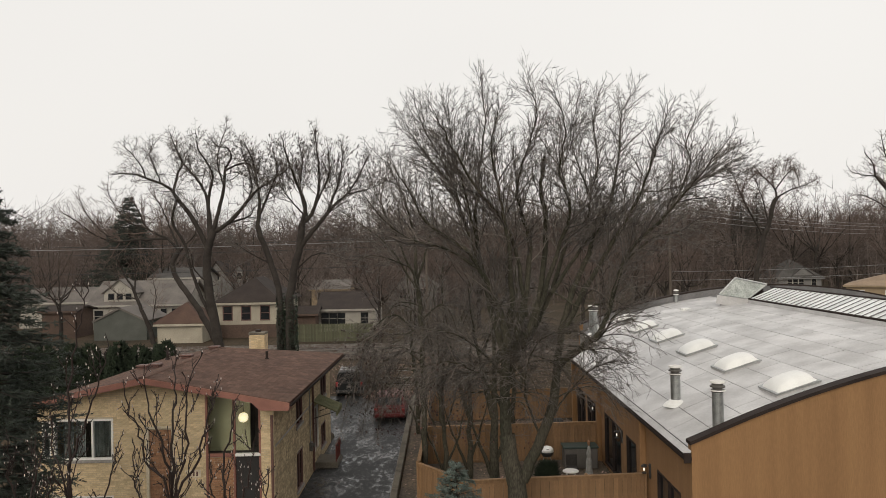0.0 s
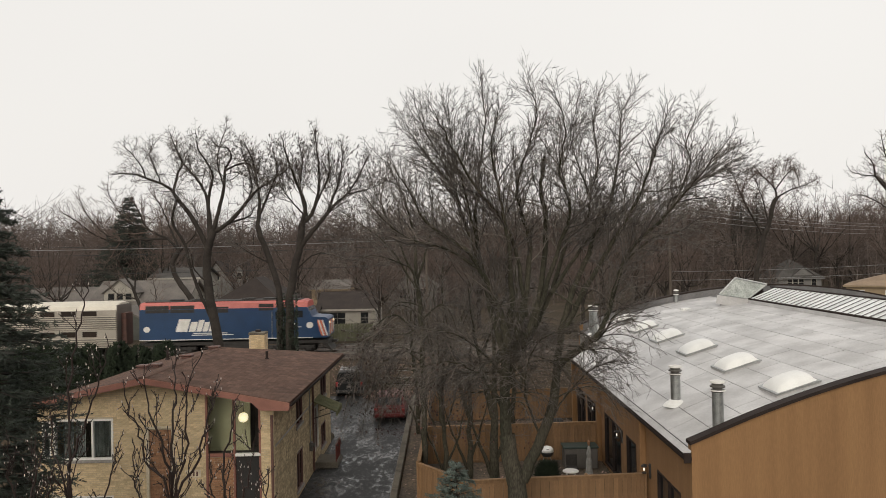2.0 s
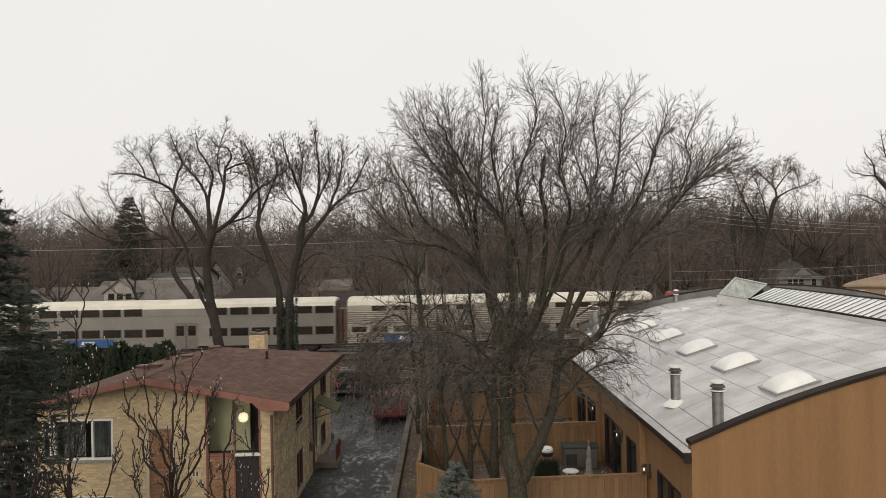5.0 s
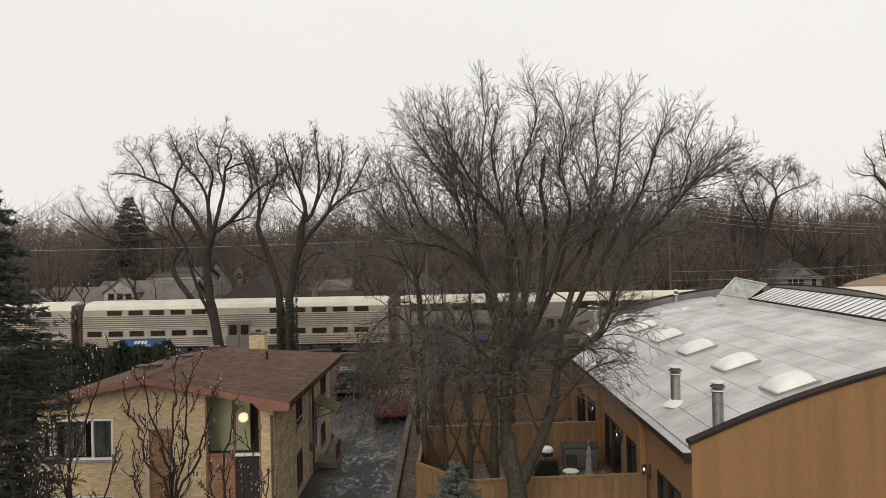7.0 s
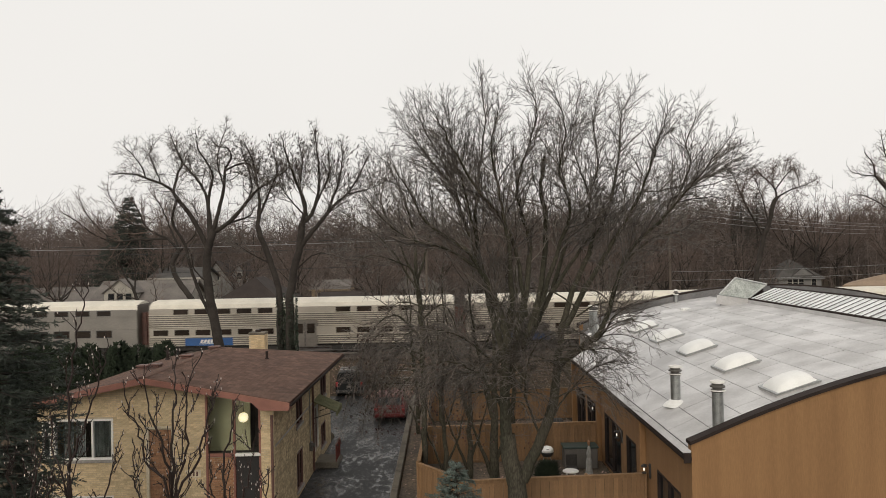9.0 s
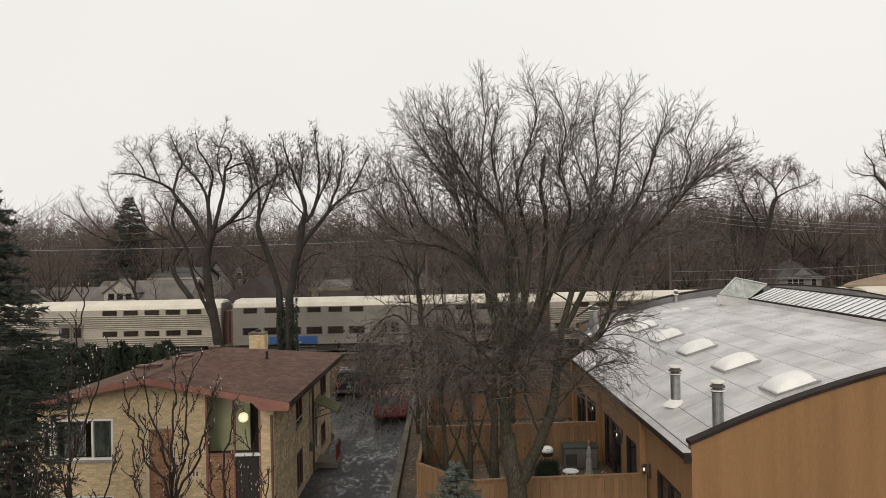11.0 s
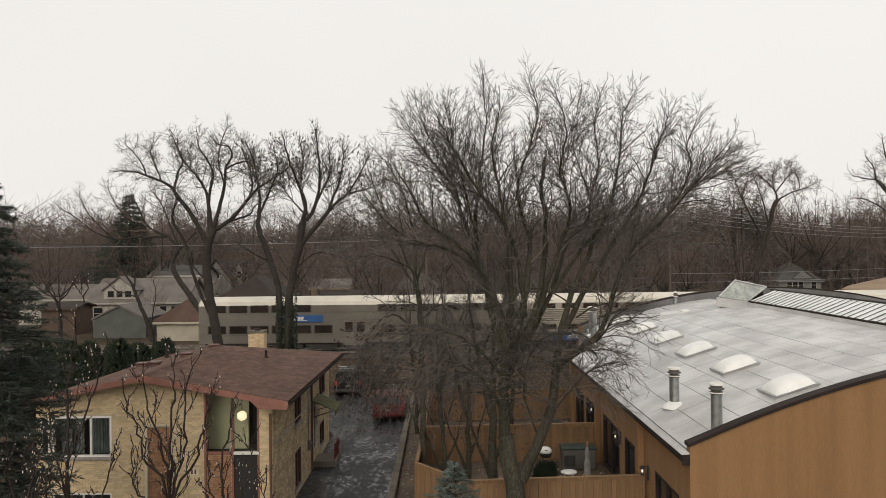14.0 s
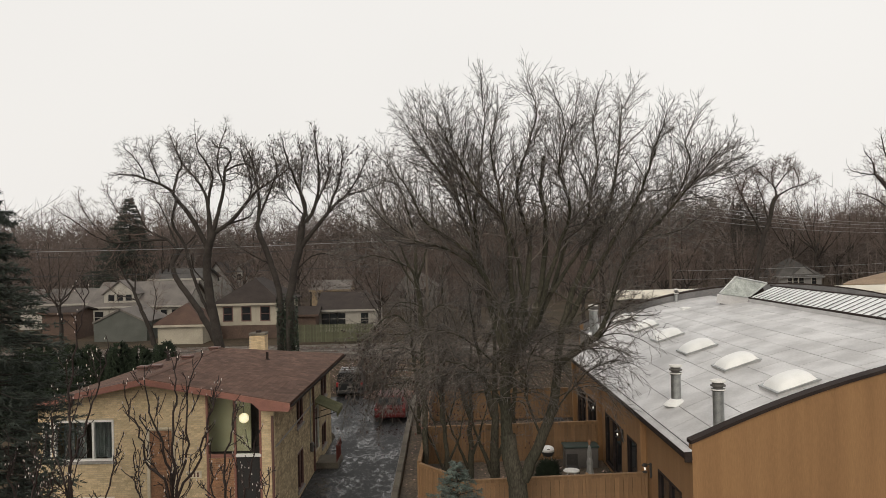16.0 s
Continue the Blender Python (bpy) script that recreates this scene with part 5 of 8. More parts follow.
def yard_things():
    # kettle grill
    x, y = 4.5, 33.8
    g = thing("kettle_grill", (x, y, 0.02), "kettle grill with a white lid on thin legs", "grill")
    part("bowl", Shape().lathe(x, y, [(0.05, 0.62), (0.2, 0.66), (0.28, 0.78), (0.29, 0.86)], 16), BLACK, g, smooth=True)
    part("lid", Shape().lathe(x, y, [(0.3, 0.87), (0.28, 0.98), (0.2, 1.08), (0.04, 1.12)], 16), DOME, g, smooth=True)
    for a in (0.4, 2.5, 4.6):
        part("leg", Shape().cyl((x + 0.15 * math.cos(a), y + 0.15 * math.sin(a), 0.66), (x + 0.32 * math.cos(a), y + 0.32 * math.sin(a), 0.02), 0.014, k=6), STEEL, g)
    part("handle", Shape().cyl((x - 0.06, y - 0.28, 1.02), (x + 0.06, y - 0.28, 1.02), 0.015, k=6), BLACK, g)
    # deck box
    x, y = 6.05, 34.3
    b = thing("deck_box", (x, y, 0.02), "grey resin deck box with a dark green lid", "storage box")
    part("body", Shape().box(x - 0.75, x + 0.75, y - 0.38, y + 0.38, 0.02, 0.92, 0.03), GREY_PLASTIC, b)
    part("lid", Shape().box(x - 0.8, x + 0.8, y - 0.43, y + 0.43, 0.93, 1.02, 0.03), GREEN_PLASTIC, b, "dark green lid")
    # round table
    x, y = 5.15, 31.4
    t = thing("garden_table", (x, y, 0.02), "small round white garden table", "table")
    part("tabletop", Shape().lathe(x, y, [(0.3, 0.66), (0.34, 0.67), (0.34, 0.7), (0.32, 0.71)], 20), WHITE, t)
    for a in (0.5, 2.07, 3.64, 5.2):
        part("leg", Shape().cyl((x + 0.22 * math.cos(a), y + 0.22 * math.sin(a), 0.66), (x + 0.28 * math.cos(a), y + 0.28 * math.sin(a), 0.02), 0.013, k=6), WHITE, t)
    # folded parasol
    x, y = 6.0, 31.8
    u = thing("folded_parasol", (x, y, 0.02), "folded grey canvas garden parasol on a pole", "parasol")
    part("pole", Shape().cyl((x, y, 0.05), (x, y, 1.75), 0.02, k=8), POLE, u)
    part("base", Shape().lathe(x, y, [(0.24, 0.02), (0.24, 0.07), (0.05, 0.12)], 14), CONCRETE, u)
    part("canopy", Shape().lathe(x, y, [(0.16, 0.35), (0.17, 0.45), (0.13, 0.7), (0.14, 0.9), (0.09, 1.1), (0.11, 1.3), (0.06, 1.55), (0.02, 1.62)], 9), CANVAS, u, "grey canvas, tied")
    part("finial", Shape().lathe(x, y, [(0.03, 1.62), (0.06, 1.7), (0.07, 1.8), (0.02, 1.86)], 8), BRICK_RED, u)
    # dark low barbecue table and garden chairs
    for x, y in ((5.6, 38.6),):
        c = thing("covered_grill", (x, y, 0.02), "black covered gas grill on a cart", "grill")
        part("body", Shape().box(x - 0.6, x + 0.6, y - 0.3, y + 0.3, 0.35, 0.95, 0.05), BLACK, c)
        part("hood", Shape().box(x - 0.4, x + 0.4, y - 0.28, y + 0.28, 0.96, 1.25, 0.1), BLACK, c)
        for dx in (-0.5, 0.5):
            part("leg", Shape().box(x + dx - 0.03, x + dx + 0.03, y - 0.25, y + 0.25, 0.02, 0.35), IRON, c)
    x, y = 5.45, 32.7
    c = thing("garden_chair", (x, y, 0.02), "dark metal garden chair beside the table", "chair")
    part("seat", Shape().box(x - 0.24, x + 0.24, y - 0.24, y + 0.24, 0.43, 0.47, 0.015), IRON, c)
    part("backrest", Shape().box(x - 0.24, x + 0.24, y + 0.22, y + 0.26, 0.47, 0.95, 0.015), IRON, c)
    for dx in (-0.21, 0.21):
        for dy in (-0.21, 0.21):
            part("leg", Shape().cyl((x + dx, y + dy, 0.43), (x + dx * 1.1, y + dy * 1.1, 0.02), 0.014, k=6), IRON, c)
    # low tufted shrub by the patio door
    rng = np.random.default_rng(12)
    m = 700
    base = np.stack([rng.normal(0, 0.25, m), rng.normal(0, 0.25, m), rng.uniform(0, 0.3, m)], 1)
    d = rng.normal(size=(m, 3)) * [1, 1, 0.7] + [0, 0, 0.6]
    s = Soup()
    s.spikes(base, base + d * 0.28, np.full(m, 0.012))
    ob = tagged(new("shrub", s.mesh("shrub", YEW, False)), "low dark tufted shrub beside the patio door", "shrub")
    ob.location = (6.75, 31.0, 0.02)
    # dark bushy evergreen beside the big trunk
    m = 3000
    a, z = rng.uniform(0, 6.283, m), rng.uniform(0, 1, m) ** 0.8
    rad = 0.52 * (0.8 + 0.2 * np.sin(a * 3)) * (1 - z ** 2.2) ** 0.6 * rng.uniform(0.4, 1, m) ** 0.4
    base = np.stack([rad * np.cos(a), rad * np.sin(a), 1.45 * z], 1)
    d = np.stack([np.cos(a), np.sin(a), np.full(m, 0.7)], 1) + rng.normal(0, 0.5, (m, 3))
    s = Soup()
    s.spikes(base, base + d * 0.2, np.full(m, 0.03))
    ob = tagged(new("shrub", s.mesh("shrub", YEW, False)), "dark bushy evergreen shrub behind the front fence", "shrub")
    ob.location = (3.95, 29.6, 0.02)


yard_things()


# ---- the train ----
TRAIN = []


def wheelset(parent, x, y0, y1):
    for y in (y0, y1):
        w = Shape().cyl((x, y - 0.06, 0.46), (x, y + 0.06, 0.46), 0.46, k=18).cyl((x, y - 0.1, 0.46), (x, y - 0.06, 0.46), 0.16, k=10)
        part("wheel", w, IRON, parent, world=False)


def bogie(parent, x):
    b = Shape().box(x - 1.7, x + 1.7, 0.28, 0.42, 0.42, 0.72, 0.05).box(x - 1.7, x + 1.7, 2.68, 2.82, 0.42, 0.72, 0.05).box(x - 0.3, x + 0.3, 0.42, 2.68, 0.4, 0.8, 0.04)
    for dx in (-1.2, 1.2):
        b.box(x + dx - 0.2, x + dx + 0.2, 0.22, 0.34, 0.3, 0.62, 0.04)
    b.cyl((x - 0.35, 0.3, 0.6), (x - 0.35, 0.3, 0.95), 0.12, k=8).cyl((x + 0.35, 0.3, 0.6), (x + 0.35, 0.3, 0.95), 0.12, k=8)
    bg = part("bogie", b, IRON, parent, world=False)
    for dx in (-1.2, 1.2):
        wheelset(bg, x + dx, 0.83, 2.27)


def car_section(z_top=4.68):
    """Half-rounded section of a gallery car, from the near foot over the roof to the far foot: (y, z)."""
    near = [(0.0, 0.82), (0.0, 3.72)]
    arch = []
    for i in range(9):
        a = math.pi * i / 8
        arch.append((1.55 - 1.5 * math.cos(a) * (1 - 0.02 * math.sin(a)), 3.86 + 0.72 * math.sin(a) ** 0.75))
    return near + arch + [(3.1, 3.72), (3.1, 0.82)]


def gallery_car(fluted, panel, cab=False, narrow=False):
    """A bilevel gallery car; x runs from its rear coupling, y away from the near side, z from the rail."""
    x0, x1 = 0.5, 25.5
    label = "fluted stainless bilevel passenger car with cream roof" if fluted else "smooth grey bilevel passenger car with cream roof"
    car = thing("passenger_car", (0, 0, 0), label, "train car", "cars of the train")
    skin = STAINLESS if fluted else CAB_GREY if cab else CAR_GREY
    lower = Shape()
    low_size, up_size = ((1.2, 0.44), (1.2, 0.42)) if fluted else ((1.2, 0.5), (1.05, 0.34)) if narrow else ((1.4, 0.56), (1.4, 0.52))
    if fluted:
        ups = [3.1 + 1.73 * k for k in range(5)] + [16.4 + 1.73 * k for k in range(5)]
        lows = [1.44 + 1.73 * k for k in range(6)] + [16.4 + 1.73 * k for k in range(5)]
    else:
        first = 22.8 if narrow else 24.6
        ups = [q for q in (first - 1.74 * k for k in range(14)) if q > 1.2 and abs(q - 13.26) > 2.6]
        lows = [q for q in (first - 1.74 * k for k in range(14)) if q > 1.2 and abs(q - 13.26) > 1.9]
    body = Shape().box(x0, x1, 0.02, 3.08, 0.82, 3.9)
    bd = part("body", body, skin, car, world=False)
    # side skin with window bands, fluting between
    bands = Shape().box(x0, x1, -0.005, 0.02, 3.36, 3.9).box(x0, x1, -0.005, 0.02, 1.6, 2.28)
    part("window_band", bands, skin if not fluted else BAND_GREY, car, world=False)
    if fluted:
        for z0, z1 in ((2.32, 3.34), (0.84, 1.56)):
            z = z0
            while z < z1:
                for a, b in ((x0, 12.2), (14.32, x1)) if z0 < 2.6 and z < 2.75 else ((x0, x1),):
                    part("flute", Shape().prism([(0.02, z), (-0.06, z + 0.03), (-0.06, z + 0.085), (0.02, z + 0.1)], "x", a, b), STAINLESS, bd, world=False)
                z += 0.17
        # darker sheet behind the ribs paints the shade in their gaps
        part("flute_backing", Shape().box(x0, x1, 0.0, 0.019, 2.3, 3.35).box(x0, x1, 0.0, 0.019, 0.83, 1.58), DOOR_GREY, car, world=False)
    else:
        seams = Shape().box(x0, x1, -0.012, 0.02, 2.3, 2.34).box(x0, x1, -0.012, 0.02, 3.3, 3.33).box(x0, x1, -0.012, 0.02, 1.5, 1.53)
        part("side_seam", seams, skin, car, world=False)
    rf = Shape()
    sec = car_section()[1:-1]
    ends = [0.0, 0.25, 24.75, 25.0]
    n = len(sec)
    verts, faces = [], []
    for e, sc in zip(ends, (0.9, 1.0, 1.0, 0.9)):
        verts += [(x0 + e, 1.55 + (y - 1.55) * (0.98 + 0.02 * sc), 3.72 + (z - 3.72) * sc) for y, z in sec]
    for j in range(3):
        faces += [(j * n + i, j * n + i + 1, (j + 1) * n + i + 1, (j + 1) * n + i) for i in range(n - 1)]
    faces += [tuple(range(n - 1, -1, -1)), tuple(3 * n + i for i in range(n))]
    rf.add(verts, faces)
    roof = part("roof", rf, CAR_ROOF, car, "cream rounded roof", world=False)
    for x in (6.2, 11.4, 12.2, 19.3):
        part("roof_vent", Shape().box(x, x + 0.35, 0.35, 0.75, 4.1, 4.34, 0.03), CREAM, roof, world=False)
    for zc, places in ((3.63, ups), (1.94, lows)):
        for u in places:
            w, win_h = low_size if zc < 3 else up_size
            part("pane", Shape().box(u - w / 2, u + w / 2, -0.02, 0.01, zc - win_h / 2, zc + win_h / 2, 0.0 if fluted else 0.012), TRAIN_PANE, bd, world=False)
            if not fluted:
                fr = Shape().box(u - w / 2 - 0.05, u + w / 2 + 0.05, -0.012, 0.012, zc - win_h / 2 - 0.05, zc + win_h / 2 + 0.05, 0.008)
                part("gasket", fr, BLACK, bd, world=False)
    # centre doors
    dr = part("door", Shape().box(12.31, 14.21, -0.015, 0.03, 0.62, 2.72, 0.01), DOOR_GREY, car, "grey centre doors", world=False)
    for a in (12.46, 13.41):
        part("pane", Shape().box(a, a + 0.65, -0.025, 0.0, 1.7, 2.5, 0.008), TRAIN_PANE, dr, world=False)
    part("door_gap", Shape().box(13.23, 13.29, -0.025, 0.0, 0.66, 2.65), IRON, dr, world=False)
    # blue panel with plain white bars
    pa, pz, pw, ph = panel
    pn = part("panel", Shape().box(pa, pa + pw, -0.085, 0.0, pz, pz + ph, 0.005), BLUE_PANEL, car, "blue panel with white bars", world=False)
    lg = Shape()
    for i in range(4):
        xx = pa + pw * 0.32 + i * 0.27
        lg.prism([(xx, pz + ph * 0.38), (xx + 0.2, pz + ph * 0.38), (xx + 0.28, pz + ph * 0.8), (xx + 0.08, pz + ph * 0.8)], "y", -0.1, -0.08)
    lg.box(pa + pw * 0.3, pa + pw * 0.66, -0.1, -0.08, pz + ph * 0.2, pz + ph * 0.28)
    part("bars", lg, WHITE, pn, world=False)
    # ends, underframe
    for x, s in ((x0, -1), (x1, 1)):
        part("end_wall", Shape().box(min(x, x + s * 0.06), max(x, x + s * 0.06), 0.1, 3.0, 0.82, 4.3, 0.02), DOOR_GREY if not cab else CAB_GREY, car, world=False)
        if not (cab and s < 0):
            part("gangway", Shape().box(min(x + s * 0.06, x + s * 0.47), max(x + s * 0.06, x + s * 0.47), 0.85, 2.25, 0.9, 3.6, 0.03), BROWN_TRIM, car, "brown rubber gangway", world=False)
    un = Shape().box(x0 + 0.4, x1 - 0.4, 0.25, 2.85, 0.68, 0.82)
    for a, w in ((7.2, 1.8), (9.6, 2.2), (15.4, 2.4), (18.2, 0.9)):
        un.box(a, a + w, 0.2, 1.2, 0.3, 0.7, 0.04)
    part("underframe", un, IRON, car, world=False)
    bogie(car, 3.7)
    bogie(car, 22.3)
    return car


def locomotive():
    """Blue diesel; x from its rear coupling to the nose."""
    lo = thing("locomotive", (0, 0, 0), "blue diesel locomotive with coral roof band and striped nose", "locomotive")
    r, nose = 0.6, 16.1
    # side profile of body, cab and nose
    prof = [(r, 1.12), (nose - 0.15, 1.12), (nose, 1.25), (nose - 0.02, 2.75), (nose - 0.25, 2.92), (nose - 1.35, 3.0), (nose - 1.75, 3.86), (r, 3.86)]
    pr = Shape()
    n = len(prof)
    ring = []
    for y, inset in ((0.0, 0.0), (3.1, 0.0)):
        ring += [(x, y, z) for x, z in prof]
    pr.add(ring, [tuple(range(n - 1, -1, -1)), tuple(range(n, 2 * n))] + [(i, (i + 1) % n, (i + 1) % n + n, i + n) for i in range(n)])
    bd = part("body", pr, BLUE, lo, "blue painted body", world=False)
    top = Shape().prism([(0.02, 3.84), (0.12, 4.3), (0.5, 4.46), (2.6, 4.46), (2.98, 4.3), (3.08, 3.84)], "x", r + 0.02, nose - 2.0)
    top.prism([(0.05, 3.84), (0.2, 4.22), (0.6, 4.38), (2.5, 4.38), (2.9, 4.22), (3.05, 3.84)], "x", nose - 2.0, nose - 1.72)
    rf = part("roof", top, CORAL, lo, "coral red roof band", world=False)
    part("roof_top", Shape().box(r + 0.3, nose - 2.4, 0.55, 2.55, 4.46, 4.53, 0.02), IRON, rf, world=False)
    for x in (3.2, 5.0, 9.2, 11.0):
        part("fan", Shape().cyl((x, 1.55, 4.5), (x, 1.55, 4.66), 0.6, k=18), IRON, rf, world=False)
    # dark grilles in and under the band
    for a, b, z0, z1, sl in ((1.1, 5.1, 3.86, 4.18, 0.1), (1.1, 5.1, 3.55, 3.83, 0.0), (6.1, 7.9, 3.5, 3.83, 0), (6.1, 7.9, 3.87, 4.02, 0.08), (10.4, 11.6, 3.9, 4.2, 0.1), (10.4, 11.6, 3.62, 3.83, 0)):
        y = 0.0 if not sl else 0.03
        part("grille", Shape().box(a, b, y - 0.03, y + 0.05, z0, z1, 0.01), IRON, bd, world=False)
        if b - a > 3:
            part("grille_bar", Shape().box((a + b) / 2 - 0.04, (a + b) / 2 + 0.04, y - 0.045, y, z0, z1), CORAL if sl else BLUE, bd, world=False)
    part("sill_stripe", Shape().box(r, nose - 1.3, -0.02, 0.0, 1.1, 1.17), WHITE, bd, "white sill stripe", world=False)
    # cab: windows, door, handrails
    for a, b in ((nose - 3.45, nose - 2.9), (nose - 2.8, nose - 2.1)):
        part("pane", Shape().box(a, b, -0.025, 0.0, 2.95, 3.55, 0.01), DARK_PANE, bd, world=False)
    ws = Shape().slab([(nose - 1.71, 0.3, 3.78), (nose - 1.4, 0.3, 3.1), (nose - 1.4, 2.8, 3.1), (nose - 1.71, 2.8, 3.78)], 0.03)
    part("windscreen", ws, DARK_PANE, bd, world=False)
    dr = part("door", Shape().box(nose - 4.5, nose - 3.8, -0.02, 0.0, 1.3, 3.6, 0.01), BLUE, bd, world=False)
    part("pane", Shape().box(nose - 4.35, nose - 3.95, -0.03, -0.01, 2.9, 3.45), DARK_PANE, dr, world=False)
    for x in (nose - 4.62, nose - 3.68):
        part("handrail", Shape().cyl((x, -0.06, 1.2), (x, -0.06, 3.5), 0.03, k=6), STEEL, bd, world=False)
    # striped nose sides and front
    for i in range(4):
        xa = nose - 0.62 + i * 0.15
        part("stripe", Shape().prism([(xa, 1.3), (xa + 0.1, 1.3), (max(xa - 0.4, nose - 0.95) + 0.1, 2.7), (max(xa - 0.4, nose - 0.95), 2.7)], "y", -0.02, 0.0), ORANGE if i % 2 == 0 else WHITE, bd, world=False)
    for i in range(5):
        part("front_stripe", Shape().prism([(0.2 + i * 0.55, 1.35), (0.45 + i * 0.55, 1.35), (0.7 + i * 0.55, 2.6), (0.45 + i * 0.55, 2.6)] if i < 4 else [(2.4, 1.35), (2.65, 1.35), (2.9, 2.6), (2.65, 2.6)], "x", nose - 0.01, nose + 0.02), ORANGE if i % 2 else WHITE, bd, world=False)
    for y in (0.5, 2.6):
        part("headlight", Shape().cyl((nose - 0.05, y, 2.45), (nose + 0.06, y, 2.45), 0.09, k=12), HEADLIGHT, bd, "lit headlight", world=False)
    part("roundel", Shape().cyl((nose - 1.55, -0.02, 2.25), (nose - 1.55, 0.0, 2.25), 0.28, k=18), WHITE, bd, "white round emblem", world=False)
    part("roundel", Shape().cyl((r + 0.6, -0.02, 2.1), (r + 0.6, 0.0, 2.1), 0.26, k=18), WHITE, bd, "white round emblem", world=False)
    # emblem as plain slanted blocks over two bars
    em = Shape()
    for i, (w, h) in enumerate(((0.95, 1.12), (0.55, 0.88), (0.42, 1.05), (0.42, 0.85), (0.62, 0.85))):
        xa = 3.55 + (0, 1.08, 1.7, 2.2, 2.7)[i]
        em.prism([(xa, 1.85), (xa + w, 1.85), (xa + w + h * 0.28, 1.85 + h), (xa + h * 0.28, 1.85 + h)], "y", -0.025, -0.002)
    emb = part("emblem", em, WHITE, bd, "white emblem of slanted blocks and bars", world=False)
    part("emblem_bar", Shape().box(5.0, 7.8, -0.025, -0.002, 1.66, 1.74).box(4.9, 8.3, -0.025, -0.002, 1.5, 1.58), WHITE, emb, world=False)
    part("small_emblem", Shape().prism([(nose - 3.4, 2.2), (nose - 2.7, 2.2), (nose - 2.6, 2.45), (nose - 3.3, 2.45)], "y", -0.02, 0.0).box(nose - 3.35, nose - 2.2, -0.02, 0, 2.08, 2.13), WHITE, bd, world=False)
    # underframe
    un = Shape().box(r, nose - 0.1, 0.2, 2.9, 0.85, 1.12, 0.02).box(6.2, 10.2, 0.15, 2.95, 0.3, 0.95, 0.1)
    un.prism([(nose - 0.5, 1.1), (nose + 0.25, 0.3), (nose + 0.05, 0.25), (nose - 0.6, 0.8)], "y", 0.3, 2.8)
    part("underframe", un, IRON, lo, world=False)
    part("coupler", Shape().box(nose, nose + 0.5, 1.4, 1.7, 0.75, 1.0, 0.05).box(0.0, r, 1.4, 1.7, 0.75, 1.0, 0.05), IRON, lo, world=False)
    bogie(lo, 3.4)
    bogie(lo, 13.2)
    # the body is lower than the cars: its heights are drawn in to suit
    for q in lo.children_recursive:
        if q.name.split(".")[0] not in ("bogie", "wheel", "underframe", "coupler"):
            for v in q.data.vertices:
                v.co.z = 1.34 + (v.co.z - 1.12) * 0.92
    return lo


def make_train():
    """The locomotive and its seven cars, with the offset of each from the first coupling."""
    pitch = 26.0
    TRAIN.append((locomotive(), 0.8))
    f1 = gallery_car(True, (3.45, 0.86, 3.9, 0.62))
    f2 = gallery_car(False, (3.45, 0.86, 3.9, 0.62))
    f7 = gallery_car(False, (6.8, 2.52, 3.85, 0.58), cab=True)
    f5 = gallery_car(False, (3.45, 0.86, 3.9, 0.62), narrow=True)
    order = [f1, f2, None, None, f5, None, f7]
    kinds = [0, 1, 0, 0, 1, 0, 2]
    for i, k in enumerate(kinds):
        ob = order[i] or copy_thing((f1, f2)[k], pose(0, 0, 0))
        TRAIN.append((ob, -(i + 1) * pitch))


make_train()


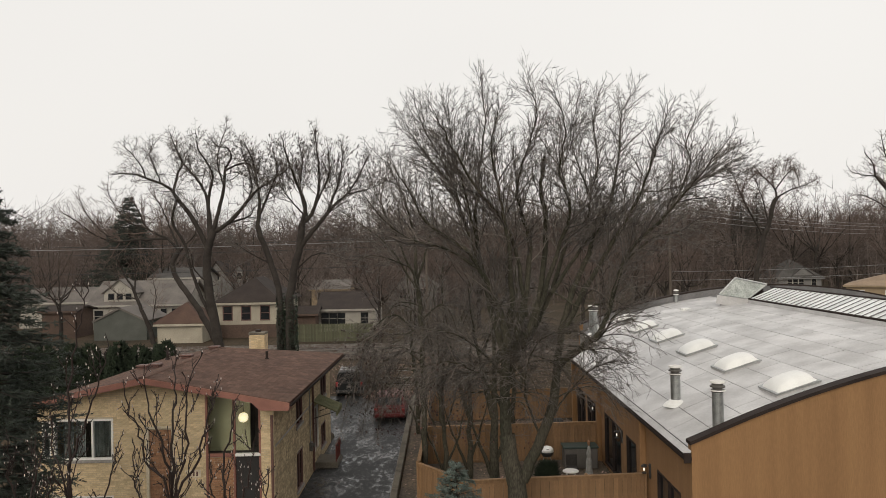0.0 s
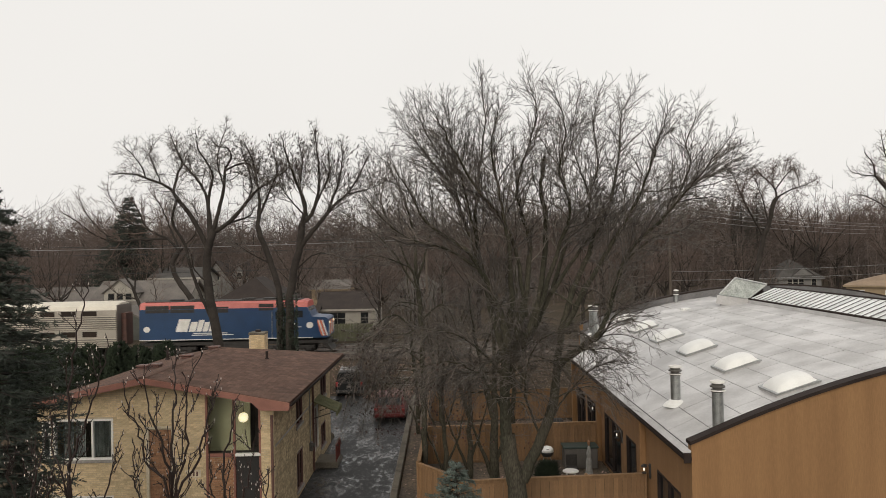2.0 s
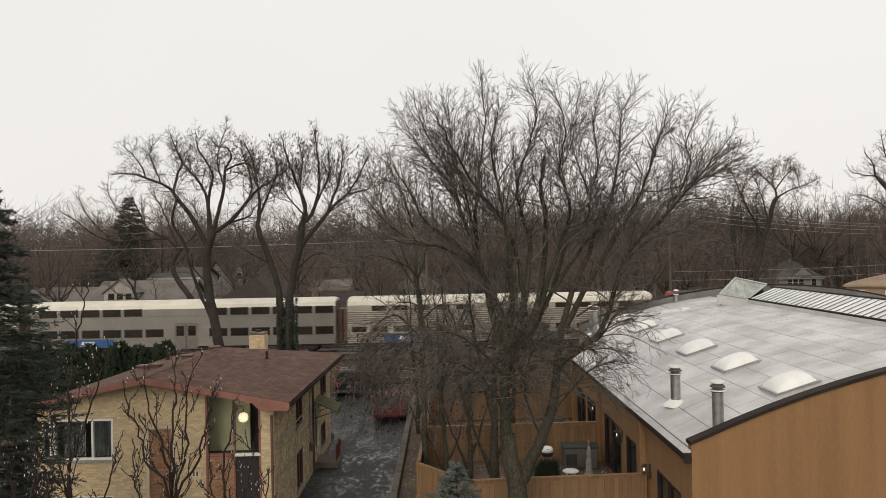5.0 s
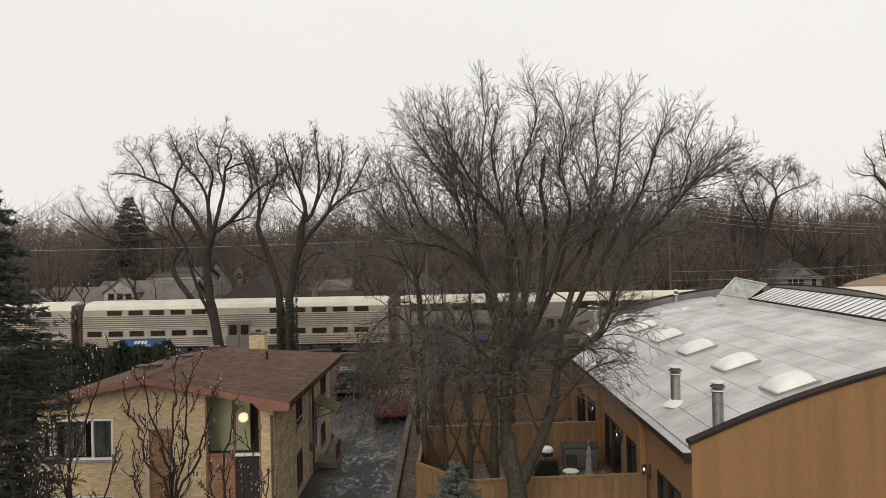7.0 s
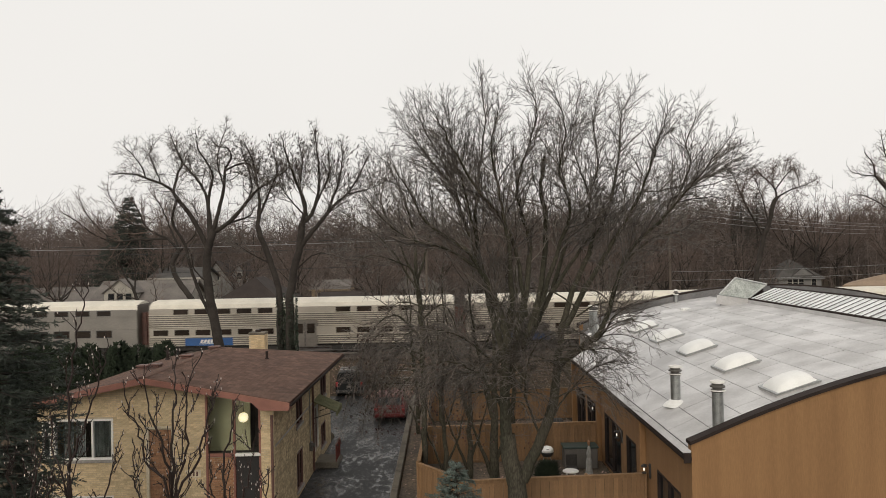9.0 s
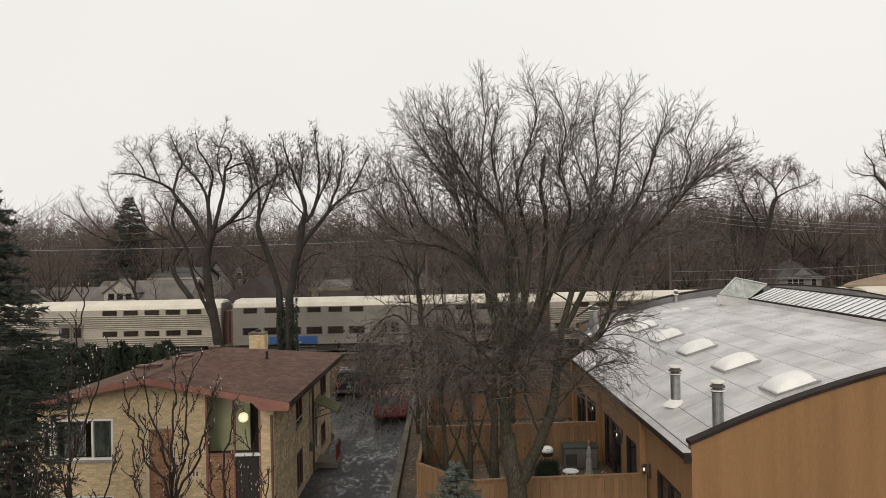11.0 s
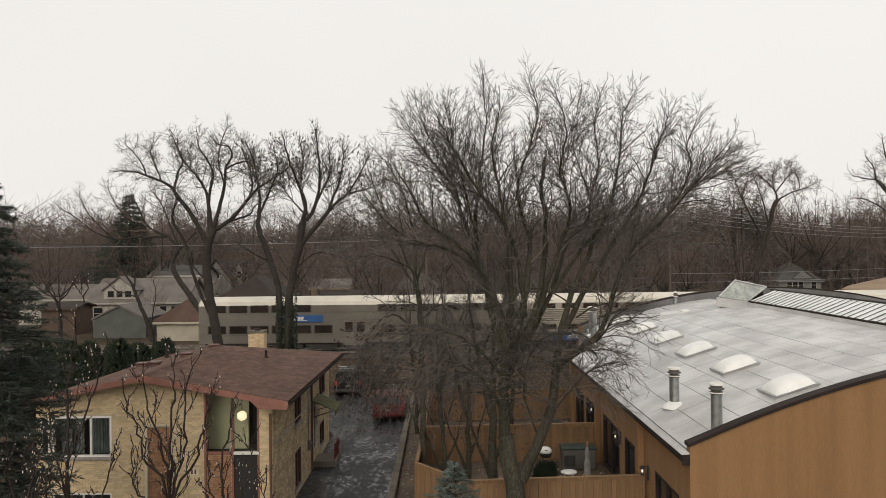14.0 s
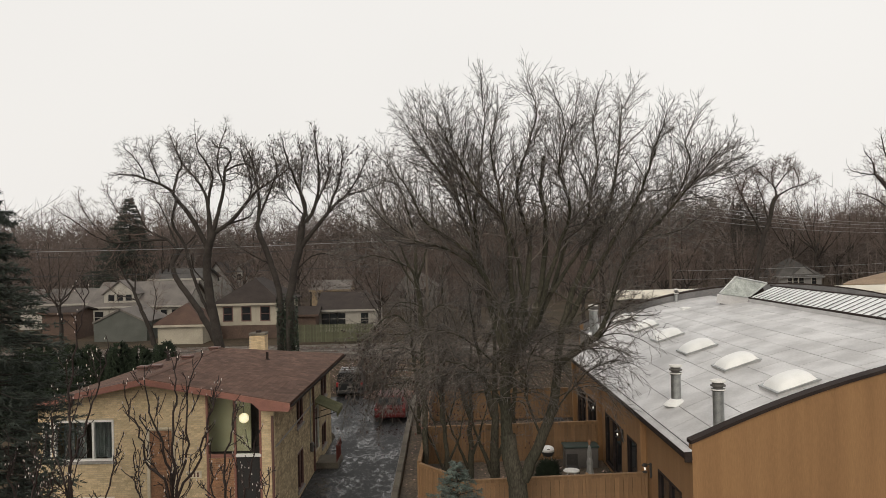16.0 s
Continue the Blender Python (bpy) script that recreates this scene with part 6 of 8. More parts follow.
# ---- houses beyond the railway ----
def far_house(name, x, y, w, d, eave, ridge, wall, roof, label, style="gable_x", windows=(), base=None, rz=0.0, category="house", overhang=0.4, z0=1.38, dormer=None, trim_mat=None):
    """A plain house; front towards the tracks. windows: (u, z, width, height) on the front; heights above its ground."""
    ob = thing(name, (x, y, z0), label, category, rz=rz)
    trim_mat = trim_mat or FAR_TRIM
    b = Shape().box(-w / 2, w / 2, 0, d, -0.3, eave)
    if style == "gable_y":        # gable to the front
        b.prism([(-w / 2, eave), (w / 2, eave), (0, ridge - 0.15)], "y", 0.0, d)
    elif style == "gable_x":
        b.prism([(0, eave), (d, eave), (d / 2, ridge - 0.15)], "x", -w / 2, w / 2)
    wl = part("wall", b, wall, ob, world=False)
    if base:
        part("base", Shape().box(-w / 2 - 0.03, w / 2 + 0.03, -0.03, d + 0.03, -0.3, base[1]), base[0], ob, world=False)
    # siding laps
    o = overhang
    r = Shape()
    if style == "gable_y":
        s = (ridge - eave) / (w / 2)
        r.slab([(-w / 2 - o, -o, eave - o * s), (0, -o, ridge), (0, d + o, ridge), (-w / 2 - o, d + o, eave - o * s)], 0.18)
        r.slab([(0, -o, ridge), (w / 2 + o, -o, eave - o * s), (w / 2 + o, d + o, eave - o * s), (0, d + o, ridge)], 0.18)
    elif style == "gable_x":
        s = (ridge - eave) / (d / 2)
        r.slab([(-w / 2 - o, -o, eave - o * s), (w / 2 + o, -o, eave - o * s), (w / 2 + o, d / 2, ridge), (-w / 2 - o, d / 2, ridge)], 0.18)
        r.slab([(-w / 2 - o, d / 2, ridge), (w / 2 + o, d / 2, ridge), (w / 2 + o, d + o, eave - o * s), (-w / 2 - o, d + o, eave - o * s)], 0.18)
    else:                          # hip
        k = min(w, d) / 2
        a, c = (-w / 2 - o, w / 2 + o), (-o, d + o)
        p, q = ((-(w / 2 - k), d / 2), (w / 2 - k, d / 2)) if w >= d else ((0, k), (0, d - k))
        e = eave - 0.05
        if w >= d:
            r.slab([(a[0], c[0], e), (a[1], c[0], e), (q[0], q[1], ridge), (p[0], p[1], ridge)], 0.15)
            r.slab([(a[1], c[1], e), (a[0], c[1], e), (p[0], p[1], ridge), (q[0], q[1], ridge)], 0.15)
            r.slab([(a[1], c[0], e), (a[1], c[1], e), (q[0], q[1], ridge)], 0.15)
            r.slab([(a[0], c[1], e), (a[0], c[0], e), (p[0], p[1], ridge)], 0.15)
        else:
            r.slab([(a[0], c[0], e), (a[1], c[0], e), (p[0], p[1], ridge)], 0.15)
            r.slab([(a[1], c[1], e), (a[0], c[1], e), (q[0], q[1], ridge)], 0.15)
            r.slab([(a[1], c[0], e), (a[1], c[1], e), (q[0], q[1], ridge), (p[0], p[1], ridge)], 0.15)
            r.slab([(a[0], c[1], e), (a[0], c[0], e), (p[0], p[1], ridge), (q[0], q[1], ridge)], 0.15)
    rf = part("roof", r, roof, ob, world=False)
    trim = Shape().box(-w / 2 - o * 0.9, w / 2 + o * 0.9, -o, -o + 0.06, eave - 0.3, eave - 0.08)
    if style != "gable_y":
        part("fascia", trim, wall, rf, world=False)
    for u, z, ww, hh in windows:
        fr = Shape()
        fr.box(u - ww / 2 - 0.09, u + ww / 2 + 0.09, -0.06, 0.02, z + hh, z + hh + 0.1).box(u - ww / 2 - 0.09, u + ww / 2 + 0.09, -0.07, 0.02, z - 0.1, z)
        fr.box(u - ww / 2 - 0.09, u - ww / 2, -0.06, 0.02, z, z + hh).box(u + ww / 2, u + ww / 2 + 0.09, -0.06, 0.02, z, z + hh).box(u - ww / 2, u + ww / 2, -0.05, 0.02, z + hh / 2 - 0.03, z + hh / 2 + 0.03)
        wn_ = part("window", fr, trim_mat, ob, world=False)
        part("pane", Shape().box(u - ww / 2, u + ww / 2, -0.03, 0.015, z, z + hh), DARK_PANE, wn_, world=False)
    if dormer:
        u, dw, dz, dh, dy = dormer
        dm = part("dormer", Shape().box(u - dw / 2, u + dw / 2, dy, dy + 2.5, dz, dz + dh).prism([(u - dw / 2, dz + dh), (u + dw / 2, dz + dh), (u, dz + dh + dw * 0.38)], "y", dy, dy + 2.5), wall, ob, world=False)
        s = Shape()
        s.slab([(u - dw / 2 - 0.25, dy - 0.25, dz + dh - 0.15), (u, dy - 0.25, dz + dh + dw * 0.4), (u, dy + 2.7, dz + dh + dw * 0.4), (u - dw / 2 - 0.25, dy + 2.7, dz + dh - 0.15)], 0.12)
        s.slab([(u, dy - 0.25, dz + dh + dw * 0.4), (u + dw / 2 + 0.25, dy - 0.25, dz + dh - 0.15), (u + dw / 2 + 0.25, dy + 2.7, dz + dh - 0.15), (u, dy + 2.7, dz + dh + dw * 0.4)], 0.12)
        part("dormer_roof", s, roof, dm, world=False)
        for i in (-1, 0, 1):
            uu = u + i * dw * 0.27
            part("window", Shape().box(uu - dw * 0.12, uu + dw * 0.12, dy - 0.05, dy + 0.02, dz + 0.15 * dh, dz + 0.85 * dh), FAR_TRIM, dm, world=False)
            part("pane", Shape().box(uu - dw * 0.09, uu + dw * 0.09, dy - 0.07, dy - 0.04, dz + 0.2 * dh, dz + 0.8 * dh), DARK_PANE, dm, world=False)
    return ob


far_house("frame_house", -36.0, 88, 11.0, 9.5, 3.0, 5.6, SIDING_WHITE, ROOF_GREY, "white frame house with a grey roof and front dormer", "gable_x",
          ((-4.4, 1.0, 1.0, 1.3), (1.9, 1.0, 0.7, 1.4), (3.2, 1.0, 0.7, 1.4), (4.5, 1.0, 0.7, 1.4)), dormer=(-2.1, 3.8, 3.3, 1.15, 0.5))
far_house("frame_house", -36.0, 101, 6.5, 8, 5.7, 6.9, SIDING_WHITE, ROOF_SLATE, "pale two storey frame house with a low roof", "gable_x", ((-1.5, 4.0, 0.8, 1.3), (1.4, 4.0, 0.8, 1.3)))
far_house("garage", -33.2, 77, 5.4, 6.0, 2.1, 3.4, SIDING_GREEN, ROOF_GREY, "grey green gabled garage with white corner trim", "gable_y", (), category="garage", overhang=0.15)
far_house("garage", -25.9, 73.6, 4.4, 5.5, 2.0, 3.9, FAR_CREAM, ROOF_BROWN, "cream garage with a reddish hip roof", "hip", (), category="garage")
far_house("bungalow", -20.2, 77.5, 6.4, 10, 3.7, 6.1, FAR_CREAM, ROOF_DARK, "white bungalow with dark hip roof and brick base", "hip",
          ((-2.1, 1.85, 0.85, 1.35), (-0.2, 1.85, 0.85, 1.35), (1.75, 1.85, 0.85, 1.35)), base=(RED_BRICK_FAR, 1.35), trim_mat=BROWN_TRIM)
far_house("gabled_house", -35.6, 118, 4.6, 9, 4.6, 7.6, SIDING_GREY, ROOF_DARK, "grey gabled house with white rake trim", "gable_y", ((0, 4.6, 0.9, 1.2),), overhang=0.3)
far_house("gabled_house", -32.6, 120, 2.6, 6, 5.4, 7.2, SIDING_GREY, ROOF_DARK, "small grey gabled wing with white trim", "gable_y", ((0, 4.6, 0.7, 1.0),), overhang=0.3)
far_house("tan_house", -15.8, 104, 5.0, 8, 3.6, 4.7, SIDING_TAN, ROOF_GREY, "low tan house with white windows", "gable_x", ((-1.2, 1.9, 0.8, 1.1), (-0.2, 1.9, 0.8, 1.1), (0.8, 1.9, 0.8, 1.1)))
far_house("sunroom_house", -10.6, 82, 6.2, 9, 2.5, 4.1, SIDING_WHITE, ROOF_DARK, "low white house with a band of windows", "gable_x", ((-2.4, 0.8, 0.8, 1.2), (-1.5, 0.8, 0.8, 1.2), (-0.6, 0.8, 0.8, 1.2), (1.9, 0.8, 0.8, 1.2)))
far_house("red_shed", -15.4, 80, 3.4, 3.0, 2.2, 2.9, RED_BRICK_FAR, ROOF_DARK, "low red brown garden shed", "gable_x", (), category="shed")
far_house("white_house", -4.6, 112, 7, 9, 3.4, 5.8, SIDING_GREY, ROOF_GREY, "grey gabled house with white rake trim", "gable_y", ((-1.5, 1.6, 0.9, 1.3), (1.5, 1.6, 0.9, 1.3)))
far_house("brown_shed", -41.0, 80, 3.6, 4, 3.0, 3.4, RED_BRICK_FAR, ROOF_DARK, "dark brown shed with a flat roof", "gable_x", (), category="shed")
far_house("white_house", -47.5, 92, 9, 8, 3.2, 4.8, SIDING_WHITE, ROOF_GREY, "low white house with a pale roof", "gable_x", ((-1, 1.2, 1.2, 1.1), (2, 1.2, 1.2, 1.1)))
far_house("dormer_house", 61.6, 130, 7.4, 8, 3.6, 6.7, SIDING_GREY, ROOF_SLATE, "grey house with a white dormer and window band", "hip", ((-1.8, 2.0, 0.8, 1.5), (-0.8, 2.0, 0.8, 1.5), (0.2, 2.0, 0.8, 1.5), (2.4, 2.0, 0.8, 1.5)), dormer=(0.6, 4.1, 2.8, 1.1, 0.15), z0=0.5)
far_house("tan_bungalow", 63.4, 104.3, 13.5, 10, 3.0, 4.5, SIDING_TAN, ROOF_TAN, "tan brick bungalow with a tan hip roof", "hip", ((-4.9, 1.1, 0.9, 1.1), (-0.9, 1.0, 1.8, 1.2)), rz=-33, trim_mat=WHITE, z0=0.9)


def picket_fence():
    ob = thing("picket_fence", (-10.6, 72.6, 1.38), "green weathered picket fence beyond the tracks", "fence")
    board = Shape().prism([(0, 0), (0.13, 0), (0.13, 1.65), (0.065, 1.75), (0, 1.65)], "y", -0.012, 0.012).mesh("picket", FENCE_OLD)
    for i in range(50):
        o = new("picket", board)
        o.parent, o.location = ob, (-3.6 + i * 0.147, -0.03, 0.02)
    for z in (0.4, 1.35):
        part("rail", Shape().box(-3.6, 3.7, -0.015, 0.04, z, z + 0.09), FENCE_OLD, ob, world=False)
    for i in range(4):
        part("post", Shape().box(-3.6 + i * 2.4, -3.5 + i * 2.4, 0.03, 0.13, -0.2, 1.6), FENCE_OLD, ob, world=False)


picket_fence()


# ---- parked cars ----
def parked_car(name, x, y, rz, material, label, length=4.5, wide=1.8, high=1.45, suv=False, rack=False):
    """Rear towards -y. Body from a side outline, narrowed towards the roof."""
    ob = thing(name, (x, y, 0.05), label, "car", rz=rz)
    hb = high * (0.58 if suv else 0.6)
    side = [(0.0, 0.35), (0.05, hb * 0.98), (0.25, hb), (length - 1.2, hb * 0.98), (length - 0.1, hb * 0.8), (length, 0.4), (length - 0.3, 0.22), (0.2, 0.22)]
    cab_ = [(0.15, hb), (0.22 if suv else 0.75, high - 0.03), (0.45 if suv else 1.2, high), (length * 0.58, high - 0.02), (length * 0.74, hb)]
    b = Shape().prism([(p, z) for p, z in side], "x", -wide / 2, wide / 2)
    body = part("body", b, material, ob, world=False)
    n = len(cab_)
    top = [(-wide / 2 * (0.98 if z <= hb else 0.8), yy, z) for yy, z in cab_] + [(wide / 2 * (0.98 if z <= hb else 0.8), yy, z) for yy, z in cab_]
    part("cabin", Shape().add(top, [tuple(range(n)), tuple(range(2 * n - 1, n - 1, -1))] + [(i, i + n, (i + 1) % n + n, (i + 1) % n) for i in range(n)]), material, body, world=False)
    ya, za, yb, zb = cab_[0][0], cab_[0][1], cab_[1][0], cab_[1][1]
    f0, f1 = 0.18, 0.88
    rw = Shape().slab([(-wide * 0.42, ya + (yb - ya) * f0 - 0.02, za + (zb - za) * f0 + 0.01), (wide * 0.42, ya + (yb - ya) * f0 - 0.02, za + (zb - za) * f0 + 0.01),
                       (wide * 0.37, ya + (yb - ya) * f1 - 0.02, za + (zb - za) * f1 + 0.01), (-wide * 0.37, ya + (yb - ya) * f1 - 0.02, za + (zb - za) * f1 + 0.01)], 0.02)
    part("rear_window", rw, CAR_GLASS, body, world=False)
    for s in (-1, 1):
        q = Shape().add([(s * wide * 0.462, length * 0.2, hb + 0.06), (s * wide * 0.462, length * 0.66, hb + 0.06), (s * wide * 0.412, length * 0.56, high - 0.1), (s * wide * 0.412, length * 0.25, high - 0.1)], [(0, 1, 2, 3) if s > 0 else (3, 2, 1, 0)])
        part("side_window", q, CAR_GLASS, body, world=False)
        part("tail_lamp", Shape().box(s * wide * 0.49 - (0.16 if s > 0 else 0), s * wide * 0.49 + (0.16 if s < 0 else 0), -0.03, 0.1, hb * 0.78, hb * (1.08 if suv else 0.93), 0.02), TAIL, body, "red tail lamp", world=False)
        part("mirror", Shape().box(s * wide * 0.5, s * wide * 0.5 + s * 0.16, length * 0.62, length * 0.66, hb, hb + 0.13, 0.02), material, body, world=False)
        for yy in (0.85, length - 0.85):
            wh = part("wheel", Shape().cyl((s * wide * 0.5 - s * 0.2, yy, 0.32), (s * wide * 0.5 + s * 0.01, yy, 0.32), 0.32, k=20), BLACK, ob, world=False)
            part("rim", Shape().cyl((s * wide * 0.5, yy, 0.32), (s * wide * 0.5 + s * 0.02, yy, 0.32), 0.2, k=14), STEEL, wh, world=False)
    part("bumper", Shape().box(-wide * 0.49, wide * 0.49, -0.1, 0.08, 0.3, 0.52, 0.05), material if not suv else BLACK, body, world=False)
    part("plate", Shape().box(-0.16, 0.16, -0.045, -0.0, hb * 0.68, hb * 0.68 + 0.14, 0.005), GREY_PLASTIC, body, world=False)
    if suv:
        part("chrome_strip", Shape().box(-0.45, 0.45, -0.05, 0.0, hb * 0.95, hb * 1.02), BLACK, body, world=False)
    if rack:
        part("roof_rail", Shape().box(-wide * 0.36, -wide * 0.33, 0.5, length * 0.55, high, high + 0.08).box(wide * 0.33, wide * 0.36, 0.5, length * 0.55, high, high + 0.08), CHROME, body, world=False)
        for yy in (0.6, 1.6):
            part("roof_bar", Shape().box(-wide * 0.36, wide * 0.36, yy, yy + 0.12, high + 0.06, high + 0.12, 0.02), CHROME, body, world=False)
    return ob


parked_car("parked_suv", -6.6, 51.4, 3, CAR_BLACK, "black sport utility car parked at the driveway's end", 4.7, 1.85, 1.72, True, True)
parked_car("parked_car", -3.3, 43.7, 0, CAR_RED, "dark red car parked beside the kerb", 4.4, 1.8, 1.45)


# ---- wires and poles ----
def cable(name, points, r, material, label):
    s = Soup()
    s.tube(points, [r] * len(points), 4)
    return tagged(new(name, s.mesh(name, material)), label, "cable")


def sag(a, b, drop, n=24):
    a, b = np.array(a, float), np.array(b, float)
    t = np.linspace(0, 1, n)[:, None]
    p = a + (b - a) * t
    p[:, 2] -= drop * 4 * (t * (1 - t))[:, 0]
    return p


for y, z, m in ((71.5, 10.75, WIRE_PALE), (71.6, 11.0, WIRE), (71.9, 10.2, WIRE), (72.4, 8.4, WIRE)):
    cable("overhead_cable", sag((-76, 71.7, z + 0.75), (-1.6, 71.7, z + 0.35), 0.6), 0.022, m, "thin overhead cable beside the railway")
for z in (14.5, 14.1, 13.6, 13.0):
    cable("overhead_cable", sag((23.5, 78, z), (84, 130, z - 1.6), 0.8), 0.018, WIRE_PALE, "thin overhead cable beside the railway")
for z in (7.3, 6.4):
    cable("overhead_cable", sag((23.5, 78, z), (70.5, 82, z + 1.5), 0.5), 0.014, WIRE_PALE, "thin overhead cable beside the railway")
for x, y, h in ((-76, 71.7, 12.6), (-1.6, 71.7, 12.0), (23.5, 78, 14.8), (70.5, 82, 10.4), (84, 130, 13.6)):
    ob = thing("utility_pole", (x, y, 1.3), "weathered wooden utility pole with a crossarm", "pole")
    part("pole", Shape().cyl((x, y, 1.0), (x, y, h), 0.16, 0.11, 10), POLE, ob)
    part("crossarm", Shape().box(x - 0.06, x + 0.06, y - 1.1, y + 1.1, h - 0.7, h - 0.55), POLE, ob)
# short post and wire fence at the end of the driveway
wf = thing("wire_fence", (-5.85, 53.4, 0), "rusty post and wire fence below the railway bank", "fence")
for i in range(6):
    x = -5.85 + i * 1.9
    part("post", Shape().cyl((x, 53.4, 0.0), (x, 53.4, 2.35 if i == 0 else 1.7), 0.055 if i == 0 else 0.03, k=8), POLE, wf)
for z in (0.5, 1.0, 1.5):
    part("wire", Shape().cyl((-5.85, 53.4, z), (3.65, 53.4, z), 0.012, k=4), STEEL, wf)


# ---- trees ----
def big_tree():
    g = Brancher(21, 0.24, 0.15, 0.035, 0.0072, (2.8, 1.3), (0.108, 0.185), (0.15, 0.5), 0.2, (16, 48), 7.6)
    g.limb([(2.48, 25.90, -0.10), (2.43, 25.90, 0.96), (2.37, 25.90, 1.84), (2.16, 25.90, 2.82), (2.08, 25.90, 3.60)], 0.406, 0.27, 14, start=None)
    g.limb([(2.07, 25.90, 3.40), (2.02, 25.74, 4.60), (2.01, 25.58, 5.79), (2.10, 25.42, 6.96), (1.79, 25.26, 8.12), (1.27, 25.10, 9.28), (0.71, 24.94, 10.04), (-0.16, 24.78, 10.62), (-0.65, 24.62, 11.09), (-1.00, 24.46, 11.82), (-1.48, 24.30, 12.64)], 0.211, 0.02, 10, start=0.42)
    g.limb([(2.59, 25.90, 2.03), (3.25, 25.80, 3.50), (3.68, 25.70, 4.77), (3.81, 25.60, 5.85), (4.12, 25.50, 6.26), (4.73, 25.40, 6.72), (5.35, 25.30, 7.39), (6.17, 25.20, 9.75), (7.26, 25.10, 10.82), (7.85, 25.00, 11.69), (8.25, 24.90, 12.70), (8.08, 24.80, 13.35), (8.40, 24.70, 14.20)], 0.203, 0.012, 12, start=0.42)
    g.limb([(7.23, 25.00, 10.82), (8.03, 24.70, 11.76), (8.69, 24.40, 12.64), (9.04, 24.10, 13.14)], 0.047, 0.012, 7, start=0.1)
    g.limb([(7.72, 24.90, 11.59), (8.66, 25.43, 12.18), (9.63, 25.97, 12.55), (10.33, 26.50, 13.05)], 0.035, 0.012, 7, start=0.1)
    g.limb([(5.99, 25.30, 9.37), (7.00, 25.43, 10.21), (8.10, 25.57, 10.52), (8.92, 25.70, 11.05)], 0.039, 0.012, 6, start=0.2)
    g.limb([(2.07, 26.00, 5.13), (2.30, 26.14, 5.89), (2.78, 26.28, 6.61), (3.29, 26.42, 7.51), (3.78, 26.56, 8.39), (4.40, 26.70, 10.18), (5.18, 26.84, 11.07), (5.33, 26.98, 11.88), (5.64, 27.12, 13.01), (5.54, 27.26, 14.56), (5.79, 27.40, 15.61)], 0.156, 0.012, 10, start=0.42)
    g.limb([(5.29, 26.90, 11.78), (5.00, 27.30, 12.94), (4.78, 27.70, 14.13), (5.20, 28.10, 15.66)], 0.039, 0.01, 6, start=0.15)
    g.limb([(3.84, 26.00, 5.69), (4.23, 26.33, 7.60), (5.12, 26.66, 9.76), (5.95, 26.99, 11.33), (6.33, 27.31, 12.57), (6.58, 27.64, 13.88), (6.73, 27.97, 14.87), (7.17, 28.30, 15.71)], 0.133, 0.012, 10, start=0.35)
    g.limb([(4.21, 26.30, 7.21), (5.36, 25.90, 9.37), (6.46, 25.50, 11.24), (6.85, 25.10, 12.34), (7.14, 24.70, 13.45), (7.31, 24.30, 14.21)], 0.109, 0.012, 9, start=0.35)
    g.limb([(2.07, 25.90, 6.13), (1.61, 26.05, 8.07), (1.22, 26.20, 10.04), (1.19, 26.35, 11.42), (1.37, 26.50, 12.82), (1.57, 26.65, 14.44), (1.50, 26.80, 15.87)], 0.133, 0.012, 10, start=0.35)
    g.limb([(1.83, 25.90, 7.98), (1.29, 26.20, 9.44), (0.64, 26.50, 11.40), (0.37, 26.80, 12.27), (-0.31, 27.10, 13.16), (-0.93, 27.40, 13.99), (-1.35, 27.70, 14.77)], 0.101, 0.012, 9, start=0.3)
    g.limb([(0.65, 26.90, 11.42), (0.17, 26.30, 12.82), (-0.47, 25.70, 13.93), (-0.78, 25.10, 14.69)], 0.039, 0.01, 6, start=0.15)
    g.limb([(1.22, 26.20, 10.04), (0.84, 25.50, 11.77), (0.40, 24.80, 13.22), (0.23, 24.10, 14.49)], 0.055, 0.01, 7, start=0.2)
    g.limb([(2.10, 25.90, 6.13), (2.29, 25.54, 8.48), (2.20, 25.18, 10.20), (1.90, 24.82, 11.70), (1.64, 24.46, 13.24), (1.86, 24.10, 14.55)], 0.125, 0.012, 9, start=0.35)
    g.limb([(2.24, 25.90, 6.12), (2.80, 25.80, 8.45), (2.94, 25.70, 10.39), (2.55, 25.60, 11.74), (2.76, 25.50, 12.88), (3.25, 25.40, 14.48), (3.01, 25.30, 15.51)], 0.133, 0.012, 9, start=0.35)
    g.limb([(2.69, 26.00, 6.59), (3.34, 26.05, 8.43), (3.58, 26.10, 10.77), (3.44, 26.15, 12.06), (3.60, 26.20, 13.18)], 0.125, 0.06, 9, start=0.7)
    g.limb([(3.11, 26.10, 7.35), (3.86, 25.62, 9.79), (4.29, 25.14, 11.30), (3.87, 24.66, 12.58), (4.00, 24.18, 13.79), (3.59, 23.70, 14.97)], 0.094, 0.012, 8, start=0.3)
    g.limb([(2.80, 25.90, 7.67), (2.31, 25.30, 10.39), (1.08, 24.70, 12.08), (0.35, 24.10, 13.31), (-0.17, 23.50, 14.29)], 0.086, 0.012, 8, start=0.3)
    g.limb([(1.23, 25.10, 9.32), (0.11, 24.85, 10.05), (-0.81, 24.60, 10.26), (-1.70, 24.35, 10.82), (-2.31, 24.10, 11.55)], 0.062, 0.012, 7, start=0.2)
    g.limb([(3.74, 26.30, 8.41), (4.95, 26.80, 9.97), (5.99, 27.30, 10.97), (7.47, 27.80, 11.59), (8.79, 28.30, 12.66)], 0.078, 0.012, 8, start=0.25)
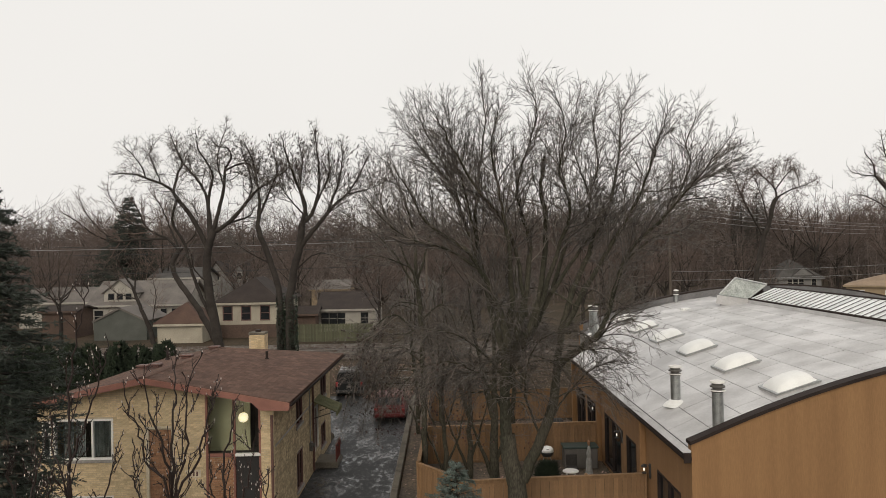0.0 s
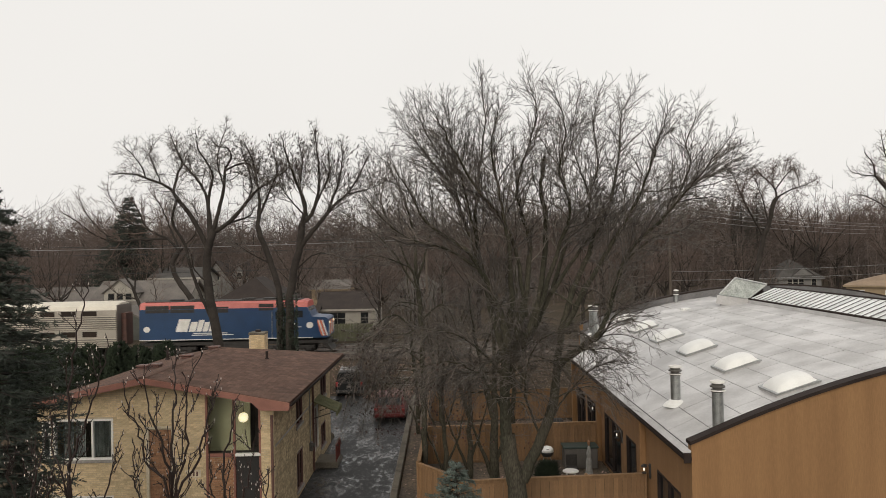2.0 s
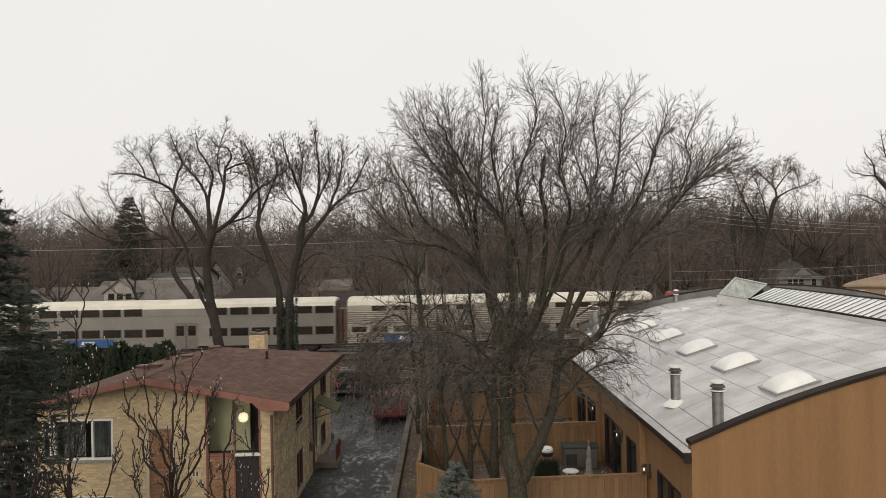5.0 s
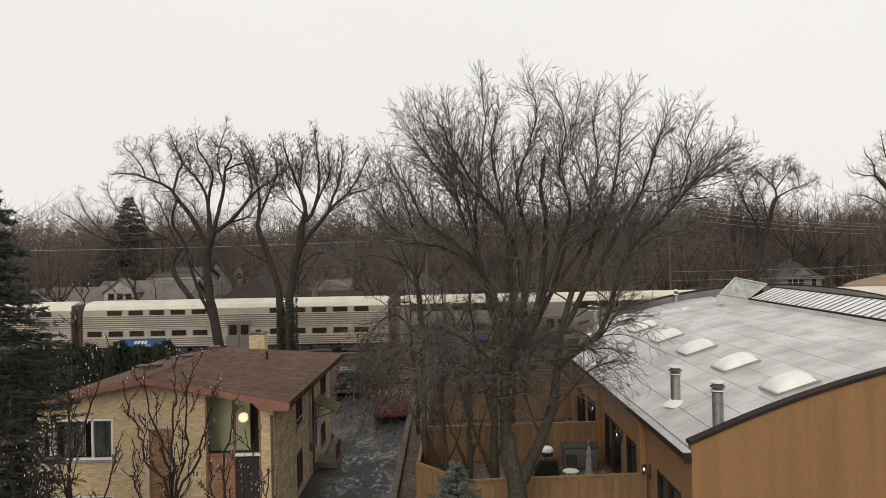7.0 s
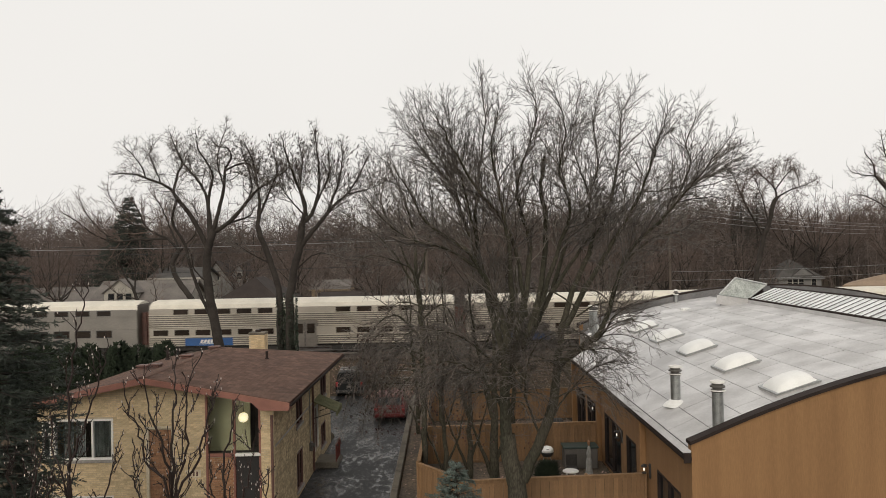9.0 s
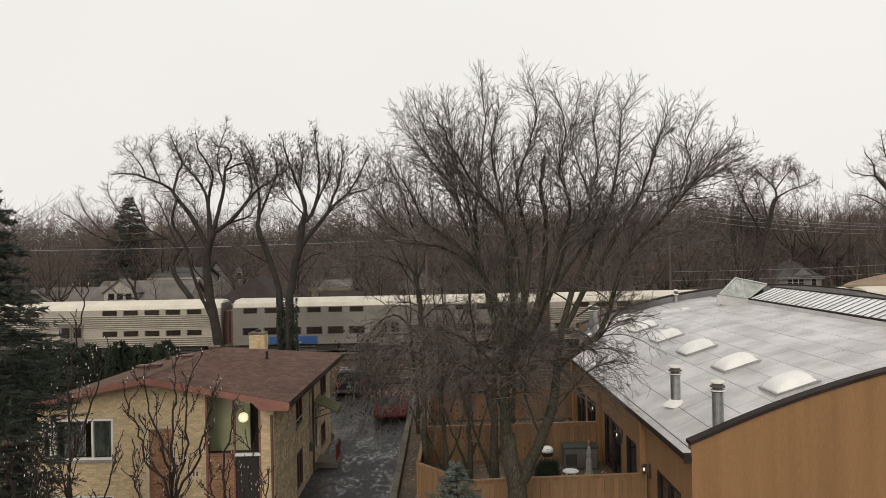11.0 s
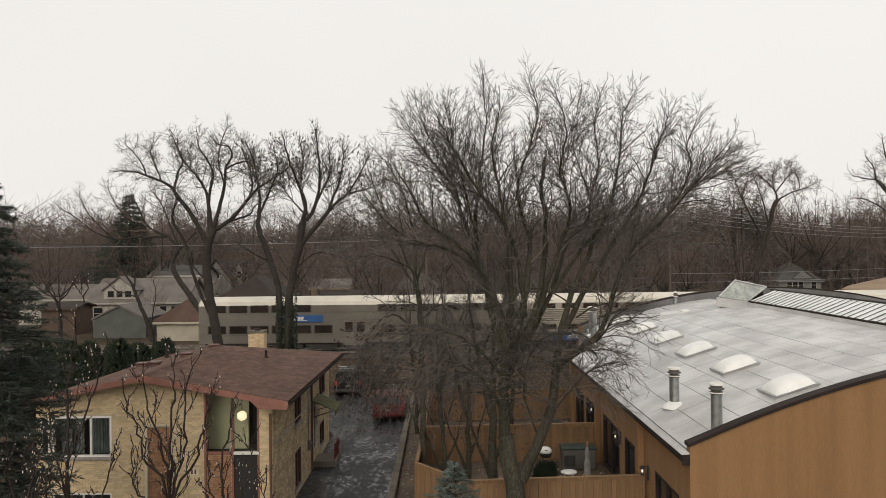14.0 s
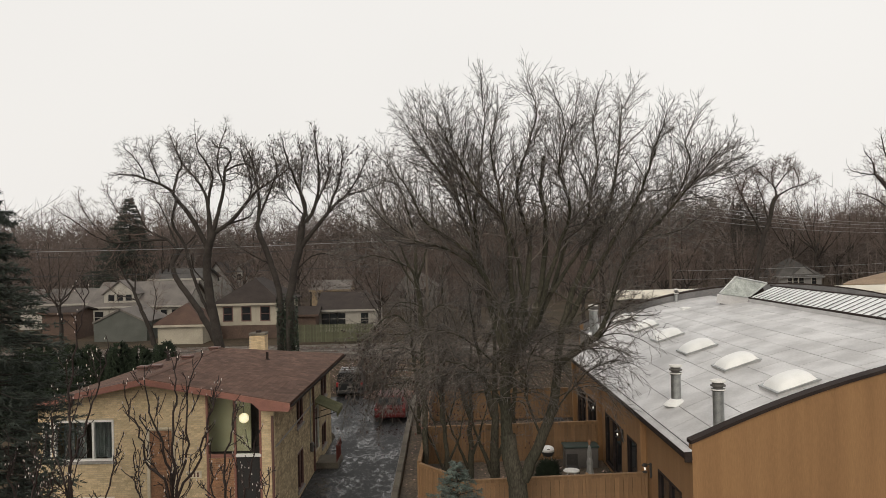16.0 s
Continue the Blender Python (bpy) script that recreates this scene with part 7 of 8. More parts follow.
    g.limb([(2.09, 25.90, 4.18), (1.56, 25.62, 5.21), (0.89, 25.34, 5.95), (0.04, 25.06, 6.29), (-0.90, 24.78, 6.07), (-1.64, 24.50, 5.30)], 0.055, 0.012, 7, start=0.3)
    g.limb([(2.05, 25.90, 5.54), (1.20, 25.45, 6.59), (0.25, 25.00, 7.23), (-0.86, 24.55, 7.40), (-1.76, 24.10, 7.01)], 0.047, 0.012, 7, start=0.3)
    g.limb([(4.82, 25.90, 6.66), (5.29, 25.60, 6.92), (5.73, 25.30, 7.67), (6.12, 25.00, 8.00)], 0.055, 0.012, 7, start=0.2)
    g.limb([(3.26, 25.90, 3.48), (2.70, 25.52, 5.02), (2.78, 25.15, 6.22), (3.22, 24.77, 7.02), (3.91, 24.40, 7.32)], 0.047, 0.012, 7, start=0.3)
    g.limb([(3.39, 25.80, 3.79), (4.21, 25.33, 5.22), (4.99, 24.87, 6.04), (5.54, 24.40, 6.28)], 0.039, 0.012, 7, start=0.3)
    # low boughs that reach out from the stems and hang at their ends
    low_rng = np.random.default_rng(23)
    for i in range(22):
        z, a = low_rng.uniform(4.6, 8.2), low_rng.uniform(0, 6.283)
        stem = np.array((2.05, 25.7, z)) if i % 3 else np.array((3.7 + 0.3 * (z - 5), 25.6, z))
        out_way = np.array((math.cos(a), -0.75 * abs(math.sin(a)) if i % 4 else 0.8, 0.0))
        size = low_rng.uniform(1.3, 3.2) * (0.8 if out_way[0] > 0 else 1.15)
        bend = low_rng.uniform(-0.1, 0.35)
        g.limb([stem, stem + out_way * size * 0.4 + [0, 0, bend * size * 0.8], stem + out_way * size * 0.75 + [0, 0, bend * size * 0.8], stem + out_way * size + [0, 0, -0.1 * size]],
               low_rng.uniform(0.025, 0.045), 0.01, 6, 0.25, 0.5)
    g.finish()
    ends = g.ends
    at = (2.45, 25.9, 0)
    ob = g.make("bare_tree", at, "large bare many stemmed tree with mossy dark trunk", wood=BARK_MOSS)
    rng = np.random.default_rng(5)
    low = ends[(ends[:, 0] < 0.4) & (ends[:, 2] < 6.8)]
    leaf_tufts(ob, low[rng.random(len(low)) < 0.12], at, rng, SEED, 0.13, 0.035, "a few dark hanging dead leaves")


def arching_tree():
    """A tree behind the fence whose limbs arch over the driveway."""
    g = Brancher(24, 0.26, 0.16, 0.03, 0.0078, (2.7, 1.25), (0.15, 0.19), (0.15, 0.5), 0.2, (18, 52), 7.8)
    g.limb([(-0.86, 31.00, -0.10), (-0.91, 31.00, 1.58), (-0.91, 31.00, 4.03), (-0.98, 31.00, 7.29), (-1.09, 31.00, 8.93)], 0.144, 0.09, 9, start=None)
    g.limb([(-1.10, 31.00, 8.69), (-1.18, 31.12, 10.56), (-1.56, 31.25, 12.17), (-2.15, 31.38, 13.41), (-2.81, 31.50, 14.20)], 0.081, 0.012, 8, start=0.3)
    g.limb([(-1.02, 31.00, 7.76), (-1.26, 30.75, 9.17), (-1.82, 30.50, 9.53), (-2.71, 30.25, 9.85), (-3.70, 30.00, 9.64)], 0.063, 0.012, 7, start=0.4)
    g.limb([(-1.05, 31.00, 8.58), (-1.88, 30.60, 10.56), (-2.59, 30.20, 12.11), (-2.94, 29.80, 13.26)], 0.054, 0.012, 7, start=0.35)
    g.limb([(-1.04, 31.00, 8.23), (-2.16, 31.33, 10.11), (-3.36, 31.67, 11.09), (-4.39, 32.00, 11.79)], 0.054, 0.012, 7, start=0.35)
    g.limb([(-1.07, 31.00, 8.81), (-0.55, 31.17, 10.55), (-0.41, 31.33, 12.20), (-0.74, 31.50, 13.64)], 0.054, 0.012, 7, start=0.35)
    g.limb([(-0.98, 31.00, 6.36), (-1.88, 30.75, 7.33), (-2.72, 30.50, 7.03), (-3.31, 30.25, 5.81), (-3.62, 30.00, 4.50)], 0.054, 0.012, 7, start=0.2)
    g.limb([(-0.97, 31.00, 5.43), (-1.75, 30.80, 5.94), (-2.25, 30.60, 5.28), (-2.67, 30.40, 4.18)], 0.045, 0.012, 7, start=0.2)
    g.limb([(-0.99, 31.00, 7.06), (-0.14, 30.80, 7.76), (0.32, 30.60, 7.30), (0.63, 30.40, 6.17)], 0.045, 0.012, 7, start=0.2)
    g.limb([(-2.25, 31.00, 7.08), (-3.04, 30.70, 6.67), (-3.61, 30.40, 5.11), (-4.01, 30.10, 3.81), (-4.17, 29.80, 2.87)], 0.027, 0.01, 6, 0.25, 0.4)
    g.limb([(-1.92, 31.00, 5.80), (-2.68, 30.73, 5.27), (-3.14, 30.47, 3.95), (-3.41, 30.20, 2.76)], 0.027, 0.01, 6, 0.25, 0.4)
    g.limb([(-1.58, 31.00, 5.44), (-2.29, 30.83, 4.32), (-2.71, 30.67, 3.21), (-2.80, 30.50, 2.44)], 0.023, 0.01, 6, 0.25, 0.4)
    low_rng = np.random.default_rng(25)
    for i in range(10):
        stem = np.array((-0.85, 31.0, low_rng.uniform(4.2, 8.2)))
        out_way = np.array((-1.0 if i % 5 else 0.7, low_rng.uniform(-0.9, 0.5), 0.0))
        size, rise = low_rng.uniform(1.2, 2.9), low_rng.uniform(0.0, 0.3)
        g.limb([stem, stem + out_way * size * 0.4 + [0, 0, rise * size], stem + out_way * size * 0.75 + [0, 0, rise * size * 0.8], stem + out_way * size + [0, 0, -0.22 * size]],
               low_rng.uniform(0.025, 0.045), 0.01, 6, 0.2, 0.48)
    g.finish()
    ends = g.ends
    at = (-0.75, 31.0, 0)
    ob = g.make("bare_tree", at, "bare tree with arching limbs over the driveway", wood=BARK_MOSS)
    rng = np.random.default_rng(6)
    low = ends[(ends[:, 2] < 7.0) & (ends[:, 0] < -1.2)]
    leaf_tufts(ob, low[rng.random(len(low)) < 0.3], at, rng, SEED, 0.14, 0.04, "tufts of dark withered leaves")


def yard_tree(x, y, h, seed, lean, r=0.13, low=False):
    g = Brancher(seed, 0.3, 0.15, 0.06, 0.0075, (2.2, 1.0), (0.24, 0.19), (0.18, 0.5), 0.22, (22, 50), 5.8)
    dx, dy = lean
    g.limb([(x, y, -0.1), (x + dx * 0.2, y, h * 0.25), (x + dx * 0.6, y + dy * 0.5, h * 0.55), (x + dx, y + dy, h * 0.85)], r, 0.02, 8, start=0.4)
    g.limb([(x + dx * 0.2, y, h * 0.25), (x - dx * 0.3 - 0.5, y - 0.4, h * 0.48), (x - dx * 0.4 - 0.9, y - 0.6, h * 0.72)], r * 0.7, 0.015, 7)
    g.limb([(x + dx * 0.4, y, h * 0.42), (x + dx + 0.8, y - 0.5, h * 0.6), (x + dx + 1.4, y - 0.8, h * 0.75)], r * 0.55, 0.015, 7)
    if low:
        g.limb([(x, y, 0.4), (x - 0.7, y - 0.3, 2.2), (x - 1.2, y - 0.5, 4.0)], r * 0.5, 0.012, 6, start=0.3, share=0.6)
        g.limb([(x, y, 0.9), (x + 0.6, y - 0.3, 2.6), (x + 1.0, y - 0.4, 4.6)], r * 0.45, 0.012, 6, start=0.3, share=0.6)
    g.finish()
    ends = g.ends
    ob = g.make("bare_tree", (x, y, 0), "slender bare tree with dark bark behind the fence", wood=BARK_MOSS)
    if low:
        q = ends[ends[:, 2] < 4.8]
        leaf_tufts(ob, q[g.rng.random(len(q)) < 0.3], (x, y, 0), g.rng, LEAF_RED, 0.12, 0.04, "a few dry reddish leaves")


big_tree()
arching_tree()
for x, y, h, s, l, r in ((0.0, 31.6, 10.0, 31, (-0.4, 0.5), 0.13), (0.95, 32.5, 11.0, 32, (0.3, 0.5), 0.16), (1.95, 31.5, 12.0, 33, (0.2, 0.8), 0.24), (-0.2, 37.5, 11.0, 34, (0.2, 0.5), 0.15),
                         (3.3, 38.0, 12.0, 35, (0.5, 0.5), 0.18), (-1.5, 41.0, 11.0, 36, (-0.5, -0.5), 0.13), (4.7, 46.5, 10.0, 37, (-0.2, 0.2), 0.2), (-0.4, 47.0, 9.0, 38, (0.5, 0.0), 0.16)):
    yard_tree(x, y, h, s, l, r, s != 35)


def railside_tree():
    g = Brancher(41, 0.34, 0.25, 0.05, 0.0125, (2.8, 1.3), (0.2, 0.2), (0.25, 0.7), 0.2, (26, 64))
    g.limb([(-16.60, 55.50, 0.30), (-16.65, 55.50, 2.85), (-16.95, 55.50, 5.03), (-17.32, 55.50, 7.33), (-17.45, 55.50, 9.21), (-17.30, 55.50, 10.54), (-16.90, 55.50, 11.78)], 0.397, 0.27, 12, start=None)
    g.limb([(-17.34, 55.50, 10.46), (-18.00, 55.31, 12.05), (-18.74, 55.12, 13.30), (-19.41, 54.94, 14.21), (-19.70, 54.75, 14.78), (-20.40, 54.56, 15.23), (-21.51, 54.38, 15.68), (-22.12, 54.19, 15.88), (-23.10, 54.00, 15.96)], 0.205, 0.05, 9, start=0.35)
    g.limb([(-19.56, 54.70, 14.53), (-19.32, 55.03, 15.95), (-19.09, 55.35, 16.81), (-19.68, 55.68, 18.03), (-20.19, 56.00, 19.14)], 0.102, 0.03, 8, start=0.2)
    g.limb([(-21.40, 54.40, 15.64), (-21.65, 54.27, 16.45), (-22.19, 54.13, 17.26), (-22.66, 54.00, 17.78)], 0.058, 0.03, 7, start=0.1)
    g.limb([(-20.34, 54.50, 15.22), (-20.92, 55.00, 16.31), (-21.50, 55.50, 17.42), (-21.47, 56.00, 18.32)], 0.051, 0.03, 7, start=0.1)
    g.limb([(-17.21, 55.50, 11.08), (-17.45, 55.80, 14.15), (-18.19, 56.10, 15.53), (-19.12, 56.40, 16.60), (-19.80, 56.70, 17.54), (-20.05, 57.00, 18.65)], 0.141, 0.03, 8, start=0.4)
    g.limb([(-16.99, 55.50, 11.62), (-17.19, 55.33, 13.37), (-17.03, 55.17, 14.60), (-16.75, 55.00, 15.82), (-17.26, 54.83, 16.97), (-17.68, 54.67, 17.77), (-17.77, 54.50, 18.86)], 0.154, 0.03, 8, start=0.4)
    g.limb([(-16.90, 55.50, 11.78), (-16.49, 55.61, 13.37), (-16.15, 55.73, 14.96), (-16.04, 55.84, 16.31), (-15.63, 55.96, 17.15), (-15.90, 56.07, 17.89), (-16.69, 56.19, 18.09), (-17.18, 56.30, 18.58)], 0.16, 0.03, 8, start=0.4)
    g.limb([(-16.13, 56.00, 16.20), (-15.27, 55.67, 16.57), (-14.31, 55.35, 16.68), (-13.86, 55.02, 16.10), (-13.55, 54.70, 15.11)], 0.083, 0.03, 7, start=0.2)
    g.limb([(-16.20, 55.90, 15.06), (-16.74, 56.27, 16.79), (-16.61, 56.63, 18.32), (-16.27, 57.00, 19.52)], 0.077, 0.03, 7, start=0.2)
    g.limb([(-16.73, 55.50, 11.70), (-15.34, 55.33, 12.66), (-14.19, 55.17, 13.96), (-13.47, 55.00, 14.68), (-12.43, 54.83, 15.27), (-11.56, 54.67, 15.81), (-10.94, 54.50, 16.31)], 0.166, 0.04, 9, start=0.35)
    g.limb([(-14.14, 55.00, 13.95), (-13.94, 55.25, 14.96), (-14.23, 55.50, 16.24), (-14.69, 55.75, 17.32), (-14.95, 56.00, 18.41)], 0.077, 0.03, 7, start=0.15)
    g.limb([(-16.14, 55.50, 12.19), (-14.40, 55.90, 12.80), (-13.98, 56.30, 13.53), (-12.96, 56.70, 13.96)], 0.09, 0.03, 7, start=0.4)
    g.limb([(-17.27, 55.50, 5.45), (-18.12, 55.40, 7.56), (-18.63, 55.30, 9.24), (-18.98, 55.20, 10.82), (-19.63, 55.10, 12.07), (-19.74, 55.00, 12.90), (-19.31, 54.90, 14.12)], 0.128, 0.09, 9, start=0.75)
    g.limb([(-17.47, 55.50, 7.96), (-18.25, 55.25, 8.90), (-18.43, 55.00, 10.06)], 0.064, 0.04, 7, start=0.5)
    g.finish(0.35, 0.6)
    g.make("railside_tree", (-16.5, 55.5, 0.4), "tall spreading bare tree beside the railway")


def leaning_tree():
    """A big tree beyond the tracks with long low limbs."""
    g = Brancher(45, 0.5, 0.18, 0.08, 0.013, (4.2, 1.7), (0.34, 0.3), (0.35, 0.9), 0.28, (22, 55))
    g.limb([(-20.03, 72.00, 1.10), (-21.23, 72.00, 0.72), (-22.64, 72.00, 3.29), (-23.84, 72.00, 5.32), (-25.37, 72.00, 7.51), (-25.93, 72.00, 9.15), (-25.20, 72.00, 10.54)], 0.372, 0.22, 10, start=None)
    g.limb([(-25.21, 72.00, 10.43), (-26.42, 72.12, 11.59), (-28.29, 72.25, 12.55), (-29.08, 72.38, 13.98), (-29.97, 72.50, 15.53)], 0.156, 0.04, 8, start=0.3)
    g.limb([(-26.45, 72.20, 11.59), (-29.42, 72.04, 11.54), (-31.25, 71.88, 11.41), (-33.32, 71.72, 12.15), (-34.57, 71.56, 13.24), (-35.98, 71.40, 14.18)], 0.12, 0.04, 8, start=0.3)
    g.limb([(-31.48, 71.80, 11.47), (-33.20, 72.07, 12.97), (-34.38, 72.33, 14.36), (-35.03, 72.60, 15.75)], 0.06, 0.03, 7, start=0.15)
    g.limb([(-28.31, 72.30, 12.55), (-30.46, 72.67, 13.37), (-31.95, 73.03, 15.17), (-32.64, 73.40, 16.58)], 0.06, 0.03, 7, start=0.15)
    g.limb([(-25.21, 72.00, 10.43), (-26.28, 72.40, 12.84), (-27.21, 72.80, 14.79), (-28.16, 73.20, 15.93)], 0.096, 0.04, 8, start=0.3)
    g.limb([(-25.10, 72.00, 10.43), (-23.61, 71.67, 11.96), (-23.20, 71.33, 13.55), (-23.60, 71.00, 14.88)], 0.072, 0.04, 8, start=0.3)
    g.finish()
    g.make("leaning_tree", (-19.8, 72.0, 1.3), "leaning bare tree with long low limbs beyond the tracks", fine=TWIG_FAR)


def umbrella_tree():
    """A tall tree with a flat spreading head, far beyond the roof."""
    g = Brancher(46, 0.4, 0.25, 0.04, 0.0145, (2.5, 1.3), (0.17, 0.17), (0.3, 0.7), 0.18, (30, 68))
    g.limb([(31.20, 75.00, 1.10), (31.15, 75.00, 6.19), (31.53, 75.00, 8.44), (32.02, 75.00, 10.68), (32.62, 75.00, 12.25), (32.99, 75.00, 13.93), (33.51, 75.00, 14.71)], 0.26, 0.2, 9, start=None)
    g.limb([(33.39, 75.00, 14.60), (33.04, 74.80, 15.60), (31.97, 74.60, 16.62), (31.22, 74.40, 17.28)], 0.104, 0.03, 7, start=0.3)
    g.limb([(33.24, 75.00, 15.39), (34.29, 75.27, 16.64), (35.11, 75.53, 17.44), (35.02, 75.80, 18.33)], 0.078, 0.03, 7, start=0.3)
    g.limb([(33.13, 75.00, 15.51), (33.24, 75.70, 16.81), (33.79, 76.40, 18.02)], 0.065, 0.03, 7, start=0.3)
    g.limb([(33.57, 75.00, 14.71), (34.78, 74.67, 15.39), (35.74, 74.33, 15.68), (36.59, 74.00, 16.14)], 0.085, 0.03, 7, start=0.3)
    g.limb([(35.34, 74.30, 15.57), (35.45, 74.85, 16.69), (35.33, 75.40, 17.42)], 0.046, 0.03, 6, start=0.3)
    g.limb([(32.02, 75.00, 10.68), (30.87, 75.10, 12.85), (29.93, 75.20, 14.91), (29.32, 75.30, 16.62), (28.81, 75.40, 17.55)], 0.104, 0.03, 7, start=0.4)
    g.limb([(29.97, 75.30, 14.80), (30.47, 75.65, 16.12), (31.03, 76.00, 17.29)], 0.052, 0.03, 6, start=0.3)
    g.limb([(32.50, 75.00, 12.08), (32.12, 75.33, 14.36), (31.62, 75.67, 16.27), (31.33, 76.00, 17.57)], 0.078, 0.03, 7, start=0.4)
    g.finish()
    g.make("umbrella_tree", (31.2, 75.0, 1.3), "tall bare tree with a flat spreading head", fine=TWIG_FAR)


def corner_tree():
    """A tree beyond the building, its limbs reaching in from the side."""
    g = Brancher(47, 0.45, 0.18, 0.06, 0.0125, (2.2, 1.2), (0.28, 0.25), (0.3, 0.7), 0.26, (26, 55))
    g.limb([(38.51, 62.00, 1.10), (38.46, 62.00, 3.81), (38.26, 62.00, 8.01), (37.95, 62.00, 11.27), (37.38, 62.00, 13.38)], 0.36, 0.26, 9, start=None)
    g.limb([(37.38, 62.00, 13.15), (36.33, 61.75, 14.55), (35.50, 61.50, 15.37), (35.15, 61.25, 16.37), (34.33, 61.00, 17.27)], 0.144, 0.03, 8, start=0.2)
    g.limb([(37.51, 62.00, 12.91), (36.37, 62.20, 15.14), (34.85, 62.40, 15.57), (34.17, 62.60, 15.84)], 0.09, 0.03, 7, start=0.4)
    g.limb([(37.33, 62.00, 13.24), (37.39, 62.33, 15.51), (36.92, 62.67, 17.44), (36.91, 63.00, 18.90)], 0.135, 0.03, 7, start=0.2)
    g.limb([(37.43, 62.00, 13.24), (38.17, 61.70, 15.43), (38.71, 61.40, 17.24)], 0.135, 0.03, 7, start=0.2)
    g.limb([(37.68, 62.00, 11.98), (36.02, 61.67, 13.06), (34.68, 61.33, 13.71), (33.58, 61.00, 13.85)], 0.072, 0.03, 7, start=0.2)
    g.finish()
    g.make("tall_bare_tree", (38.5, 62, 1.3), "tall bare tree with forked limbs beyond the building", fine=TWIG_FAR)


def ivy_tree():
    Y = 55.0
    g = Brancher(43, 0.38, 0.16, 0.1, 0.0125, (2.7, 1.25), (0.2, 0.2), (0.25, 0.65), 0.2, (20, 46))
    g.limb([(-11.95, 55.00, 0.20), (-12.00, 55.00, 3.12), (-11.99, 55.00, 5.39), (-12.04, 55.00, 7.05), (-12.54, 55.00, 9.12), (-13.13, 55.00, 10.71), (-13.52, 55.00, 11.95)], 0.27, 0.2, 10, start=None)
    g.limb([(-13.52, 55.00, 11.95), (-13.41, 55.20, 13.62), (-13.60, 55.40, 15.30), (-13.99, 55.60, 17.00), (-14.60, 55.80, 18.29)], 0.162, 0.03, 8, start=0.25)
    g.limb([(-13.47, 55.00, 12.66), (-12.61, 54.67, 14.27), (-11.89, 54.33, 16.07), (-12.11, 54.00, 17.58)], 0.108, 0.03, 8, start=0.25)
    g.limb([(-12.58, 55.00, 9.21), (-13.54, 54.73, 9.77), (-14.48, 54.47, 10.40), (-15.21, 54.20, 11.03)], 0.072, 0.02, 7, start=0.3)
    g.limb([(-11.24, 55.00, 0.20), (-11.29, 55.00, 3.11), (-11.29, 55.00, 5.38), (-11.22, 55.00, 7.03), (-10.85, 55.00, 9.09), (-10.49, 55.00, 10.41), (-10.25, 55.00, 12.14)], 0.342, 0.26, 10, start=None)
    g.limb([(-10.25, 55.00, 12.06), (-9.96, 54.70, 13.52), (-10.65, 54.40, 15.56), (-11.17, 54.10, 17.17), (-11.33, 53.80, 18.22)], 0.18, 0.03, 8, start=0.3)
    g.limb([(-10.21, 55.00, 12.14), (-9.43, 55.15, 13.12), (-9.00, 55.30, 15.20), (-9.19, 55.45, 17.72), (-9.35, 55.60, 19.00)], 0.18, 0.03, 8, start=0.3)
    g.limb([(-10.49, 55.00, 10.33), (-9.20, 54.84, 11.87), (-7.91, 54.68, 13.32), (-6.80, 54.52, 14.27), (-5.77, 54.36, 15.87), (-5.24, 54.20, 16.94)], 0.198, 0.03, 8, start=0.35)
    g.limb([(-8.40, 54.60, 12.66), (-7.61, 55.13, 15.03), (-7.32, 55.67, 16.88), (-7.45, 56.20, 18.08)], 0.117, 0.03, 7, start=0.2)
    g.limb([(-6.80, 54.50, 14.23), (-5.38, 54.25, 14.47), (-3.72, 54.00, 15.14)], 0.081, 0.02, 7, start=0.2)
    g.limb([(-9.83, 55.00, 12.59), (-10.50, 55.47, 14.49), (-10.34, 55.93, 16.63), (-10.61, 56.40, 18.17)], 0.09, 0.03, 7, start=0.3)
    g.limb([(-9.24, 55.30, 13.63), (-8.17, 54.55, 15.61), (-8.10, 53.80, 17.55)], 0.081, 0.03, 7, start=0.2)
    g.limb([(-10.12, 55.00, 12.80), (-11.09, 54.60, 13.95), (-11.48, 54.20, 14.62), (-11.80, 53.80, 14.79)], 0.063, 0.02, 7, start=0.3)
    g.limb([(-10.94, 55.00, 8.68), (-9.23, 54.80, 9.89), (-7.56, 54.60, 9.65), (-5.91, 54.40, 9.01)], 0.063, 0.02, 7, start=0.4)
    g.finish()
    tips = g.ends
    ob = g.make("ivy_clad_tree", (-11.6, Y, 0.3), "bare tree with seed clusters and an ivy covered trunk")
    rng = np.random.default_rng(3)
    tips = tips[(tips[:, 2] > 12.8) & (rng.random(len(tips)) < 0.085)] - np.array((-11.6, Y, 0.3))
    at = np.repeat(tips, 2, 0) + rng.normal(0, 0.05, (len(tips) * 2, 3))
    s = Soup()
    s.spikes(at, at + rng.normal(0, 0.06, at.shape) - [0, 0, 0.13], np.full(len(at), 0.045))
    soup_part("seed_cluster", s, SEED, ob, "hanging dry seed clusters", False)["kind"] = "stuff"
    m = 5200
    a, z = rng.uniform(0, 6.283, m), rng.beta(1.0, 1.7, m) * 7.0 - 0.2
    stem = rng.random(m) < 0.55
    r = np.where(stem, 0.29, 0.23) - 0.008 * z + rng.uniform(0, 0.1, m)
    at = np.stack([np.where(stem, 0.48, -0.22) + np.where(stem, 0.0, -0.02) * z + r * np.cos(a), r * np.sin(a), z], 1)
    out_way = np.stack([np.cos(a), np.sin(a), rng.uniform(-1.0, 0.2, m)], 1) + rng.normal(0, 0.3, (m, 3))
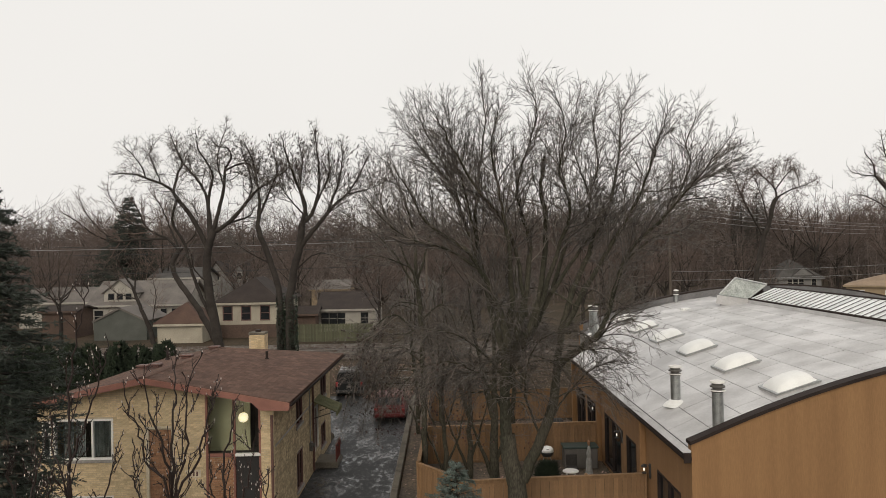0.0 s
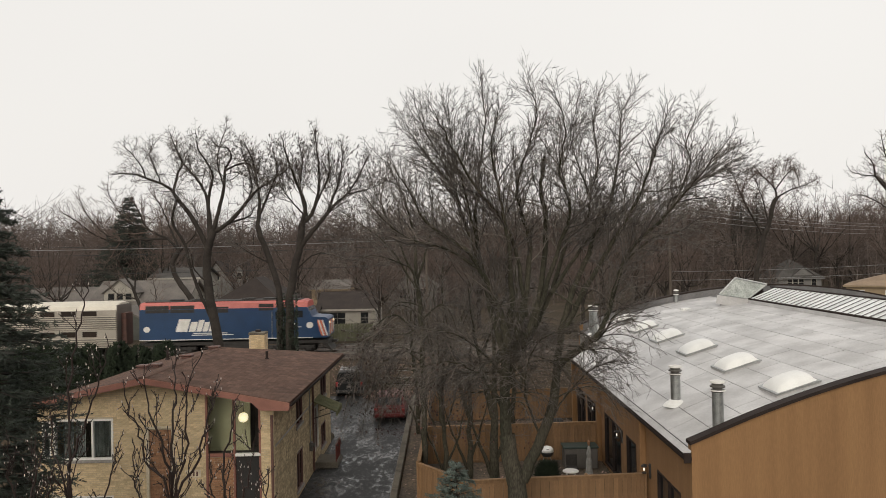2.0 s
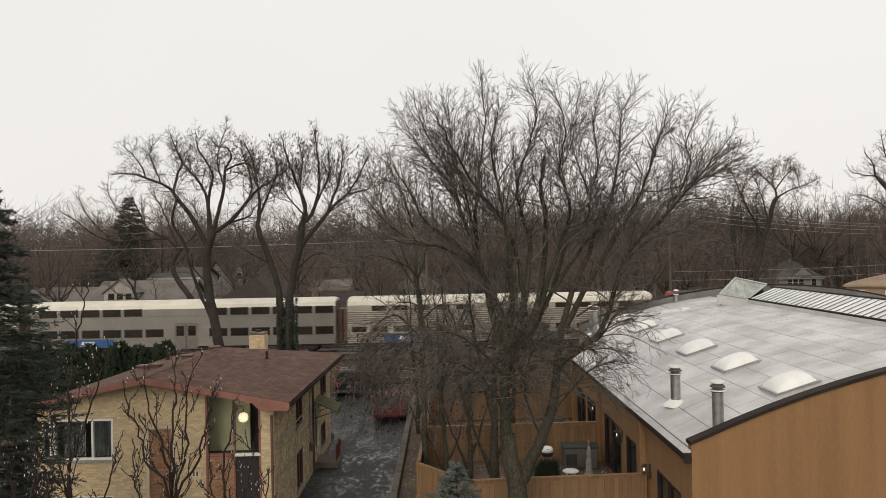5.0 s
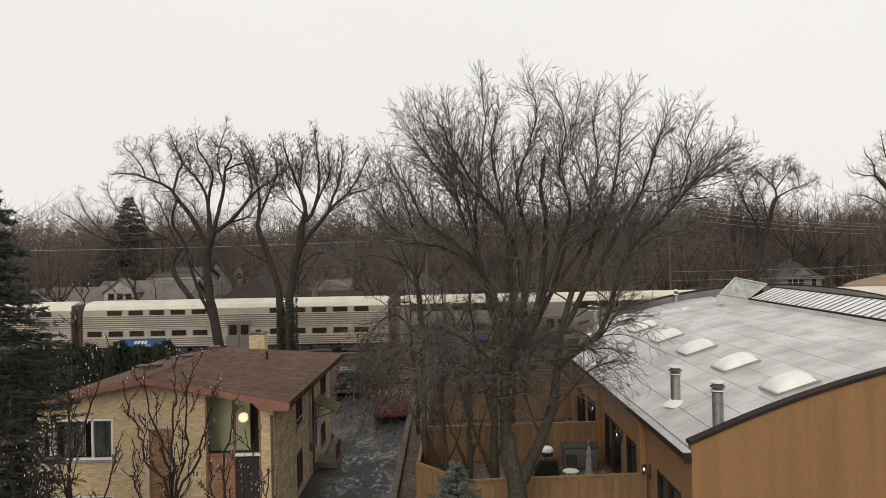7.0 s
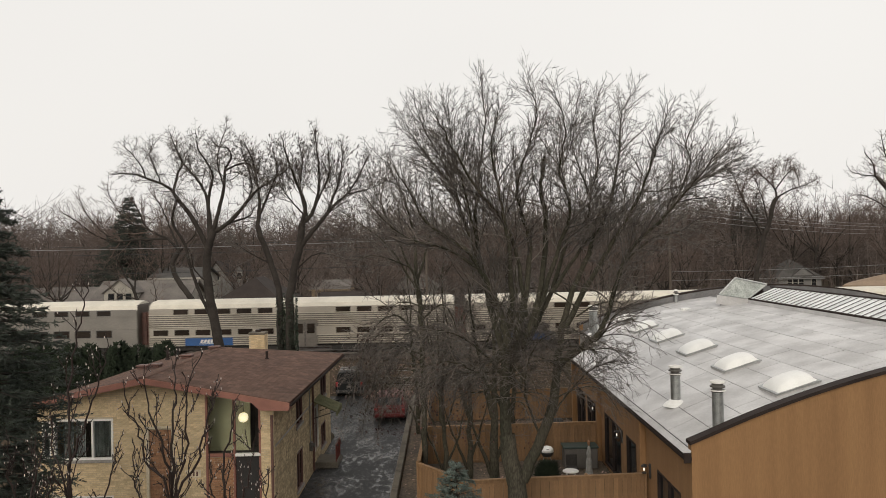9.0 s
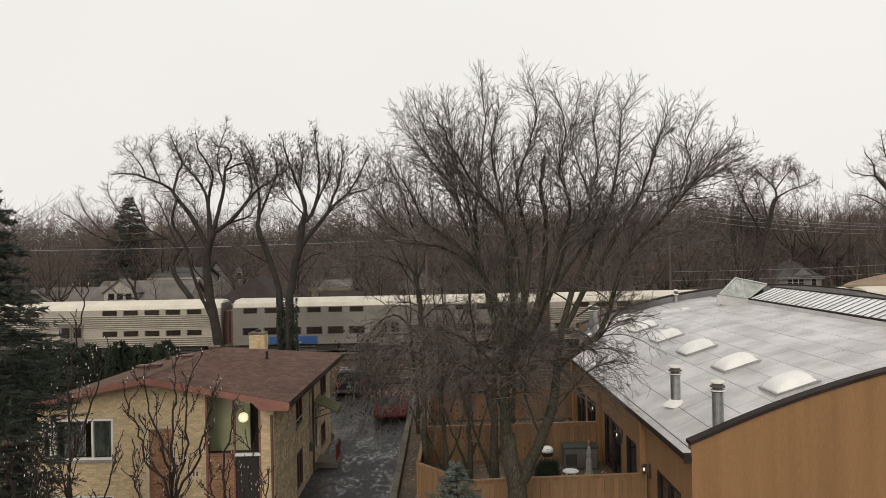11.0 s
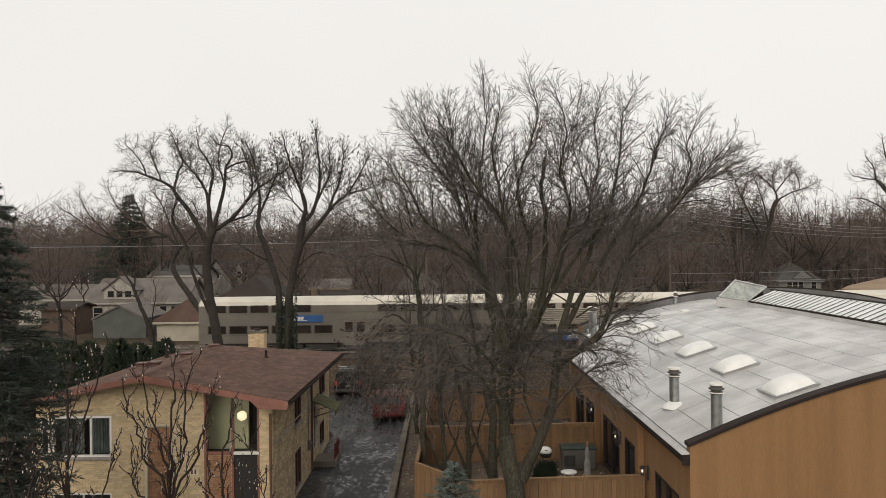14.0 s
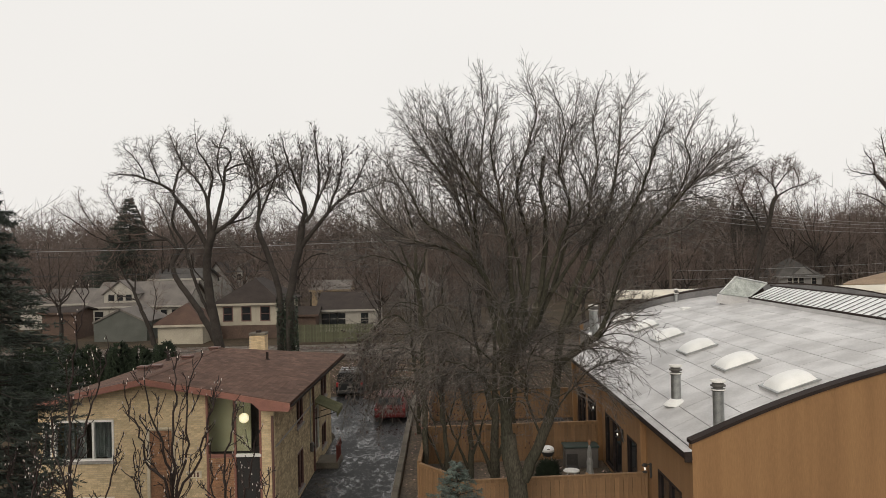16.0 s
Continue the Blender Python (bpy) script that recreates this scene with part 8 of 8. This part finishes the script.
    out_way /= np.linalg.norm(out_way, axis=1)[:, None]
    side = np.cross(out_way, rng.normal(size=(m, 3)))
    side /= np.linalg.norm(side, axis=1)[:, None]
    s = Soup()
    s.leaves(at, out_way, side, rng.uniform(0.1, 0.18, m), rng.uniform(0.05, 0.08, m))
    soup_part("ivy", s, IVY, ob, "dark green ivy on the trunk", False)


def garage_tree():
    """A slighter tree beyond the tracks, in front of the garages."""
    g = Brancher(48, 0.45, 0.17, 0.08, 0.013, (2.6, 1.2), (0.4, 0.3), (0.3, 0.8), 0.3, (25, 55))
    g.limb([(-28.14, 73.20, 1.10), (-28.19, 73.20, 0.25), (-28.53, 73.20, 2.46), (-29.21, 73.20, 4.12), (-29.84, 73.20, 5.79), (-30.26, 73.20, 7.01)], 0.324, 0.14, 9, start=None)
    g.limb([(-30.21, 73.20, 6.89), (-30.90, 73.07, 8.01), (-31.37, 72.93, 9.12), (-31.95, 72.80, 10.23)], 0.108, 0.03, 7, start=0.2)
    g.limb([(-29.84, 73.20, 5.79), (-30.88, 73.33, 6.07), (-32.03, 73.47, 6.47), (-32.91, 73.60, 7.20)], 0.081, 0.03, 7, start=0.3)
    g.limb([(-30.10, 73.20, 6.62), (-30.05, 73.40, 7.98), (-30.21, 73.60, 9.53), (-29.82, 73.80, 10.74)], 0.09, 0.03, 7, start=0.2)
    g.limb([(-28.53, 73.20, 2.57), (-28.21, 73.03, 4.39), (-27.89, 72.87, 6.05), (-28.02, 72.70, 7.42)], 0.072, 0.03, 7, start=0.3)
    g.finish()
    g.make("garage_tree", (-28.0, 73.2, 1.3), "slender leaning bare tree in front of the garages", fine=TWIG_FAR)


railside_tree()
garage_tree()
leaning_tree()
umbrella_tree()
corner_tree()
ivy_tree()


def far_tree_kind(seed, h, spread, fine, label="bare grey brown tree in the distance"):
    """A bare tree of the distance, built about its foot."""
    rng = random.Random(seed)
    g = Brancher(seed, 0.6, 0.18, 0.08, 0.018, (4.2, 1.9), (0.62, 0.5), (0.4, 1.1), 0.4, (22, 55))
    z = h * rng.uniform(0.2, 0.3)
    g.limb([(0, 0, -0.3), (0.1, 0, z * 0.5), (0, 0, z)], h * 0.02, h * 0.016, 7, start=None)
    g.limb([(0, 0, z * 0.9), (0.2, 0.1, h * 0.5), (0, 0, h * 0.85)], h * 0.012, 0.03, 6, start=0.2)
    for i in range(6):
        a = i * 1.047 + rng.uniform(-0.4, 0.4)
        q = spread * rng.uniform(0.5, 0.85)
        top = h * rng.uniform(0.55, 0.85)
        g.limb([(0, 0, z * rng.uniform(0.8, 1.4)), (q * 0.45 * math.cos(a), q * 0.45 * math.sin(a), z + (top - z) * 0.45), (q * math.cos(a), q * math.sin(a), top)],
               h * 0.009, 0.03, 5, start=0.25)
    g.finish()
    return g.make("distant_tree", (0, 0, 0), label, group="trees beyond the railway", wood=BARK, fine=fine)


def make_distance():
    rng = random.Random(17)
    kinds = [far_tree_kind(s, h, w, TWIG_FAR) for s, h, w in ((51, 15, 5.5), (52, 13, 4.6), (53, 15.5, 6.8), (54, 12, 5.2))]
    spots = [(-38, 74.5, 0.85, 1), (-6.5, 75, 0.8, 3), (-3.0, 77, 0.7, 1), (14, 76, 0.8, 0), (21, 79, 0.9, 3), (26.5, 82, 0.8, 1), (66, 142, 1.25, 2), (73, 146, 1.3, 0), (80, 148, 1.25, 2), (58, 150, 1.35, 2), (88, 150, 1.3, 0)]
    for row, (y, n, half, lo, hi) in enumerate(((90, 12, 62, 0.7, 0.95), (112, 17, 80, 0.8, 1.1), (140, 20, 98, 1.0, 1.3))):
        for i in range(n):
            x = -half + 2 * half * (i + rng.uniform(0.1, 0.9)) / n
            yy = y + rng.uniform(-9, 9)
            if row == 0 and (-40 < x < -12):
                yy += 14
            size, kind = rng.uniform(lo, hi), rng.randrange(4)
            if not (0.43 < x / yy < 0.56 and yy < 131):
                spots.append((x, yy, size, kind))
    used = set()
    for x, y, s, k in spots:
        m = pose(x, y, ground_z(y) - 0.1, 0, 0, rng.uniform(0, 360))
        src = kinds[k]
        if k not in used:
            used.add(k)
            src.matrix_world = m
            src.scale = (s, s, s)
        else:
            ob = copy_thing(src, m)
            ob.scale = (s, s, s)
    # far brush and woods to the horizon, clump by clump
    g = np.random.default_rng(77)
    s = Soup()
    for y0, y1, m, h0, h1, r in ((92, 120, 240, 4, 8, 0.05), (120, 160, 520, 8, 13, 0.07), (160, 240, 1700, 15, 23, 0.12)):
        y = g.uniform(y0, y1, m)
        x = g.uniform(-0.72, 0.72, m) * y
        x = np.where((y < 131) & (x / y > 0.44) & (x / y < 0.7), x - y * 0.62, x)
        h = g.uniform(h0, h1, m) * (0.92 + 0.35 * np.array([noise.noise((a * 0.04, b * 0.04, 2)) for a, b in zip(x, y)]))
        b = np.stack([x, y, np.full(m, 1.2)], 1)
        t = b + np.stack([g.normal(0, 0.07, m) * h, g.normal(0, 0.07, m) * h, h * 0.9], 1)
        s.spikes(b, t, np.full(m, r * 1.8))
        k = 13
        f = g.uniform(0.18, 0.85, (m, k))
        c = (b[:, None] + (t - b)[:, None] * f[..., None]).reshape(-1, 3)
        hh = np.repeat(h, k)
        ln = hh * g.uniform(0.2, 0.48, m * k)
        d = np.stack([g.normal(0, 0.7, m * k), g.normal(0, 0.7, m * k), g.uniform(-0.1, 1.0, m * k)], 1)
        d /= np.linalg.norm(d, axis=1)[:, None]
        e = c + d * ln[:, None]
        s.spikes(c, e, np.full(m * k, r * 0.8))
        for _ in range(4):
            q = c + (e - c) * g.uniform(0.25, 0.95, m * k)[:, None]
            w = d + g.normal(0, 0.75, (m * k, 3)) + [0, 0, 0.1]
            w /= np.linalg.norm(w, axis=1)[:, None]
            s.spikes(q, q + w * (ln * g.uniform(0.25, 0.6, m * k))[:, None], np.full(m * k, r * 0.5))
    tagged(new("far_woods", s.mesh("far_woods", WOODS)), "leafless grey brown woods on the horizon", "woods", kind="stuff")


make_distance()
conifer("distant_spruce", (-46.6, 112, 1.3), 17.4, 8.2, "tall dark spruce among bare trees", NEEDLE_DARK, 61, 34, 12, 24, 0.36, 0.15, 0.2, 4)
conifer("distant_spruce", (56.0, 141, 1.3), 18.2, 5.6, "tall spruce among bare trees, haze put into its brownish colour", NEEDLE_FAR, 62, 24, 10, 14, 0.26, 0.3, 0.2, 4)
conifer("distant_spruce", (59.8, 143, 1.3), 18.6, 5.6, "tall spruce among bare trees, haze put into its brownish colour", NEEDLE_FAR, 63, 24, 10, 14, 0.26, 0.3, 0.2, 4)
conifer("spruce", (-12.15, 19.6, 0), 12.7, 4.2, "dark green spruce with drooping boughs beside the house", NEEDLE, 64, 44, 12, 24, 0.15, 0.05, 0.22, 8, 2.3)
conifer("blue_spruce", (0.24, 20.0, 0), 4.35, 2.2, "young blue spruce in front of the fence", NEEDLE_BLUE, 65, 26, 11, 20, 0.1, 0.05, 0.1, 7)


def hedge():
    """Dark yews behind the house, each with an uneven outline."""
    rng = np.random.default_rng(9)
    spots = [(-25.9 + i * 0.98, 46.2 + 0.5 * (i % 3), 1.6, 4.5 + 0.25 * math.sin(i * 2.3)) for i in range(10)] + [(-27.2, 46, 1.5, 3.2)]
    for i, (x, y, r, h) in enumerate(spots):
        s = Soup()
        m = 3600
        a, z = rng.uniform(0, 6.283, m), rng.uniform(0, 1, m) ** 0.8
        rad = r * (0.75 + 0.25 * np.sin(a * 3 + i)) * (1 - z ** 3) ** 0.6 * rng.uniform(0.5, 1, m) ** 0.4
        b = np.stack([rad * np.cos(a), rad * np.sin(a), z * h * (0.85 + 0.15 * np.sin(a * 2 + i * 2))], 1)
        d = np.stack([np.cos(a), np.sin(a), np.full(m, 0.9)], 1) + rng.normal(0, 0.5, (m, 3))
        d /= np.linalg.norm(d, axis=1)[:, None]
        s.spikes(b, b + d * rng.uniform(0.12, 0.36, m)[:, None], np.full(m, 0.075))
        w = Soup()
        w.tube([(0, 0, -0.1), (0, 0, h * 0.8)], [0.08, 0.03], 6)
        ob = thing("yew", (x, y, 0), "dark green yew shrub behind the house", "shrub", "yews behind the house")
        soup_part("stem", w, BARK, ob)
        soup_part("crown", s, YEW, ob, smooth=False)


hedge()


def budding_tree(x, y, stems, seed, label):
    """A small tree close to the window, its reddish twigs tipped with downy buds."""
    rng = np.random.default_rng(seed)
    wood, fine, ends = Soup(), Soup(), []
    org = np.array((x, y, 0.0))
    wood.tube(spline([(0, 0, -0.1), (0.05, 0, 2.5), (0, 0, 5.2)], 4), np.linspace(0.11, 0.06, 9), 10)

    def shoot(p, r, level):
        n = len(p)
        size = np.linalg.norm(np.diff(p, axis=0), axis=1).sum()
        ends.append(p[-1])
        for f in np.arange(0.25, 0.98, 0.12 if level == 0 else 0.34):
            f += rng.uniform(-0.04, 0.04)
            i = min(int(f * (n - 1)), n - 2)
            t = unit(p[i + 1] - p[i])
            at = p[i] + (p[i + 1] - p[i]) * (f * (n - 1) - i)
            d = unit(t * 0.7 + unit(np.cross(t, rng.normal(size=3))) * rng.uniform(0.5, 0.9) + np.array([0, 0, 0.25]))
            length = rng.uniform(0.16, 0.6) * (1.25 - f) * (1.0 if level == 0 else 0.5) + 0.05
            q = [at]
            for j in range(4):
                d = unit(d + rng.normal(0, 0.13, 3) + np.array([0, 0, 0.14]))
                q.append(q[-1] + d * length / 4)
            q = np.array(q)
            w = max(0.0045, r[i] * 0.5)
            fine.tube(q, np.linspace(w, 0.0045, 5), 5)
            # knobbly spurs
            for _ in range(2):
                e = q[rng.integers(1, 4)] + rng.normal(0, 0.03, 3)
                ends.append(e)
                fine.tube([q[2], (q[2] + e) / 2, e], [0.005, 0.0045, 0.004], 4)
            if level == 0 and length > 0.22:
                shoot(q, np.linspace(w, 0.0045, 5), 1)
            else:
                ends.append(q[-1])

    for pts, r in stems:
        p = spline([(x, y, 5.0), *pts], 5) - org
        p[1:-1] += rng.normal(0, 0.018, p[1:-1].shape)
        rr = np.linspace(r * 0.72, 0.0055, len(p))
        wood.tube(p, rr, 7)
        shoot(p, rr, 0)
    ob = thing("budding_tree", (x, y, 0), label, "tree")
    soup_part("trunk", wood, TWIG_RED, ob)
    soup_part("crown", fine, TWIG_RED, ob)
    s = Shape()
    for e in ends:
        if rng.random() < 0.62:
            continue
        k = rng.uniform(0.4, 0.72)
        s.lathe(e[0], e[1], [(0.003, e[2] - 0.012 * k), (0.01 * k, e[2]), (0.0095 * k, e[2] + 0.012 * k), (0.002, e[2] + 0.034 * k)], 6)
    tagged(part("bud", s, BUD, ob, "pale downy buds", smooth=True, world=False), kind="stuff")


def bud_stems(rows):
    """Stems from rows of (x, z) pairs; the depth wanders a little."""
    rng = random.Random(len(rows) * 7 + 1)
    made = []
    for base_y, r, pts in rows:
        dy = rng.uniform(-0.25, 0.25)
        made.append(([(x, base_y + dy * i / len(pts), z) for i, (x, z) in enumerate(pts)], r))
    return made


budding_tree(-3.3, 9.0, bud_stems((
    (9, 0.034, ((-3.29, 6.9), (-3.33, 7.55), (-3.5, 8.15), (-3.53, 8.72))), (9, 0.028, ((-3.28, 7.0), (-3.12, 7.75), (-3.12, 8.3), (-2.92, 8.82))),
    (9, 0.026, ((-3.32, 7.0), (-3.58, 7.6), (-3.7, 8.05), (-3.8, 8.55))), (9, 0.03, ((-3.25, 6.9), (-2.98, 7.6), (-2.84, 8.05), (-2.78, 8.4))),
    (9, 0.03, ((-3.3, 7.2), (-3.27, 7.9), (-3.25, 8.4), (-3.23, 8.78))), (9, 0.024, ((-3.28, 6.7), (-3.7, 7.1), (-3.78, 7.4), (-3.8, 7.75))))), 71,
    "budding reddish twigged tree in front of the brick house")
budding_tree(-4.5, 9.2, bud_stems((
    (9.2, 0.03, ((-4.6, 6.9), (-4.62, 7.9), (-4.58, 8.65), (-4.42, 9.3), (-4.35, 9.75))), (9.2, 0.024, ((-4.62, 7.2), (-4.4, 8.0), (-4.2, 8.5), (-4.1, 9.0))),
    (9.2, 0.022, ((-4.62, 7.0), (-4.85, 7.7), (-4.85, 8.3))), (9.2, 0.02, ((-4.5, 6.6), (-4.2, 7.0), (-4.02, 7.5), (-3.98, 7.75))))), 72,
    "budding reddish twigged tree beside the spruce")
budding_tree(-2.5, 9.1, bud_stems((
    (9.1, 0.03, ((-2.62, 6.7), (-2.72, 7.4), (-2.6, 7.9), (-2.55, 8.2))), (9.1, 0.026, ((-2.5, 6.7), (-2.4, 7.3), (-2.3, 7.8))),
    (9.1, 0.024, ((-2.6, 6.6), (-2.85, 7.1), (-2.9, 7.6))), (9.1, 0.022, ((-2.45, 6.5), (-2.2, 7.0), (-2.15, 7.4))))), 73,
    "budding reddish twigged tree before the glazed entry")
budding_tree(-5.3, 9.4, bud_stems((
    (9.4, 0.03, ((-5.3, 6.6), (-5.2, 7.2), (-5.1, 7.7))), (9.4, 0.026, ((-5.35, 6.6), (-5.45, 7.3), (-5.4, 7.8))), (9.4, 0.022, ((-5.25, 6.5), (-4.95, 7.0), (-4.85, 7.4))))), 74,
    "low budding reddish twigged tree under the spruce")


# ---- what moves ----
def motions():
    """The train passes from the left to the right; places of its first coupling by the second."""
    couplings = ((0.0, -54.9), (3.5, -4.65), (7.0, 47.9), (9.0, 79.32), (11.5, 119.85), (12.0, 127.6), (12.5, 136.75), (13.0, 144.45), (13.5, 152.9), (14.0, 161.45), (14.5, 170.05), (16.0, 195.6))
    for ob, shift in TRAIN:
        walk(ob, [(t, pose(x + shift, FACE, RAIL_TOP)) for t, x in couplings])


motions()
